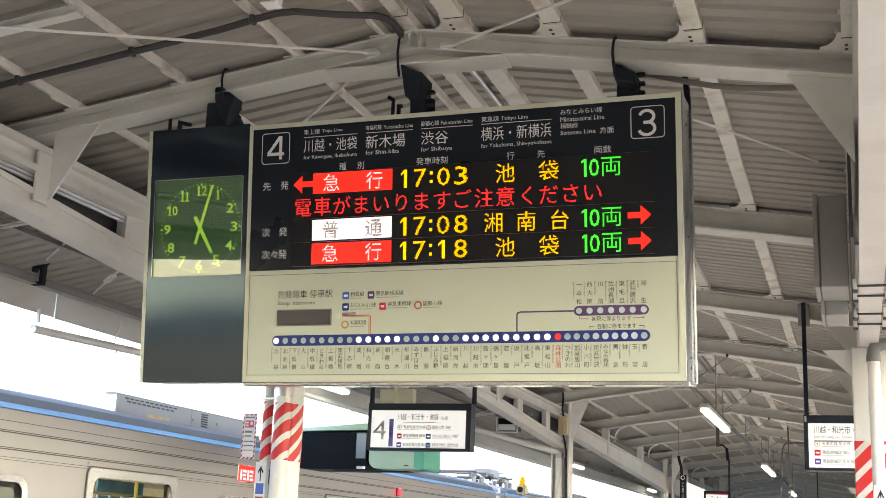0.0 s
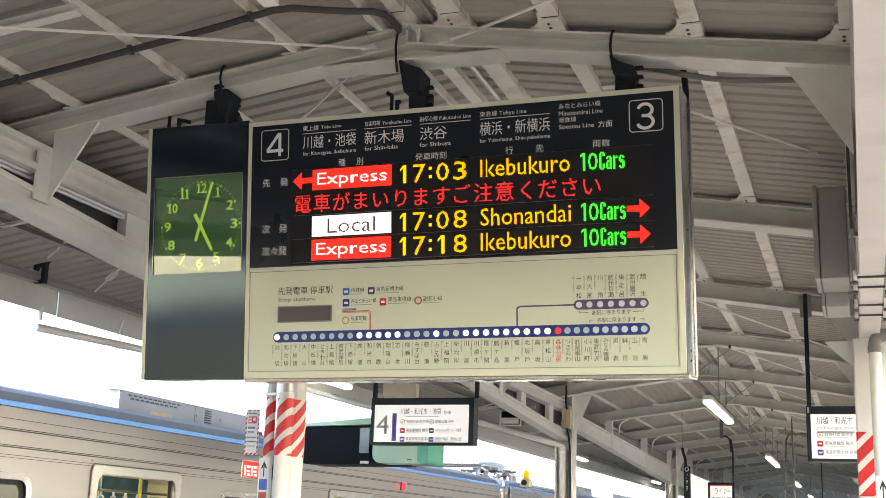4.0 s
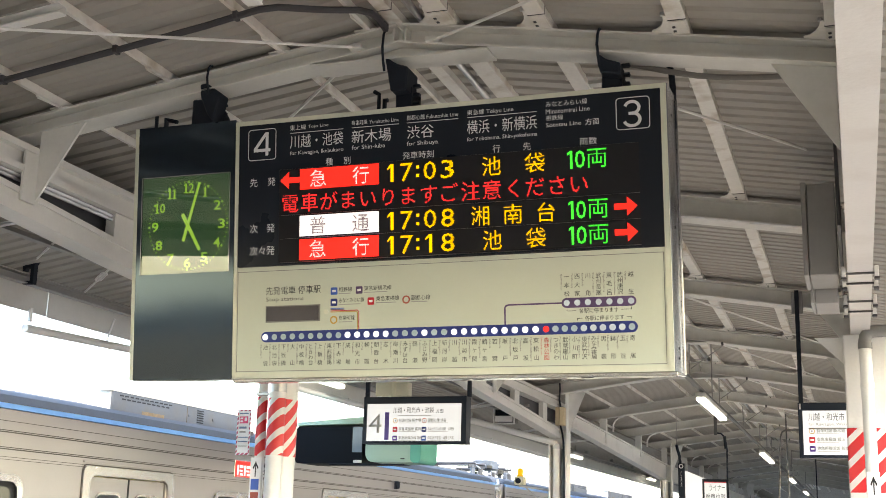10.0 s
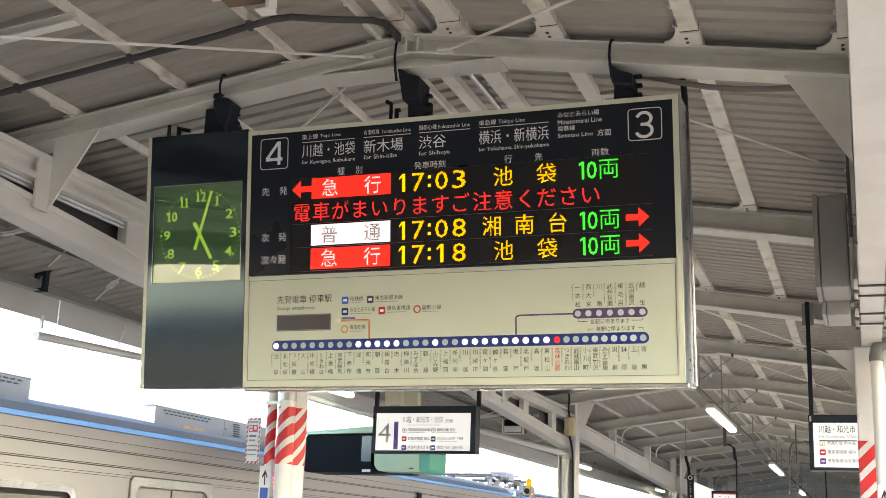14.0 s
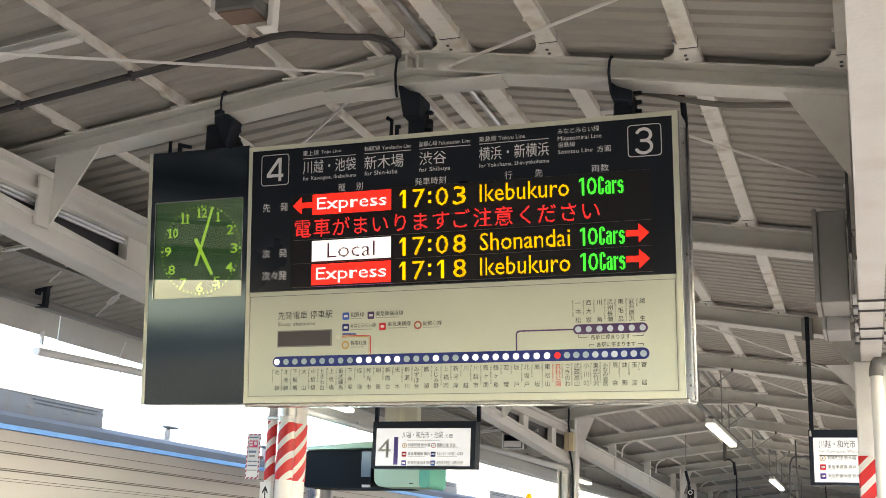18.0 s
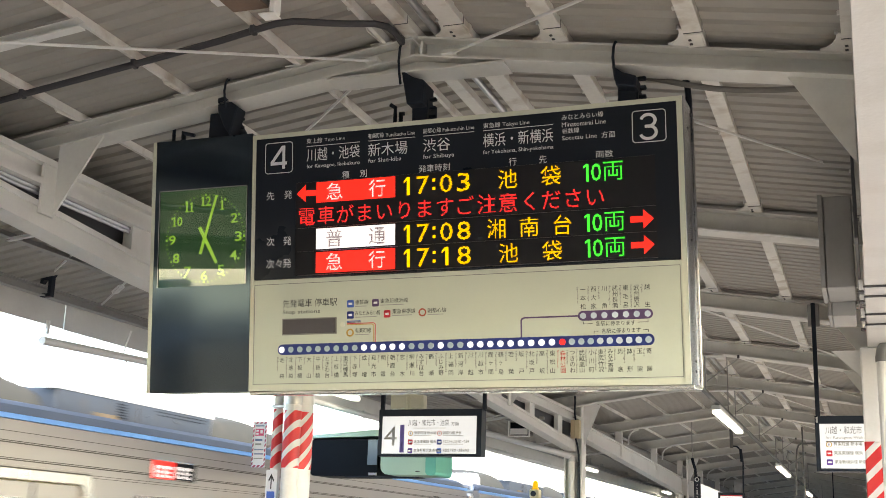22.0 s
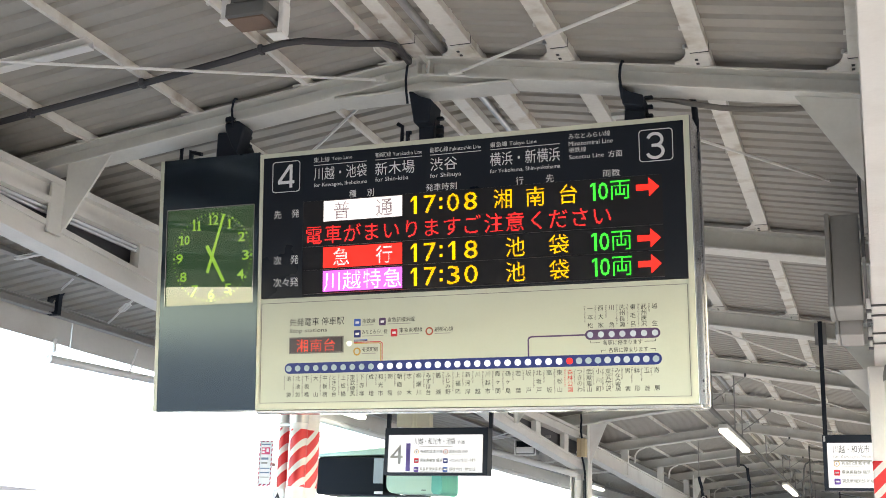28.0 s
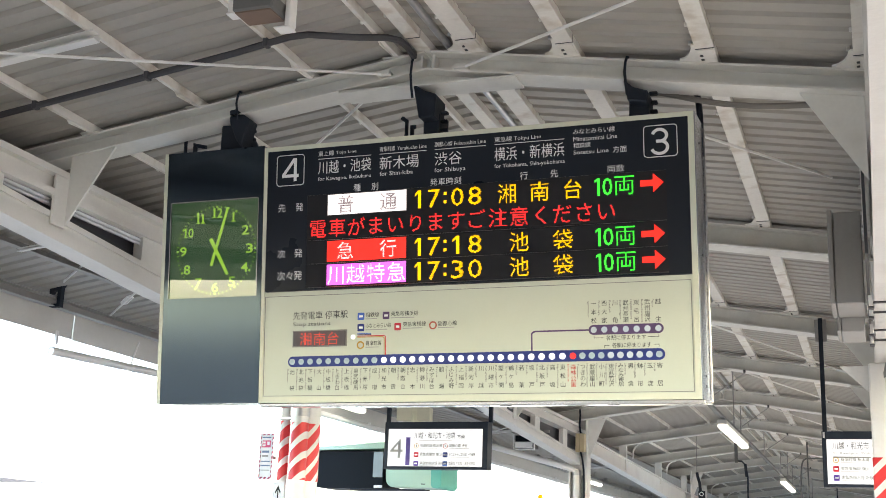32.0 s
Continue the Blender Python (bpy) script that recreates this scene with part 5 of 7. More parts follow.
RODS = (((0.743, -0.03, 4.255), (-1.31, -1.88, 3.877)), ((1.192, -0.03, 4.25), (2.62, -1.42, 3.903)),
        ((0.547, 0.14, 4.19), (-1.30, 1.80, 3.97)), ((2.0, 0.37, 4.07), (3.24, 2.28, 4.116)))
for a, b in RODS:
    t = thing("brace_rod", "thin pale steel roof brace rod", "brace", "roof braces")
    part("rod", tube([a, b], 0.0085, 8), M_WHITE, t)
    part("end_plate", box(a[0] - 0.05, a[0] + 0.03, a[1] - 0.03, a[1] + 0.03, a[2] - 0.012, a[2] + 0.012, 0.003), M_BEAM, t)
for ya, yb in zip(FRONTS[5:9], FRONTS[6:10]):
    t = thing("brace_rod", "thin pale steel roof brace rod", "brace", "roof braces")
    part("rod", tube([(RIDGE_X + 0.4, ya + 0.16, 4.20), (RIDGE_X + 2.1, yb + 0.02, 3.98)], 0.010, 6), M_WHITE, t)
t = thing("cable_strut", "pale steel channel strut under the purlins", "strut")
part("channel", sweep(channel(0.06, 0.05, 0.005), (-1.75, -1.15, 3.942), (-0.40, -1.085, 4.131)), M_WHITE, t)

# loudspeaker under white arms
t = thing("loudspeaker", "grey loudspeaker box between white bracket arms", "loudspeaker")
part("body", box(0.800, 0.985, -1.80, -1.655, 3.806, 3.872, 0.008), M_SPEAKER, t, "dark grey speaker box")
part("grille", box(0.812, 0.973, -1.79, -1.668, 3.799, 3.8055), mat("tan_grille", (0.17, 0.115, 0.085), 0.7, 0, 0.15, 30, 0.3, 200), t, "tan speaker grille")
part("rail", sweep(channel(0.09, 0.05, 0.006), (0.885, -6.0, 3.874), (0.885, -1.70, 3.874)), M_SPEAKER, t, "dark hanging rail")
part("arm", box(0.992, 1.018, -1.70, -1.64, 3.765, 3.905, 0.005), M_WHITE, t, "white bracket arm")
part("arm_pipe", tube([(1.004, -1.67, 3.90), (1.004, -1.67, 4.37)], 0.022, 12), M_WHITE, t, "white hanger pipe")
part("arm_foot", box(0.945, 1.018, -1.705, -1.635, 3.757, 3.7645, 0.003), M_WHITE, t)
part("arm", box(0.712, 0.752, -1.69, -1.65, 3.862, 3.995, 0.006), M_WHITE, t, "white bracket arm")
part("arm_foot", box(0.712, 0.80, -1.70, -1.64, 3.848, 3.8615, 0.005), M_WHITE, t)
for x in (0.772, 0.790):
    part("bolt", box(x - 0.006, x + 0.006, -1.69, -1.678, 3.836, 3.8475, 0.002), M_GALV, t)
part("cross_bar", box(0.752, 0.992, -1.685, -1.655, 3.93, 3.955, 0.004), M_SPEAKER, t)

# cable duct beside the right-hand girder
t = thing("cable_duct", "grey steel cable duct boxes beside the girder", "duct")
part("duct_box", box(3.018, 3.182, 1.71, 2.143, 3.235, 3.81, 0.006), M_GREY, t)
part("duct_lip", box(2.985, 3.014, 1.69, 2.143, 3.232, 3.82, 0.004), M_GREY, t)
part("duct_tray", box(3.030, 3.172, 2.16, 2.566, 3.147, 3.245, 0.005), M_GREY, t)
part("duct_lip", box(3.004, 3.027, 2.15, 2.566, 3.15, 3.245, 0.004), M_GREY, t)
t = thing("drain_pipe", "white drain pipe with a grey elbow at the column", "pipe")
part("pipe", sweep(circle(0.044, 32), (3.335, 3.47, 0.0), (3.328, 3.47, 3.09), up=(0, 1, 0)), M_WHITE, t)
M_PVC = mat("grey_pvc", (0.20, 0.20, 0.195), 0.45, 0, 0.08, 4)
part("elbow", tube([(3.328, 3.47, 3.05), (3.328, 3.47, 3.10), (3.335, 3.47, 3.135), (3.355, 3.47, 3.16), (3.385, 3.47, 3.172), (3.45, 3.47, 3.175)], 0.046, 24), M_PVC, t, "grey plastic elbow")
part("socket", tube([(3.328, 3.47, 3.045), (3.328, 3.47, 3.09)], 0.050, 24), M_PVC, t, "grey plastic socket")
part("pipe", tube([(3.44, 3.47, 3.175), (4.2, 3.47, 3.19)], 0.044, 18), M_PVC, t)
part("collar", tube([(3.330, 3.47, 2.762), (3.330, 3.47, 2.795)], 0.049, 24), M_WHITE, t)


def way_sign(name, x0, x1, y, z0, z1, sections, rods, rod_top):
    """Thin lit hanging sign in a dark frame on two rods."""
    t = thing(name, "white lit platform direction sign in a dark hanging frame", "sign", "direction signs")
    bm = bmesh.new()
    box(x0, x0 + 0.04, y, y + 0.16, z0, z1, bm=bm)
    box(x1 - 0.055, x1, y, y + 0.16, z0, z1, bm=bm)
    box(x0 + 0.04, x1 - 0.055, y, y + 0.16, z1 - 0.075, z1, bm=bm)
    box(x0 + 0.04, x1 - 0.055, y, y + 0.16, z0, z0 + 0.028, bm=bm)
    part("frame", bm, mat("sign_frame", (0.012, 0.018, 0.030), 0.4, spec=0.25), t)
    part("face", box(x0 + 0.04, x1 - 0.055, y + 0.008, y + 0.15, z0 + 0.028, z1 - 0.075), M_SIGNLIT, t, "white lit face")
    for x in rods:
        part("hanger_rod", box(x - 0.02, x + 0.02, y + 0.05, y + 0.09, z1, rod_top), M_BLACK, t)
        part("hanger_clamp", box(x - 0.055, x + 0.055, y + 0.092, y + 0.158, rod_top - 0.23, rod_top - 0.005, 0.006), M_GREY, t)
    yy = y + 0.006
    for kind, m, q in sections:
        bm = bmesh.new()
        if kind == "bar":
            quad(bm, *q, yy)
        elif kind == "ring":
            frame_ring(bm, q[0], q[1], q[2], q[3], (q[1] - q[0]) / 2 - 0.0005, 0.007, yy)
        elif kind == "badge":
            poly(bm, rounded(*q, 0.008), yy)
        else:
            write(bm, kind, *q, yy, 0.012 if "線" in kind else 0.0)
        part("print", bm, m, t)
        if kind == "badge":
            w, h = q[1] - q[0], q[3] - q[2]
            part("badge_mark", quad(bmesh.new(), q[0] + w * 0.2, q[1] - w * 0.2, q[2] + h * 0.36, q[3] - h * 0.36, yy - 0.0012), M_WHITEINK, t)
        if kind == "ring":
            w, h = q[1] - q[0], q[3] - q[2]
            part("badge_mark", quad(bmesh.new(), q[0] + w * 0.40, q[1] - w * 0.40, q[2] + h * 0.32, q[3] - h * 0.32, yy), M_INKGREY, t)
    return t


def rows_for(x, z, dx, right, pitch=0.094):
    out = []
    texts = (("有楽町線 新木場", M_GOLD, "ring"), ("東急東横線 横浜", M_CRIMSON, "badge"), ("東急新横浜線 新横浜", M_INDIGO, "badge"))
    for i, (s, m, k) in enumerate(texts):
        zz = z - pitch * i
        out.append((k, m, (x, x + 0.055, zz, zz + 0.055)))
        out.append((s, M_INKGREY, (x + 0.07, x + 0.07 + 0.032 * len(s), zz + 0.014, zz + 0.052)))
        out.append(("bar", M_INKPALE, (x + 0.07, x + 0.27, zz + 0.001, zz + 0.006)))
    if right:
        texts = (("副都心線 渋谷", M_BROWN, "ring"), ("みなとみらい線 元町・中華街", M_NAVY, "badge"), ("相鉄線 海老名・湘南台方面", M_BLUE, "badge"))
        for i, (s, m, k) in enumerate(texts):
            zz = z - pitch * i
            out.append((k, m, (x + dx, x + dx + 0.055, zz, zz + 0.055)))
            out.append((s, M_INKGREY, (x + dx + 0.07, x + dx + 0.07 + min(0.30, 0.03 * len(s)), zz + 0.014, zz + 0.052)))
            out.append(("bar", M_INKPALE, (x + dx + 0.07, x + dx + 0.30, zz + 0.001, zz + 0.006)))
    return out


Z0, Z1 = 2.585, 3.092
way_sign("direction_sign", -1.886, -0.700, 6.55, Z0, Z1, [("4", M_INKPALE, (-1.822, -1.672, 2.700, 2.905)), ("bar", M_VIOLET, (-1.635, -1.585, 2.625, 2.925)),
         ("川越・和光市・池袋", M_INK, (-1.540, -1.070, 2.912, 2.982)), ("方面", M_INK, (-1.045, -0.96, 2.914, 2.955)), ("bar", M_INKPALE, (-1.48, -1.10, 2.885, 2.892))] + rows_for(-1.540, 2.805, 0.335, True), (-1.875, -0.69), 3.82)
way_sign("direction_sign", 2.719, 3.874, 6.28, 2.440, 2.9605, [("川越・和光市・池袋", M_INK, (2.811, 3.306, 2.790, 2.862)), ("bar", M_INKGREY, (2.811, 3.152, 2.712, 2.724)), ("for Kawagoe, Wakoshi", M_INKGREY, (2.811, 3.22, 2.7365, 2.7706))] + rows_for(2.811, 2.6635, 0.39, True, 0.083), (2.747, 3.843), 4.07)
part("grey_label", box(2.729, 2.747, 6.271, 6.279, 2.897, 2.951), M_GALV, bpy.data.objects["direction_sign.001"])


# platform lamps
def strip_lamp(x, y0, y1, z, up):
    t = thing("strip_lamp", "long lit strip lamp hung under the roof", "lamp", "strip lamps")
    part("housing", box(x - 0.06, x + 0.06, y0, y1, z + 0.03, z + 0.09, 0.01), M_FASCIA, t)
    part("diffuser", box(x - 0.055, x + 0.055, y0 + 0.02, y1 - 0.02, z - 0.02, z + 0.03, 0.015), M_TUBE, t, "glowing diffuser")
    y = (y0 + y1) / 2
    part("hanger", tube([(x, y, z + 0.09), (x, y, up)], 0.009, 6), M_GREY, t)


for y0, y1 in ((9.82, 12.62), (20.15, 23.2), (30.7, 33.2), (40.2, 43.0)):
    strip_lamp(1.375, y0, y1, 3.40, 4.37)
for y0, y1 in ((6.65, 7.55), (19.8, 20.9), (30.0, 31.2)):
    strip_lamp(-2.60, y0, y1, 3.33, 3.62)
t = thing("lamp_rail", "dark wiring rail joining the strip lamps", "rail")
part("rail", box(1.35, 1.40, 8.0, 60, 3.515, 3.55), M_SPEAKER, t)
for y in FRONTS[6:11]:
    part("stay", tube([(1.262, y + 0.03, 4.10), (1.262, y + 0.03, 3.62), (1.30, y + 0.03, 3.56), (1.375, y + 0.03, 3.545)], 0.009, 6), M_GREY, t)
    part("diagonal_stay", tube([(1.69, y - 0.015, 4.09), (1.68, y - 0.02, 4.05), (1.28, y + 0.03, 3.78)], 0.008, 6), M_GREY, t)
    part("stay_clamp", box(1.672, 1.700, y - 0.035, y - 0.005, 4.06, 4.10, 0.004), M_DARK, t)

# flood lamp, beacon, junction box at the second column
t = thing("flood_lamp", "grey flood lamp box hung from the girder", "lamp")
part("body", box(-1.862, -1.575, 11.56, 11.85, 3.285, 3.47, 0.012), M_SPEAKER, t)
part("lens", box(-1.845, -1.592, 11.545, 11.559, 3.375, 3.455), M_SCREENBLACK, t, "dark lamp glass")
part("reflector", box(-1.852, -1.585, 11.535, 11.559, 3.285, 3.37, 0.004), M_WHITE, t, "pale lower reflector")
bm = bmesh.new()
for q in ((-1.885, -1.868), (-1.570, -1.553)):
    box(*q, 11.55, 11.58, 3.26, 3.48, bm=bm)
box(-1.885, -1.553, 11.55, 11.58, 3.248, 3.262, bm=bm)
part("yoke", bm, M_WHITE, t, "pale yoke")
part("arm", box(-1.74, -1.68, 11.66, 11.72, 3.455, 3.56), M_GREY, t)
part("stay", box(-1.74, -1.37, 11.66, 11.72, 3.52, 3.56), M_GREY, t)
t = thing("beacon", "yellow rotating beacon on an arm from the column", "beacon")
part("arm", tube([(-1.655, 12.25, 2.375), (-1.465, 13.45, 2.36)], 0.015, 6), M_GREY, t)
part("stay", tube([(-1.62, 12.5, 2.36), (-1.465, 13.45, 2.08)], 0.010, 6), M_GREY, t)
part("base", box(-1.72, -1.57, 12.17, 12.33, 2.39, 2.515, 0.012), mat("beacon_base", (0.55, 0.50, 0.36), 0.5), t, "beige base")
part("motor", tube([(-1.655, 12.155, 2.45), (-1.655, 12.175, 2.45)], 0.042, 14), M_BLACK, t)
part("neck", box(-1.69, -1.60, 12.2, 12.3, 2.515, 2.545, 0.01), M_YELLOW, t)
bm = bmesh.new()
bmesh.ops.create_uvsphere(bm, u_segments=14, v_segments=8, radius=0.046)
bmesh.ops.scale(bm, verts=bm.verts, vec=(1, 1, 1.4))
bmesh.ops.translate(bm, verts=bm.verts, vec=(-1.645, 12.25, 2.585))
part("lens", bm, M_YELLOW, t, "yellow lens", smooth=True)
t = thing("junction_box", "beige junction box on the column head", "junction box")
part("box", box(-1.325, -1.255, 13.17, 13.29, 3.375, 3.665, 0.006), mat("beige_box", (0.60, 0.49, 0.31), 0.5), t)
part("cover", box(-1.251, -1.18, 13.165, 13.29, 3.375, 3.665, 0.006), mat("beige_cover", (0.68, 0.56, 0.36), 0.5), t)
part("cable", tube([(-1.25, 13.22, 3.665), (-1.265, 13.2, 3.80), (-1.245, 13.16, 3.95), (-1.26, 13.2, 4.05)], 0.016, 6), M_BLACK, t)
part("cable", tube([(-1.25, 13.22, 3.375), (-1.215, 13.2, 3.25), (-1.195, 13.2, 3.10), (-1.19, 13.22, 2.6), (-1.19, 13.25, 1.2)], 0.016, 6), M_BLACK, t)

# hooded monitors beyond the direction sign
t = thing("hooded_monitor", "black platform monitor under a pale green hood", "monitor")
part("body", prism(rounded(-3.05, -2.2, 2.41, 2.84, 0.04), 7.3, 7.85), M_SCREENBLACK, t)
part("hood", prism([(-3.06, 2.845), (-2.16, 2.87), (-2.16, 2.95), (-3.06, 2.88)][::-1], 7.25, 7.95), M_GREENHOOD, t, "pale green hood")
part("lip", box(-2.52, -1.6, 7.1, 7.29, 2.385, 2.40, 0.004), M_BLACK, t)
part("side_screen", box(-2.32, -2.20, 7.285, 7.298, 2.54, 2.83), mat("screen_glass", (0.10, 0.15, 0.20), 0.15), t, "bluish screen")
part("tag", box(-2.30, -2.20, 7.28, 7.298, 2.42, 2.45), M_WHITEINK, t, "small white tag")
part("hanger", tube([(-2.19, 7.6, 2.90), (-2.12, 7.6, 3.25)], 0.03, 10), M_WHITE, t)
t = thing("hooded_monitor", "pale green rounded monitor housing", "monitor")
part("body", prism(rounded(-2.16, -1.48, 2.43, 2.75, 0.10), 7.3, 7.85), M_GREENHOOD, t)
part("side_strip", prism(rounded(-1.60, -1.474, 2.424, 2.756, 0.05), 7.29, 7.86), M_TEAL, t, "teal end cap")
part("tag", box(-1.72, -1.67, 7.29, 7.299, 2.465, 2.475), M_INK, t)
part("hanger", tube([(-1.93, 7.6, 2.74), (-1.93, 7.6, 3.68)], 0.07, 14), mat("beige_pipe", (0.62, 0.58, 0.42), 0.5), t, "beige hanger pipe")
part("cross_arm", box(-2.16, -1.74, 7.54, 7.66, 3.22, 3.38, 0.008), mat("beige_arm", (0.60, 0.56, 0.42), 0.5), t)

# notices on the columns
t = thing("notice", "paper notice with a red heading and striped border", "notice")
part("sheet", box(-1.829, -1.701, 3.60, 3.606, 2.265, 2.655), M_WHITEINK, t)
M_EDGEPRINT = stripes("border_print", (0.42, 0.09, 0.15), (0.78, 0.80, 0.86), 0.02, 1.0)
for q in ((-1.829, -1.701, 2.265, 2.285), (-1.829, -1.701, 2.640, 2.655), (-1.829, -1.818, 2.286, 2.639), (-1.712, -1.701, 2.286, 2.639)):
    part("border", box(q[0], q[1], 3.595, 3.599, q[2], q[3]), M_EDGEPRINT, t, "striped printed border")
M_SLATEPRINT = mat("slate_print", (0.16, 0.22, 0.33), 0.5)
M_PINKPRINT = mat("pink_print", (0.70, 0.09, 0.20), 0.5)
for z0, z1, x0, x1, m in ((2.615, 2.625, -1.809, -1.725, M_SLATEPRINT), (2.535, 2.595, -1.805, -1.727, M_PINKPRINT), (2.49, 2.508, -1.805, -1.737, M_SLATEPRINT), (2.455, 2.470, -1.801, -1.745, M_INKPALE), (2.412, 2.420, -1.809, -1.721, M_SLATEPRINT), (2.375, 2.385, -1.809, -1.721, M_SLATEPRINT), (2.338, 2.345, -1.809, -1.725, M_INKPALE)):
    part("print_bar", box(x0, x1, 3.594, 3.5985, z0, z1), m, t)
for x0, x1, z0, z1 in ((-1.797, -1.774, 2.545, 2.560), (-1.797, -1.774, 2.570, 2.585), (-1.757, -1.735, 2.555, 2.585)):
    part("print_bar", box(x0, x1, 3.5905, 3.5935, z0, z1), M_WHITEINK, t)
part("bracket", box(-1.769, -1.729, 3.607, 3.72, 2.44, 2.47), M_GREY, t)


def arrow_plate(x0, x1, y, z1):
    t = thing("arrow_plate", "narrow white boarding plate with an upward arrow", "sign", "boarding plates")
    part("plate", box(x0, x1, y, y + 0.006, 0.9, z1, 0.002), M_WHITEINK, t)
    w, xm = x1 - x0, (x0 + x1) / 2
    bm = bmesh.new()
    quad(bm, xm - w * 0.05, xm + w * 0.05, z1 - 0.16, z1 - 0.04, y - 0.002)
    poly(bm, [(xm, z1 - 0.03), (xm + w * 0.26, z1 - 0.085), (xm + w * 0.20, z1 - 0.10), (xm, z1 - 0.06), (xm - w * 0.20, z1 - 0.10), (xm - w * 0.26, z1 - 0.085)], y - 0.002)
    part("arrow", bm, M_INK, t)
    part("band", box(x0 + w * 0.15, x1 - w * 0.15, y - 0.003, y - 0.001, z1 - 0.27, z1 - 0.18), M_BLUE, t)
    part("band", box(x0 + w * 0.15, x1 - w * 0.15, y - 0.003, y - 0.001, z1 - 0.34, z1 - 0.29), M_BROWN, t)
    for i in range(3):
        part("print_bar", box(x0 + w * 0.2, x1 - w * 0.2, y - 0.003, y - 0.001, z1 - 0.42 - 0.07 * i, z1 - 0.38 - 0.07 * i), M_INKGREY, t)
    part("strap", box(xm - 0.02, xm + 0.02, y + 0.006, y + 0.09, z1 - 0.2, z1 - 0.17), M_GREY, t)


arrow_plate(-1.68, -1.575, 3.60, 2.245)
arrow_plate(3.29, 3.38, 3.405, 2.16)

# farther hanging signs
t = thing("hanging_sign", "slim dark hanging guide sign", "sign")
part("board", box(-0.055, 0.066, 18.0, 18.08, 1.9, 3.075, 0.004), M_BLACK, t)
bm = bmesh.new()
frame_ring(bm, -0.038, 0.048, 2.975, 3.06, 0.042, 0.016, 17.995)
column_text(bm, "ご案内", 0.006, 2.93, 2.62, 0.09)
for v in bm.verts:
    v.co.y = 17.995
part("print", bm, M_WHITEINK, t)
part("hanger", tube([(-0.02, 18.04, 3.07), (-0.03, 18.04, 3.22), (-0.07, 18.04, 3.36), (-0.08, 18.04, 3.43)], 0.028, 8), M_BLACK, t)
part("rod", tube([(-0.08, 18.04, 3.42), (-0.08, 18.04, 4.27)], 0.008, 6), M_GREY, t)
t = thing("lit_panel", "white lit board standing along the platform", "sign")
part("panel", box(0.03, 0.052, 18.15, 22.0, 0.9, 2.95, 0.004), M_SIGNLIT, t)
for y in (18.4, 21.6):
    part("leg", box(0.03, 0.05, y, y + 0.04, 0.0, 0.9), M_SPEAKER, t)
t = thing("hanging_sign", "dark framed boarding position sign", "sign")
part("frame", box(0.40, 0.89, 18.0, 18.10, 2.1, 2.78), M_BLACK, t)
part("face", box(0.44, 0.85, 17.99, 17.999, 2.1, 2.73), M_SIGNLIT, t)
part("band", box(0.44, 0.85, 17.984, 17.9885, 2.712, 2.73), M_CRIMSON, t)
bm = bmesh.new()
write(bm, "ライナー", 0.53, 0.83, 2.56, 2.68, 17.987)
write(bm, "乗車位置", 0.46, 0.83, 2.38, 2.51, 17.987)
part("print", bm, M_INK, t)
part("hanger", tube([(0.868, 18.05, 2.73), (0.877, 18.05, 3.341), (0.855, 18.05, 3.50), (0.84, 18.05, 3.58), (0.77, 18.05, 3.65), (0.665, 18.05, 3.66)], 0.016, 8), M_BLACK, t)
part("hanger", tube([(0.855, 18.05, 3.36), (0.835, 18.05, 3.60)], 0.028, 8), M_BLACK, t, "black wrapped end")
part("bracket", box(0.64, 0.70, 18.02, 18.08, 3.62, 4.33, 0.005), M_SPEAKER, t)
t = thing("hanger_rod", "dark curved hanger pipe from the roof", "rod", "hanger rods")
part("rod", tube([(1.70, 20.0, 2.4), (1.751, 20.0, 3.596), (1.765, 20.0, 3.75), (1.80, 20.0, 3.84), (1.86, 20.0, 3.878), (2.28, 20.0, 3.883), (2.31, 20.0, 3.92), (2.32, 20.0, 4.19)], 0.017, 8), M_SPEAKER, t)
t = thing("hanger_rod", "thin grey hanger rod from the roof", "rod", "hanger rods")
part("rod", tube([(1.88, 20.3, 2.3), (1.865, 20.3, 4.24)], 0.016, 8), M_SPEAKER, t)
t = thing("hanger_rod", "short dark hanger post", "rod", "hanger rods")
part("rod", tube([(2.25, 26.0, 2.0), (2.25, 26.0, 3.0), (2.25, 26.0, 4.18)], 0.014, 8), M_BLACK, t)


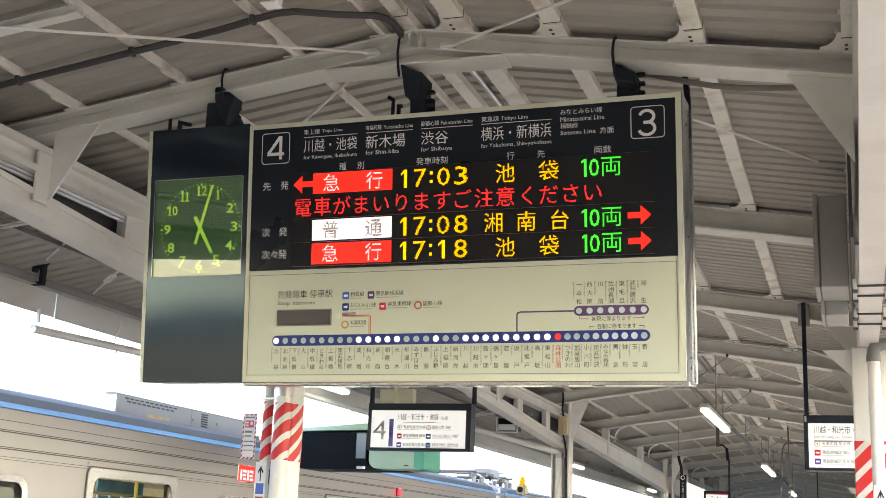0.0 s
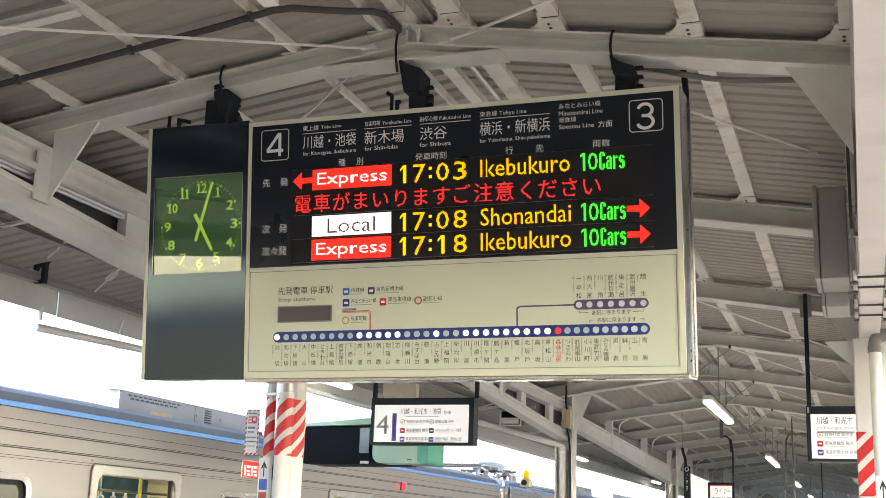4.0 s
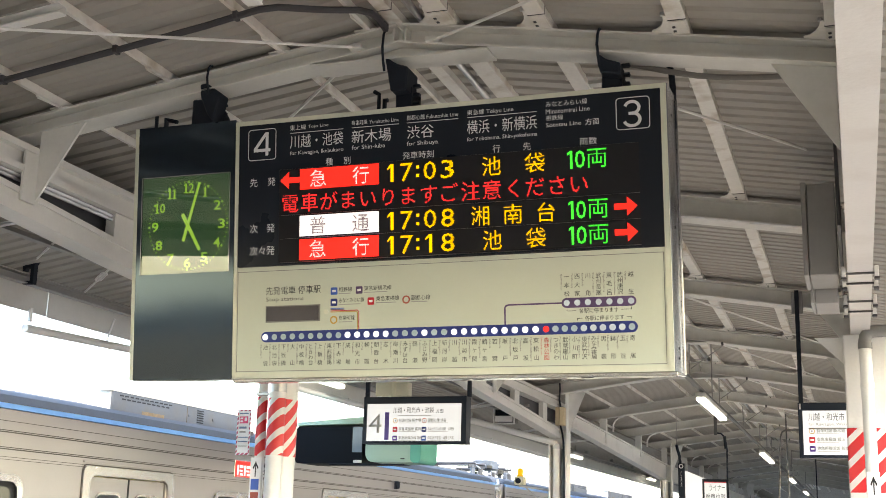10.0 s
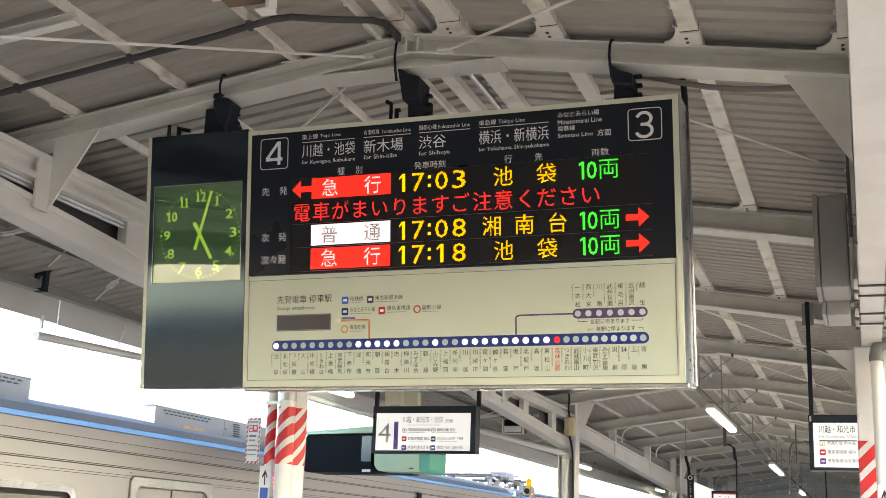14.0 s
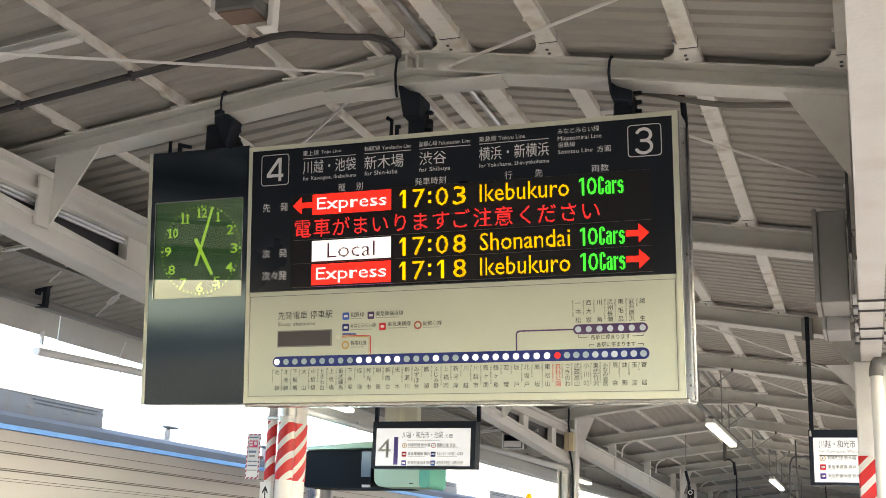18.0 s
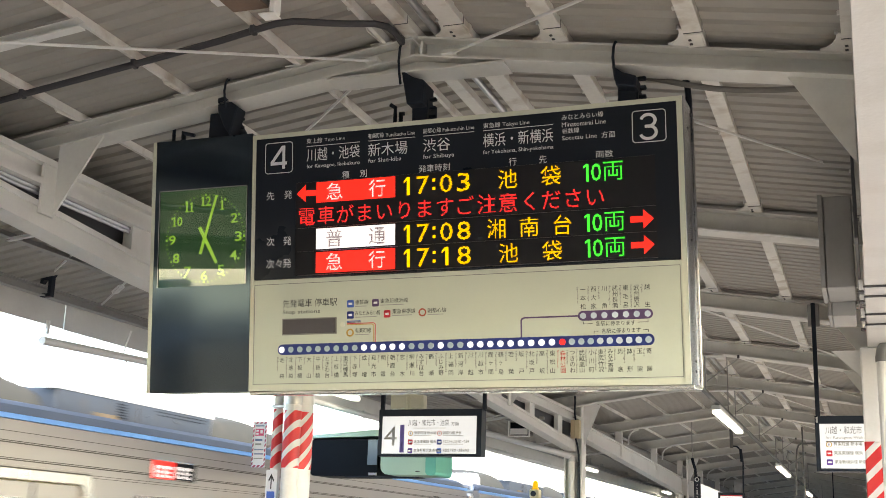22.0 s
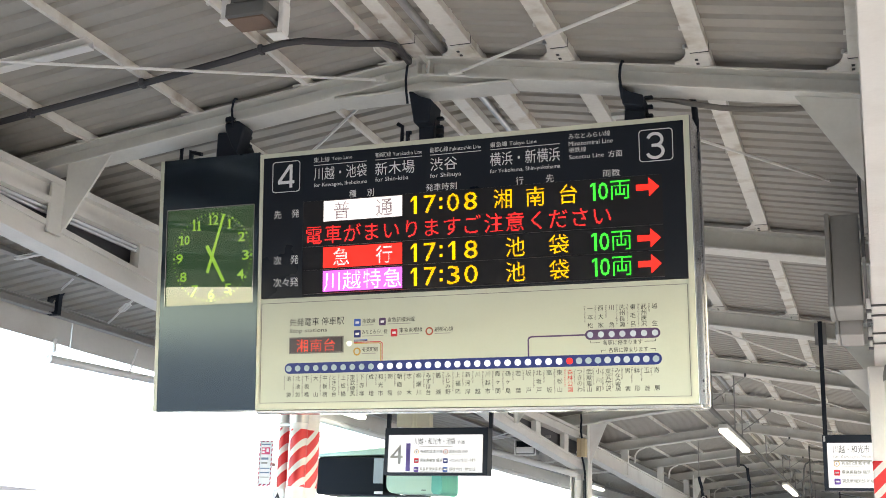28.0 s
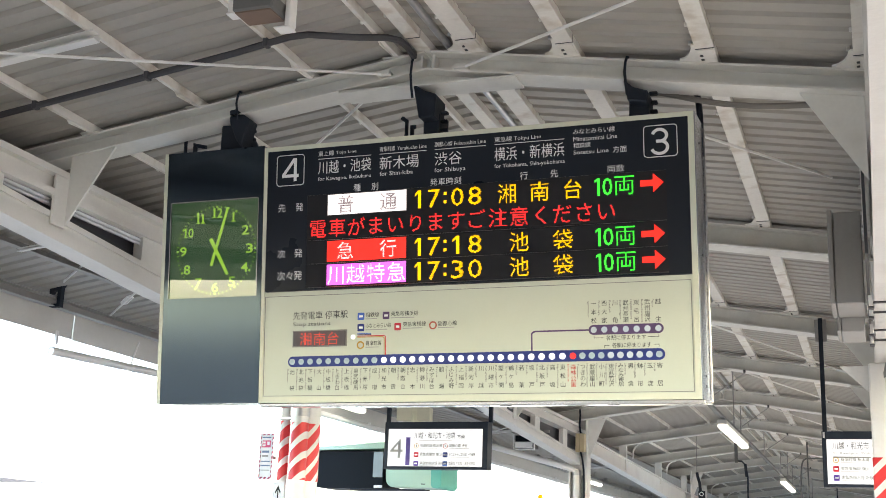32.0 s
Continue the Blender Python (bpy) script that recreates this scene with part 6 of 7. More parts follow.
# ---- train ----
def car(y_front, kind, label):
    """One car, 19.8 m of body behind its front end at y_front; the near side is at x = -3.6."""
    t = thing("train_car", label, "train car", "train cars", pose(0, y_front, 0))
    X, L = -3.6, 21.2 if kind == "A" else 19.6
    doors = [-(2.3 + 4.94 * i) for i in range(4)]
    if kind == "A":
        doors = DOORS_A
    # side shell with door and window openings
    wins = []
    side = bmesh.new()
    th = 0.06
    holes = []
    for d in doors:
        holes.append((d - 0.66, d + 0.66, -0.05, 2.10))
    FR = -0.35
    edges = [FR]
    for d in sorted(doors, reverse=True):
        edges += [d + 0.66, d - 0.66]
    edges.append(-L)
    for k in range(0, len(edges) - 1, 2):
        a, b = edges[k], edges[k + 1]
        if a - b > 1.9:
            m = (a + b) / 2
            w = min(1.0, (a - b) / 2 - 0.42)
            holes.append((m - w, m + w, 0.85, 2.02))
            wins.append((m - w, m + w))
    ys = sorted({FR, -L, *[h[0] for h in holes], *[h[1] for h in holes]})
    zs = [-0.1, -0.05, 0.85, 2.02, 2.10, 2.59]
    for i in range(len(ys) - 1):
        for j in range(len(zs) - 1):
            yc, zc = (ys[i] + ys[i + 1]) / 2, (zs[j] + zs[j + 1]) / 2
            if any(h[0] < yc < h[1] and h[2] < zc < h[3] for h in holes):
                continue
            box(X - th, X, ys[i], ys[i + 1], zs[j], zs[j + 1], bm=side)
    bmesh.ops.remove_doubles(side, verts=side.verts, dist=0.0005)
    part("side_wall", side, M_STAIN, t, "pale stainless steel side")
    bm = bmesh.new()
    for z, h in ((2.394, 0.010), (2.410, 0.007), (2.252, 0.010), (2.268, 0.007), (2.49, 0.005), (2.190, 0.004), (2.168, 0.004)):
        box(X, X + 0.003, -L + 0.05, FR - 0.05, z, z + h, bm=bm)
    part("side_groove", bm, M_GROOVE, t)
    part("blue_stripe", box(X - 0.05, X + 0.004, -L, FR, 2.597, 2.640), M_STRIPE, t, "light blue stripe under the roof edge")
    # roof: curved section
    sec = [(X, 2.642), (X - 0.03, 2.715), (X - 0.12, 2.76), (X - 0.5, 2.83), (X - 1.4, 2.87), (X - 2.3, 2.83), (X - 2.68, 2.76), (X - 2.77, 2.715), (X - 2.8, 2.642)]
    bm = bmesh.new()
    rings = []
    for y, k in ((FR, 0.35), (FR - 0.06, 0.7), (FR - 0.18, 0.93), (FR - 0.35, 1.0), (-L + 0.35, 1.0), (-L + 0.18, 0.93), (-L + 0.06, 0.7), (-L, 0.35)):
        rings.append([bm.verts.new((X - 1.4 + (x - X + 1.4) * (0.93 + 0.07 * k), y, 2.642 + (z - 2.642) * k)) for x, z in sec])
    for p, q in zip(rings, rings[1:]):
        for i in range(len(sec) - 1):
            bm.faces.new((p[i], p[i + 1], q[i + 1], q[i]))
    bm.faces.new(rings[0])
    bm.faces.new(rings[-1][::-1])
    part("roof", bm, M_TRAINROOF, t, "dark grey roof")
    part("far_wall", box(X - 2.8, X - 2.74, -L, FR, -0.1, 2.64), M_STAIN, t)
    part("floor", box(X - 2.74, X - 0.06, -L, FR, -0.1, -0.02), M_GREY, t)
    part("inner_lining", box(X - 2.70, X - 2.66, -L + 0.1, FR - 0.1, 0.0, 2.2), M_INSIDE, t, "yellowish interior lining")
    part("ceiling_lamp", box(X - 1.5, X - 1.2, -L + 0.5, FR - 0.5, 2.20, 2.23), M_CARLAMP, t, "lit ceiling lamp strip")
    part("inner_ceiling", box(X - 2.66, X - 0.1, -L + 0.1, FR - 0.1, 2.24, 2.26), M_INSIDE, t)
    if kind in "ZA":
        for x in (X - 0.55, X - 1.9):
            part("hand_rail", tube([(x, -L + 0.4, 1.98), (x, FR - 0.4, 1.98)], 0.016, 8), M_STEEL, t)
        for k in range(10):
            yy = doors[2 if len(doors) > 2 else 0] - 0.9 + 0.22 * k
            part("strap_ring", tube([(X - 0.55, yy + 0.07 * math.cos(a * math.pi / 6), 1.86 + 0.07 * math.sin(a * math.pi / 6)) for a in range(13)], 0.009, 6), M_WHITEINK, t, "white hand strap ring")
            part("strap", box(X - 0.556, X - 0.544, yy - 0.012, yy + 0.012, 1.93, 1.975), M_WHITEINK, t)
        for d in doors:
            part("hanging_poster", box(X - 1.02, X - 1.0, d + 0.85, d + 1.75, 1.90, 2.15), M_POSTER, t, "blue printed hanging poster")
            part("door_panel", box(X - 2.60, X - 2.45, d + 2.6, d + 3.6, 1.75, 2.22, 0.01), M_BEIGE, t, "tan panel over the far door")
            for s in (-0.75, 0.75):
                part("grab_pole", tube([(X - 0.45, d + s, 0.0), (X - 0.45, d + s, 2.2)], 0.020, 8), M_POLE, t)
    for yy in (FR, -L + 0.08):
        part("end_wall", box(X - 2.74, X - 0.02, yy - 0.08, yy, -0.1, 2.64), M_STAIN, t)
    # windows
    for a, b in wins:
        w = new("window")
        w.parent = t
        bm = bmesh.new()
        o, i_ = rounded(a - 0.03, b + 0.03, 0.82, 2.05, 0.14), rounded(a + 0.03, b - 0.03, 0.88, 1.99, 0.10)
        for rr in range(len(o)):
            q = [(X + 0.012, *o[rr - 1]), (X + 0.012, *o[rr]), (X + 0.006, *i_[rr]), (X + 0.006, *i_[rr - 1])]
            bm.faces.new([bm.verts.new(p) for p in q])
        part("window_frame", bm, M_PORTAL, w, "bright metal window frame")
        bm = bmesh.new()
        o, i_ = i_, rounded(a + 0.075, b - 0.075, 0.925, 1.945, 0.07)
        for rr in range(len(o)):
            for x0, x1, p, q in ((X + 0.006, X - 0.022, o, o), (X - 0.022, X - 0.024, o, i_)):
                bm.faces.new([bm.verts.new(v) for v in ((x0, *p[rr - 1]), (x0, *p[rr]), (x1, *q[rr]), (x1, *q[rr - 1]))])
        part("gasket", bm, M_RUBBER, w, "black rubber window seal")
        part("pane", box(X - 0.04, X - 0.03, a, b, 0.86, 2.005), M_TGLASS, w, "dark glass pane")
    # door portals and leaves
    leaves = []
    for d in doors:
        bm = bmesh.new()
        o, i_ = rounded(d - 0.79, d + 0.79, -0.3, 2.185, 0.06), rounded(d - 0.69, d + 0.69, -0.25, 2.105, 0.10)
        for rr in range(len(o)):
            for p, q in (((X + 0.001, *o[rr - 1]), (X + 0.001, *o[rr])), ((X - 0.055, *i_[rr]), (X - 0.055, *i_[rr - 1]))):
                mid = [(X + 0.022, *(o if p[0] > X else i_)[rr - (0 if p[0] > X else 1)]), (X + 0.022, *(o if p[0] > X else i_)[rr - (1 if p[0] > X else 0)])]
                bm.faces.new([bm.verts.new(v) for v in (p, q, *mid)])
            bm.faces.new([bm.verts.new(v) for v in ((X + 0.022, *o[rr - 1]), (X + 0.022, *o[rr]), (X + 0.022, *i_[rr]), (X + 0.022, *i_[rr - 1]))])
        part("door_portal", bm, M_PORTAL, t, "bright metal door surround")
        # dark ring: the portal seam, with its shadow line drawn in colour
        bm = bmesh.new()
        for o, w in ((rounded(d - 0.805, d + 0.805, -0.3, 2.20, 0.07), 0.012),):
            i_ = rounded(d - 0.805 + w, d + 0.805 - w, -0.28, 2.20 - w, 0.06)
            for rr in range(len(o)):
                bm.faces.new([bm.verts.new(v) for v in ((X + 0.0035, *o[rr - 1]), (X + 0.0035, *o[rr]), (X + 0.0035, *i_[rr]), (X + 0.0035, *i_[rr - 1]))])
        part("portal_outline", bm, M_GROOVE, t, "dark seam and shadow line round the door surround")
        part("rain_rail", box(X, X + 0.02, d - 0.80, d + 0.80, 2.218, 2.227), M_STAIN, t)
        for s in (-1, 1):
            lf = new("door_leaf")
            lf.parent = t
            bm = box(X - 0.050, X - 0.012, -0.325, 0.325, -0.05, 2.09, 0.004)
            part("panel", bm, M_STAIN, lf)
            part("edge_rubber", box(X - 0.045, X - 0.009, *sorted((-s * 0.3255, -s * 0.313)), -0.05, 2.09), M_RUBBER, lf)
            bm = bmesh.new()
            pts = rounded(-0.21, 0.21, 0.85, 1.93, 0.09)
            va = [bm.verts.new((X - 0.0105, y, z)) for y, z in pts]
            bm.faces.new(va)
            part("pane", bm, M_TGLASS, lf)
            bm = bmesh.new()
            o = rounded(-0.235, 0.235, 0.825, 1.955, 0.11)
            for rr in range(len(o)):
                q = [(X - 0.008, *o[rr - 1]), (X - 0.008, *o[rr]), (X - 0.009, *pts[rr]), (X - 0.009, *pts[rr - 1])]
                bm.faces.new([bm.verts.new(p) for p in q])
            part("pane_rim", bm, M_PORTAL, lf)
            lf.matrix_basis = pose(0, d + s * 0.327, 0)
            leaves.append((lf, d, s))
    return t, leaves


def cooler(t, y0, y1, xo=-3.75, top=2.972, flip=True, paint=None):
    """Roof cooler box with slots, side ribs and a thin pale top cover."""
    u = new("roof_cooler")
    u.parent = t
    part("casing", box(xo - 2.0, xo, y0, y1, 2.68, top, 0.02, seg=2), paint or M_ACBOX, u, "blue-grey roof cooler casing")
    bm = bmesh.new()
    for r in range(2):
        for i in range(11 - r):
            ya = y0 + 0.14 + i * 0.092 + 0.04 * r
            if flip:
                ya = y0 + y1 - ya - 0.06
            box(xo, xo + 0.004, ya, ya + 0.06, top - 0.060 - 0.032 * r, top - 0.047 - 0.032 * r, bm=bm)
    part("vent_grid", bm, M_BLACK, u)
    ys = y0 + y1 - (y0 + 1.448) if flip else y0 + 1.44
    yg = y0 + y1 - (y0 + 1.80) if flip else y0 + 1.66
    part("seam", box(xo, xo + 0.004, ys, ys + 0.008, 2.76, top - 0.03), M_GROOVE, u)
    # without its own paint the end is whitened to look sunlit
    part("end_panel", box(xo - 1.98, xo - 0.01, y0 - 0.008, y0 - 0.001, 2.70, top - 0.01), paint or M_ACEND, u, "flat end panel")
    bm = bmesh.new()
    for i in range(6):
        box(xo, xo + 0.005, yg, yg + 0.14, top - 0.19 + i * 0.026, top - 0.178 + i * 0.026, bm=bm)
    part("grille", bm, M_BLACK, u)
    for dy in (1.47, 2.0):
        part("latch", box(xo, xo + 0.012, y0 + dy, y0 + dy + 0.03, 2.83, 2.86, 0.003), M_ACBOX, u)
    part("skirt", box(xo, xo + 0.03, y0 + 0.02, y1 - 0.02, 2.72, 2.755, 0.004), M_TRAINROOF, u)
    part("cover", box(xo - 0.13, xo + 0.006, y0 - 0.05, y1 + 0.010, top - 0.021, top + 0.022, 0.004), M_ACEND, u, "pale top cover")
    part("rust_patch", box(xo, xo + 0.0025, y0 + 0.55, y0 + 0.98, 2.765, 2.80), M_RUST, u, "tan rust stain")


def boxy_cover(t, y0, y1, x=-3.80, k=1.0, paint=None):
    """Low boxy roof cover with chamfered ends and a seam."""
    z = 2.70
    o = [(y0, z), (y0 + 0.04, z + 0.2 * k), (y0 + 0.14, z + 0.27 * k), (y1 - 0.14, z + 0.27 * k), (y1 - 0.04, z + 0.2 * k), (y1, z)]
    bm = bmesh.new()
    a = [bm.verts.new((x, p, q)) for p, q in o]
    b = [bm.verts.new((x - 1.9, p, q)) for p, q in o]
    bm.faces.new(a)
    bm.faces.new(b[::-1])
    for i in range(6):
        bm.faces.new((a[i - 1], a[i], b[i], b[i - 1]))
    bmesh.ops.recalc_face_normals(bm, faces=bm.faces)
    u = part("roof_box", bm, paint or M_ACEND, t, "pale boxy roof cover")
    part("seam", box(x, x + 0.005, (y0 + y1) / 2 - 0.01, (y0 + y1) / 2 + 0.01, z + 0.02, z + 0.25), M_GROOVE, u)


def antenna(t, y):
    u = part("roof_antenna", box(-4.15, -3.95, y - 0.18, y + 0.18, 2.76, 2.80, 0.01), M_ACBOX, t)
    part("mast", box(-4.08, -4.02, y - 0.06, y + 0.06, 2.80, 2.95, 0.02), M_ACBOX, u)
    part("cap", box(-4.10, -4.00, y - 0.08, y + 0.18, 2.95, 2.98, 0.012), M_ACBOX, u)


def dome(t, y0, y1, h=0.38):
    bm = bmesh.new()
    n, m = 26, 18
    rows = []
    for i in range(n + 1):
        u = i / n
        y = y0 + (y1 - y0) * u
        hh = 2.74 + h * max(0.0, math.sin(math.pi * u)) ** 0.3
        rows.append([bm.verts.new((-3.78 - 1.9 * j / m, y, 2.70 + (hh - 2.70) * max(0.0, math.sin(math.pi * j / m)) ** 0.2)) for j in range(m + 1)])
    for i in range(n):
        for j in range(m):
            bm.faces.new((rows[i][j], rows[i][j + 1], rows[i + 1][j + 1], rows[i + 1][j]))
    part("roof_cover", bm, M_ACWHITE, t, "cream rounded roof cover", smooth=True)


def pantograph(t, y, k=1.0):
    u = new("pantograph")
    u.parent = t
    for dy in (-1.3 * k, 0.0, 1.3 * k):
        for x in (-4.5, -5.5):
            part("insulator", sweep(circle(0.055, 8), (x, y + dy, 2.84), (x, y + dy, 3.02), up=(0, 1, 0)), M_ACBOX, u)
    for x in (-4.5, -5.5):
        part("base_rail", box(x - 0.03, x + 0.03, y - 1.45 * k, y + 1.45 * k, 3.02, 3.07), M_PANTO, u)
        part("arm", tube([(x, y - 1.2 * k, 3.09), (x, y + 1.0 * k, 3.20)], 0.025, 6), M_PANTO, u)
    for dy in (-1.4 * k, -0.7 * k, 0.9 * k, 1.4 * k):
        part("cross_tube", tube([(-4.4, y + dy, 3.10), (-5.6, y + dy, 3.10)], 0.03, 6), M_PANTO, u)
    part("gear_box", box(-4.75, -4.35, y - 0.5, y + 0.1, 3.02, 3.22, 0.02), M_ACBOX, u)
    for i, dy in enumerate((-1.1, -0.4, 0.35, 0.8, 1.15)):
        part("spring_tube", tube([(-4.62 - 0.1 * (i % 2), y + dy * k - 0.12, 3.07), (-4.7, y + dy * k + 0.15, 3.16 + 0.05 * (i % 3))], 0.022, 6), M_PANTO, u)
        part("clevis", box(-4.42, -4.34, y + dy * k - 0.05, y + dy * k + 0.05, 2.86, 3.0, 0.01), M_ACBOX if i % 2 else M_PANTO, u)
    rnd = random.Random(7)
    for i in range(16):
        ya = y + rnd.uniform(-1.35, 1.35) * k
        x = rnd.uniform(-4.75, -4.25)
        z = rnd.uniform(2.86, 3.1)
        m = (M_PANTO, M_ACWHITE, M_GALV, M_PANTO)[i % 4]
        if i % 2:
            part("fitting", box(x - 0.05, x + 0.05, ya - 0.07, ya + 0.07, z, z + rnd.uniform(0.05, 0.13), 0.015), m, u)
        else:
            part("link", tube([(x, ya, z), (x - 0.1, ya + rnd.uniform(0.15, 0.5), z + rnd.uniform(-0.02, 0.12))], 0.022, 6), m, u)
    part("loop_cable", tube([(-4.45, y - 1.2 * k, 3.05), (-4.35, y - 1.0 * k, 2.95), (-4.32, y - 0.6 * k, 2.90), (-4.4, y - 0.3 * k, 3.0)], 0.018, 6), M_GALV, u)


def folded_gear(t, y):
    """Folded current collector: pale casing on a slab, springs and dark fittings under it, a thin raised rod."""
    u = new("pantograph")
    u.parent = t
    x = -4.2
    part("base_slab", box(x - 1.0, x, y - 0.62, y + 0.03, 2.948, 2.984, 0.006), M_ACBOX, u, "grey base slab")
    part("casing", box(x - 0.9, x - 0.01, y - 0.55, y - 0.09, 2.986, 3.075, 0.015, seg=2), M_PALEGEAR, u, "pale blue-grey casing")
    part("body", box(x - 0.9, x - 0.03, y - 1.60, y - 0.62, 2.965, 3.045, 0.03, seg=2), M_PALEGEAR, u, "pale blue-grey arm housing")
    part("knob", box(x - 0.16, x - 0.02, y - 0.85, y - 0.68, 3.045, 3.125, 0.02), M_ACBOX, u)
    part("raised_rod", tube([(x - 0.1, y - 0.93, 3.04), (x - 0.1, y - 0.40, 3.36)], 0.009, 6), M_PANTO, u)
    part("skid", tube([(x + 0.01, y - 1.05, 2.855), (x + 0.02, y - 0.55, 2.85), (x, y - 0.36, 2.865)], 0.016, 8), M_PANTO, u)
    for i, dy in enumerate((-1.45, -1.22, -1.0, -0.78, -0.60)):
        part("insulator", sweep(circle(0.045, 12), (x - 0.12, y + dy, 2.81), (x - 0.12, y + dy, 2.97), up=(0, 1, 0)), (M_PANTO, M_PALEGEAR)[i % 2], u)
        for z in (2.855, 2.895, 2.935):
            part("insulator_rib", sweep(circle(0.062, 12), (x - 0.12, y + dy, z), (x - 0.12, y + dy, z + 0.016), up=(0, 1, 0)), (M_PANTO, M_PALEGEAR)[i % 2], u)
        part("link", tube([(x, y + dy, 2.90), (x + 0.01, y + dy + 0.20, 2.94)], 0.014, 6), (M_PALEGEAR, M_PANTO)[i % 2], u)
    part("spring", tube([(x + 0.01, y - 1.5, 2.945), (x + 0.02, y - 0.75, 2.925)], 0.026, 10), M_PALEGEAR, u, "blue-grey spring tube")


def line_insulator(t, y):
    """Two short posts under a bar, with a third post on top."""
    u = new("line_insulator")
    u.parent = t
    x = -4.2
    for dy in (-0.165, 0.165):
        part("post", sweep(circle(0.028, 12), (x, y + dy, 2.80), (x, y + dy, 2.895), up=(0, 1, 0)), M_PANTO, u)
        part("shed", sweep(circle(0.042, 12), (x, y + dy, 2.855), (x, y + dy, 2.870), up=(0, 1, 0)), M_PALEGEAR, u)
    part("bar", box(x - 0.03, x + 0.03, y - 0.20, y + 0.20, 2.896, 2.925, 0.01), M_PANTO, u)
    part("top_post", sweep(circle(0.018, 10), (x, y, 2.926), (x, y, 3.03), up=(0, 1, 0)), M_PANTO, u)
    for z in (2.965, 3.005):
        part("shed", sweep(circle(0.036, 12), (x, y, z), (x, y, z + 0.018), up=(0, 1, 0)), M_PALEGEAR, u)


def gangway(t, y):
    part("bellows", box(-6.0, -3.92, y - 0.76, y, 0.0, 2.52, 0.06, seg=2), M_BELLOWS, t, "dark blue gangway bellows")
    part("end_frame", box(-3.93, -3.70, y - 0.20, y - 0.01, 0.0, 2.58, 0.04, seg=2), M_PORTAL, t, "pale end frame")
    part("end_cable", tube([(-3.78, y + 0.05, 2.72), (-3.72, y - 0.12, 2.62), (-3.72, y - 0.5, 2.60), (-3.78, y - 0.85, 2.72)], 0.03, 8), M_GALV, t)


def side_display(t, y):
    """Lit train-type display behind glass: a red band over white characters, then two white place marks."""
    u = new("side_display")
    u.parent = t
    part("frame", box(-3.6, -3.585, y - 0.42, y + 0.42, 2.222, 2.418, 0.004), M_PORTAL, u, "metal display frame")

    def field(name, material, ya, yb, za, zb, x):
        bm = bmesh.new()
        bm.faces.new([bm.verts.new(v) for v in ((x, ya, za), (x, yb, za), (x, yb, zb), (x, ya, zb))])
        part(name, bm, material, u)

    field("glass", M_SCREENBLACK, y - 0.01, y + 0.40, 2.235, 2.405, -3.584)
    field("type_field", L_RED, y - 0.41, y - 0.01, 2.230, 2.410, -3.583)
    # characters as plain bars
    for name, ya, yb, z0 in (("type_mark", -0.37, -0.225, 2.245), ("type_mark", -0.20, -0.055, 2.245), ("place_mark", 0.03, 0.155, 2.250), ("place_mark", 0.19, 0.315, 2.250)):
        w = yb - ya
        for a, b, za, zb in ((0.0, 0.26, 0.0, 0.118), (0.38, 1.0, 0.088, 0.118), (0.38, 0.92, 0.044, 0.066), (0.50, 1.0, 0.0, 0.026)):
            field(name, L_WHITE, y + ya + a * w, y + ya + b * w, z0 + za, z0 + zb, -3.581)


def vent(t, y):
    bm = bmesh.new()
    for i in range(5):
        box(-3.6, -3.597, y - 0.16, y + 0.16, 2.22 + 0.047 * i, 2.245 + 0.047 * i, bm=bm)
    part("side_vent", bm, M_GROOVE, t)


LBL = "stainless steel commuter train car with a light blue roof stripe"
Y0 = 16.3
YA = 17.9
DOORS_A = [y - YA for y in (15.4, 10.1, 4.73, -0.6)]
CARS = []
TRAIN_LEAVES = []
for n, kind in enumerate("ZABCDE"):
    yf = YA + 20.0 - 20.0 * n if n < 2 else Y0 + 20.0 - 20.0 * n
    t, leaves = car(yf, kind, LBL)
    CARS.append((t, yf))
    TRAIN_LEAVES.append(leaves)
    if n < 5:
        gangway(t, -21.2 if n == 1 else -19.6)
cz, ca, cb, cc, cd, ce = [c[0] for c in CARS]
# equipment, in metres behind each car's front
pantograph(cz, -17.7)
cooler(cz, -8.0, -4.0)
cooler(cz, -14.4, -11.0)
cooler(ca, -13.38, -10.65, flip=False)
cooler(ca, -8.5, -5.8)
cooler(ca, -18.4, -15.4)
boxy_cover(ca, -20.6, -18.45)
side_display(ca, -10.65)
part("door_lamp", box(-3.6, -3.588, -5.9, -5.8, 2.295, 2.415, 0.004), M_BLACK, ca)
# two-faced lens: red while the doors stand open, dark once they are shut
DOORLENS = part("door_lamp_lens", box(0.001, 0.055, -0.036, 0.036, -0.058, 0.058, 0.015), L_DOOR, ca, "red glowing lens")
part("dark_face", box(-0.055, -0.001, -0.036, 0.036, -0.058, 0.058, 0.015), M_BLACK, DOORLENS)
part("door_lamp", box(-3.6, -3.586, -14.88, -14.78, 2.26, 2.395, 0.004), M_BLACK, cb, "dark unlit door lamp")
antenna(cb, -0.75)
antenna(cb, -3.05)
for y0, y1 in ((-7.3, -4.65), (-12.05, -9.4), (-17.2, -14.5)):
    cooler(cb, y0, y1, paint=M_ACBLUE)
for y0, y1 in ((-9.35, -7.29), (-14.45, -12.05), (-18.95, -17.2)):
    dome(cb, y0, y1)
boxy_cover(cb, -19.55, -19.0)
side_display(cb, -10.7)
boxy_cover(cc, -1.28, -0.12, -4.2, 0.95, M_PALEGEAR)
folded_gear(cc, -3.0)
line_insulator(cc, -2.69)
vent(cc, -1.95)
pantograph(cc, -18.95, 0.45)
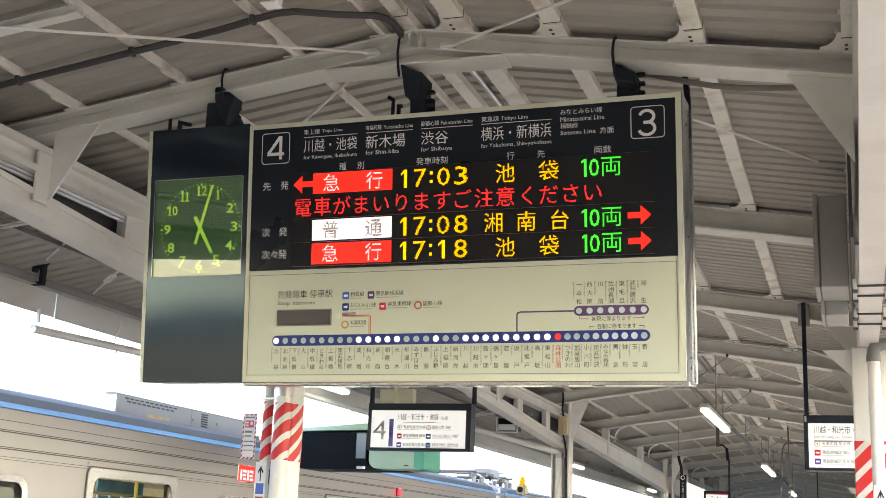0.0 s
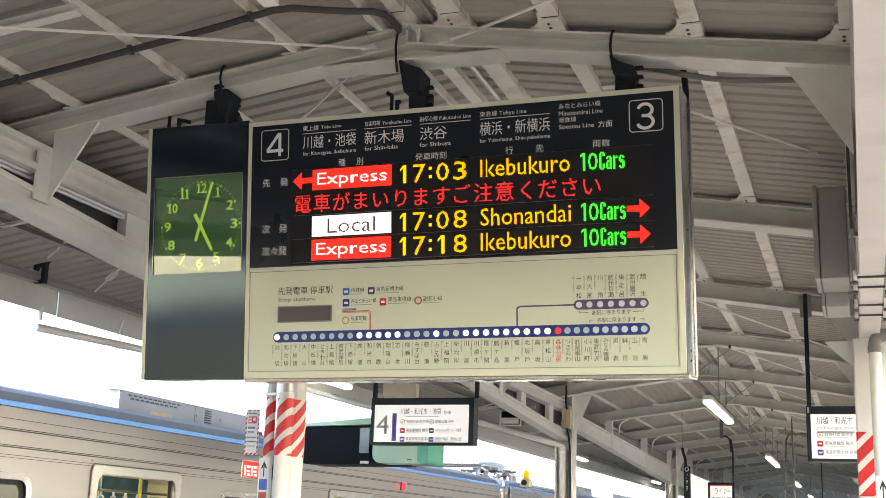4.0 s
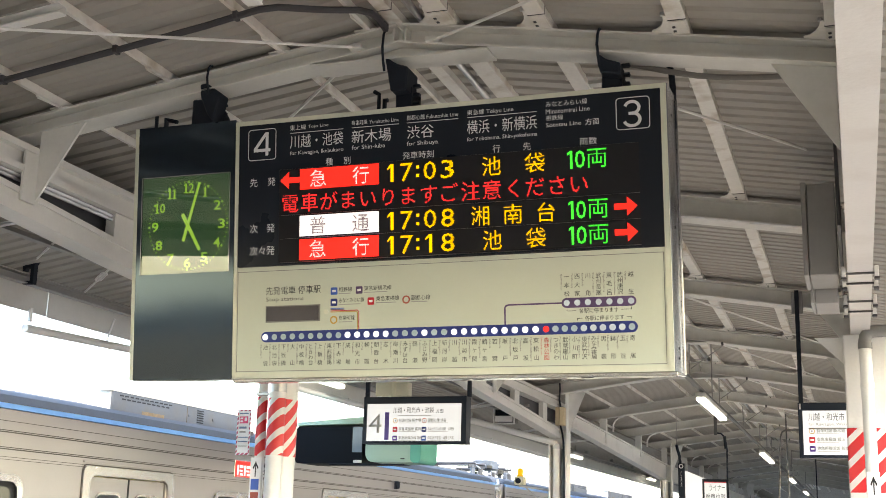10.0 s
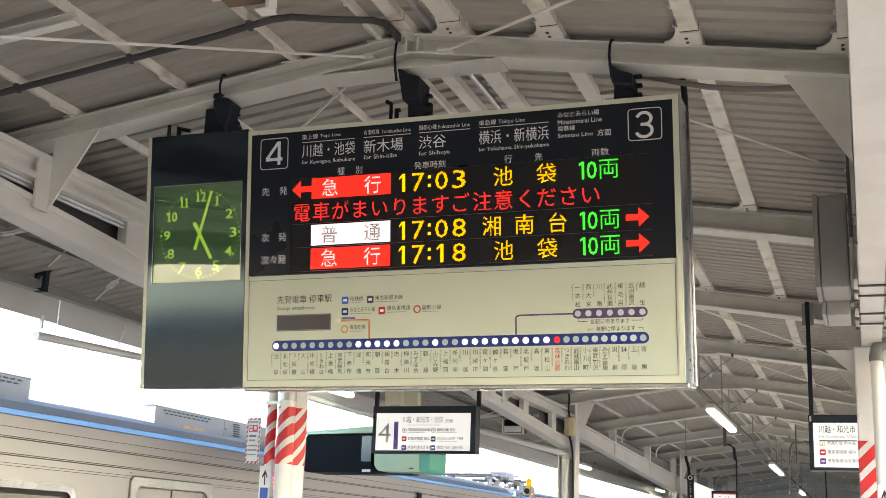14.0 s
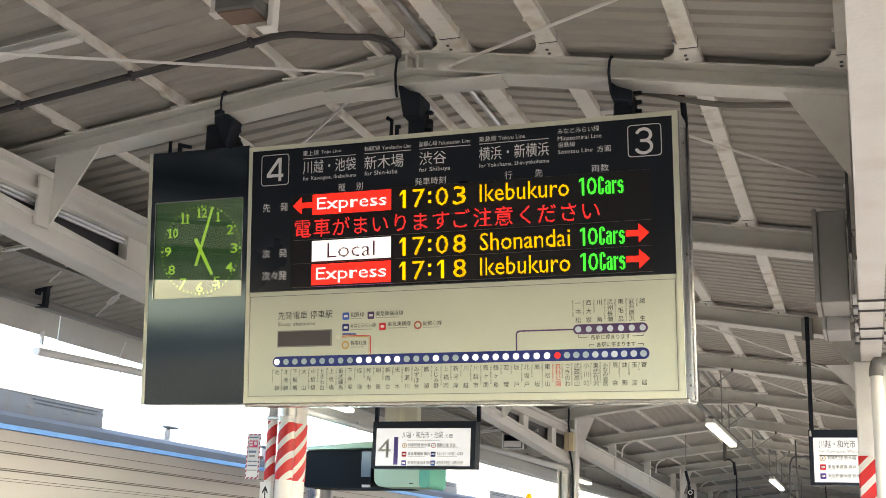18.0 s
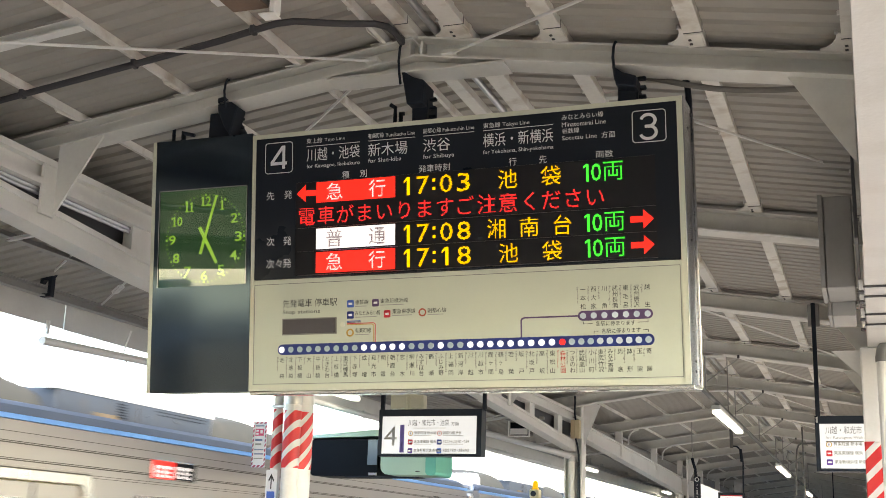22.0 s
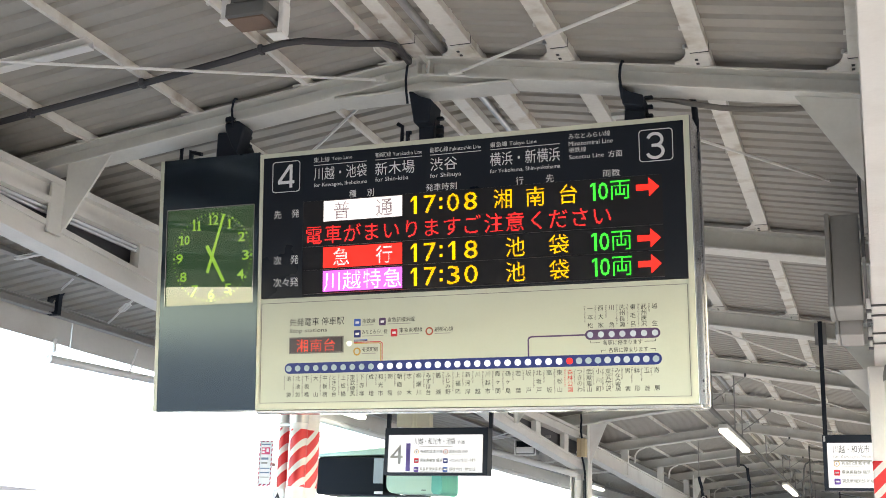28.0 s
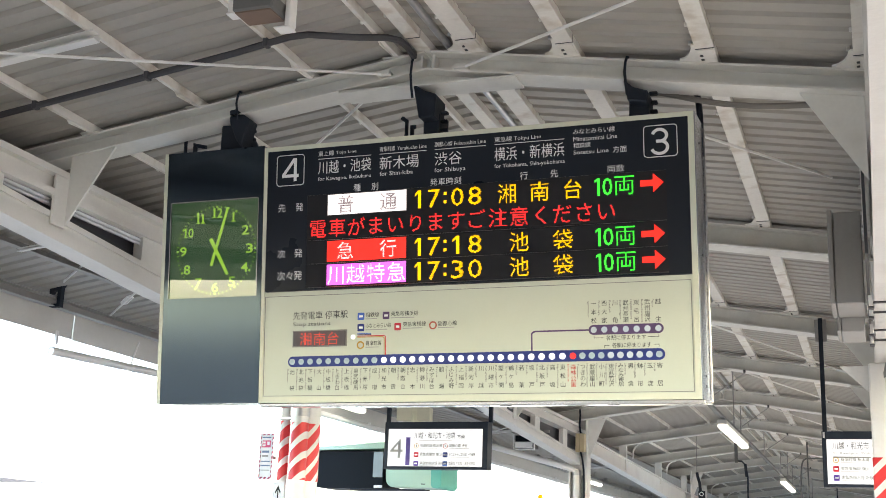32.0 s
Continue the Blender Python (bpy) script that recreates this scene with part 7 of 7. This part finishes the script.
for y0, y1 in ((-7.1, -4.4), (-11.8, -9.05), (-17.0, -14.4)):
    cooler(cc, y0, y1, paint=M_ACBLUE)
for y0, y1 in ((-9.03, -7.1), (-14.35, -11.8), (-18.3, -17.0)):
    dome(cc, y0, y1)
side_display(cc, -10.0)
vent(cc, -16.2)
pantograph(cd, -1.2, 0.55)
vent(cd, -1.7)
for y0, y1 in ((-7.15, -4.45), (-11.65, -9.2), (-16.85, -14.25)):
    cooler(cd, y0, y1, paint=M_ACBLUE)
side_display(cd, -10.05)
for y0, y1 in ((-6.6, -3.6), (-12.0, -9.2), (-17.0, -14.3)):
    cooler(ce, y0, y1, paint=M_ACBLUE)
side_display(ce, -10.2)
vent(ce, -1.7)

# ---- sky-side backdrop ----
t = thing("far_building", "pale far building row beyond the tracks", "building")
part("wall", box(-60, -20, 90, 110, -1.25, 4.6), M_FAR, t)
t = thing("far_canopy", "pale roof edge of a far platform", "roof")
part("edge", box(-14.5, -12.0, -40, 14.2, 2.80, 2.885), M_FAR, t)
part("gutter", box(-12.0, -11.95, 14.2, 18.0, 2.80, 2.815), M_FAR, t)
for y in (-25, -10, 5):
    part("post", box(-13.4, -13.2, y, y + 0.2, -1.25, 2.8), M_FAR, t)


# ---- what moves ----
TURN = 120.0


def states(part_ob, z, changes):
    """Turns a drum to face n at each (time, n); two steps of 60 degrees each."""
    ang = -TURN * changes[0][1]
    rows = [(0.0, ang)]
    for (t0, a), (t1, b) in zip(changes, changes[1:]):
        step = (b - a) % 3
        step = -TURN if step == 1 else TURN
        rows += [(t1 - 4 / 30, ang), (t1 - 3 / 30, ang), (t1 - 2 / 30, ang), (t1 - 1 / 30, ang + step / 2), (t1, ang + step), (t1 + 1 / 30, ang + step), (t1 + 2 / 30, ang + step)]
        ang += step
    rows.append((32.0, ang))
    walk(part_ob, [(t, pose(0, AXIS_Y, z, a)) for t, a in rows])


TRAIN_S = [(0, 0), (12.0, 0), (12.3, 0), (12.6, 0.005), (13, 0.05), (13.5, 0.26), (14, 0.62), (14.5, 1.25), (15, 2.1), (15.5, 3.2), (16, 4.6), (16.5, 6.2), (17, 8.0), (17.5, 10.2), (18, 12.6), (18.5, 15.15),
           (19, 17.9), (19.5, 20.85), (20, 24.0), (20.5, 27.4), (21, 31.0), (21.5, 34.8), (22, 38.9), (22.5, 43.2), (23, 47.8), (23.5, 52.65), (24, 57.75), (24.5, 63.05), (25, 68.5), (25.5, 74.2),
           (26, 80.1), (27, 92.3), (28, 105.0), (29, 118.4), (30, 132.4), (31, 147.0), (32, 162.0)]


def motions():
    for t, yf in CARS:
        walk(t, [(s, pose(0, yf + d, 0)) for s, d in TRAIN_S])
    shut = [(0.0, 1.0), (3.8, 1.0), (4.0, 1.0), (4.2, 0.99), (4.6, 0.82), (5.0, 0.52), (5.5, 0.22), (6.0, 0.10), (6.2, 0.04), (6.4, 0.0), (6.5, 0.0), (6.6, 0.0), (32.0, 0.0)]
    for lf, d, s in TRAIN_LEAVES[1] + TRAIN_LEAVES[0]:
        walk(lf, [(t, pose(0, d + s * (0.327 + 0.64 * o), 0)) for t, o in shut])
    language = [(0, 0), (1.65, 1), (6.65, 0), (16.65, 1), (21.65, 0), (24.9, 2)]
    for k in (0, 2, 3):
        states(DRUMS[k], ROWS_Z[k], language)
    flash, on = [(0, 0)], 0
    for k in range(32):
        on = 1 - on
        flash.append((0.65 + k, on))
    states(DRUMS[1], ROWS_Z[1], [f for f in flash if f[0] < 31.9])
    late = [(0.0, 0), (27.6, 0), (27.6 + 1 / 30, 0), (27.7, 0), (27.7 + 1 / 30, 60), (27.7 + 2 / 30, 120), (27.8, 180), (27.8 + 1 / 30, 180), (27.9, 180), (32.0, 180)]
    half = [(0.0, 0), (24.7, 0), (24.7 + 1 / 30, 0), (24.8, 0), (24.8 + 1 / 30, 60), (24.8 + 2 / 30, 120), (24.9, 180), (24.9 + 1 / 30, 180), (25.0, 180), (32.0, 180)]
    for ob, x, z in FLIPS + [(YDOT, 0.563, 0.350)]:
        walk(ob, [(t, pose(x, 0.0025, z, 0, 0, a)) for t, a in late])
    lens = [(0.0, 0), (6.4, 0), (6.4 + 1 / 30, 0), (6.5, 60), (6.5 + 1 / 30, 120), (6.5 + 2 / 30, 180), (6.6, 180), (6.7, 180), (32.0, 180)]
    walk(DOORLENS, [(t, pose(-3.588, -5.85, 2.355, 0, 0, a)) for t, a in lens])
    walk(LEAF, [(t, pose(0.3635, -0.0005, 0.3475, a)) for t, a in half])


motions()
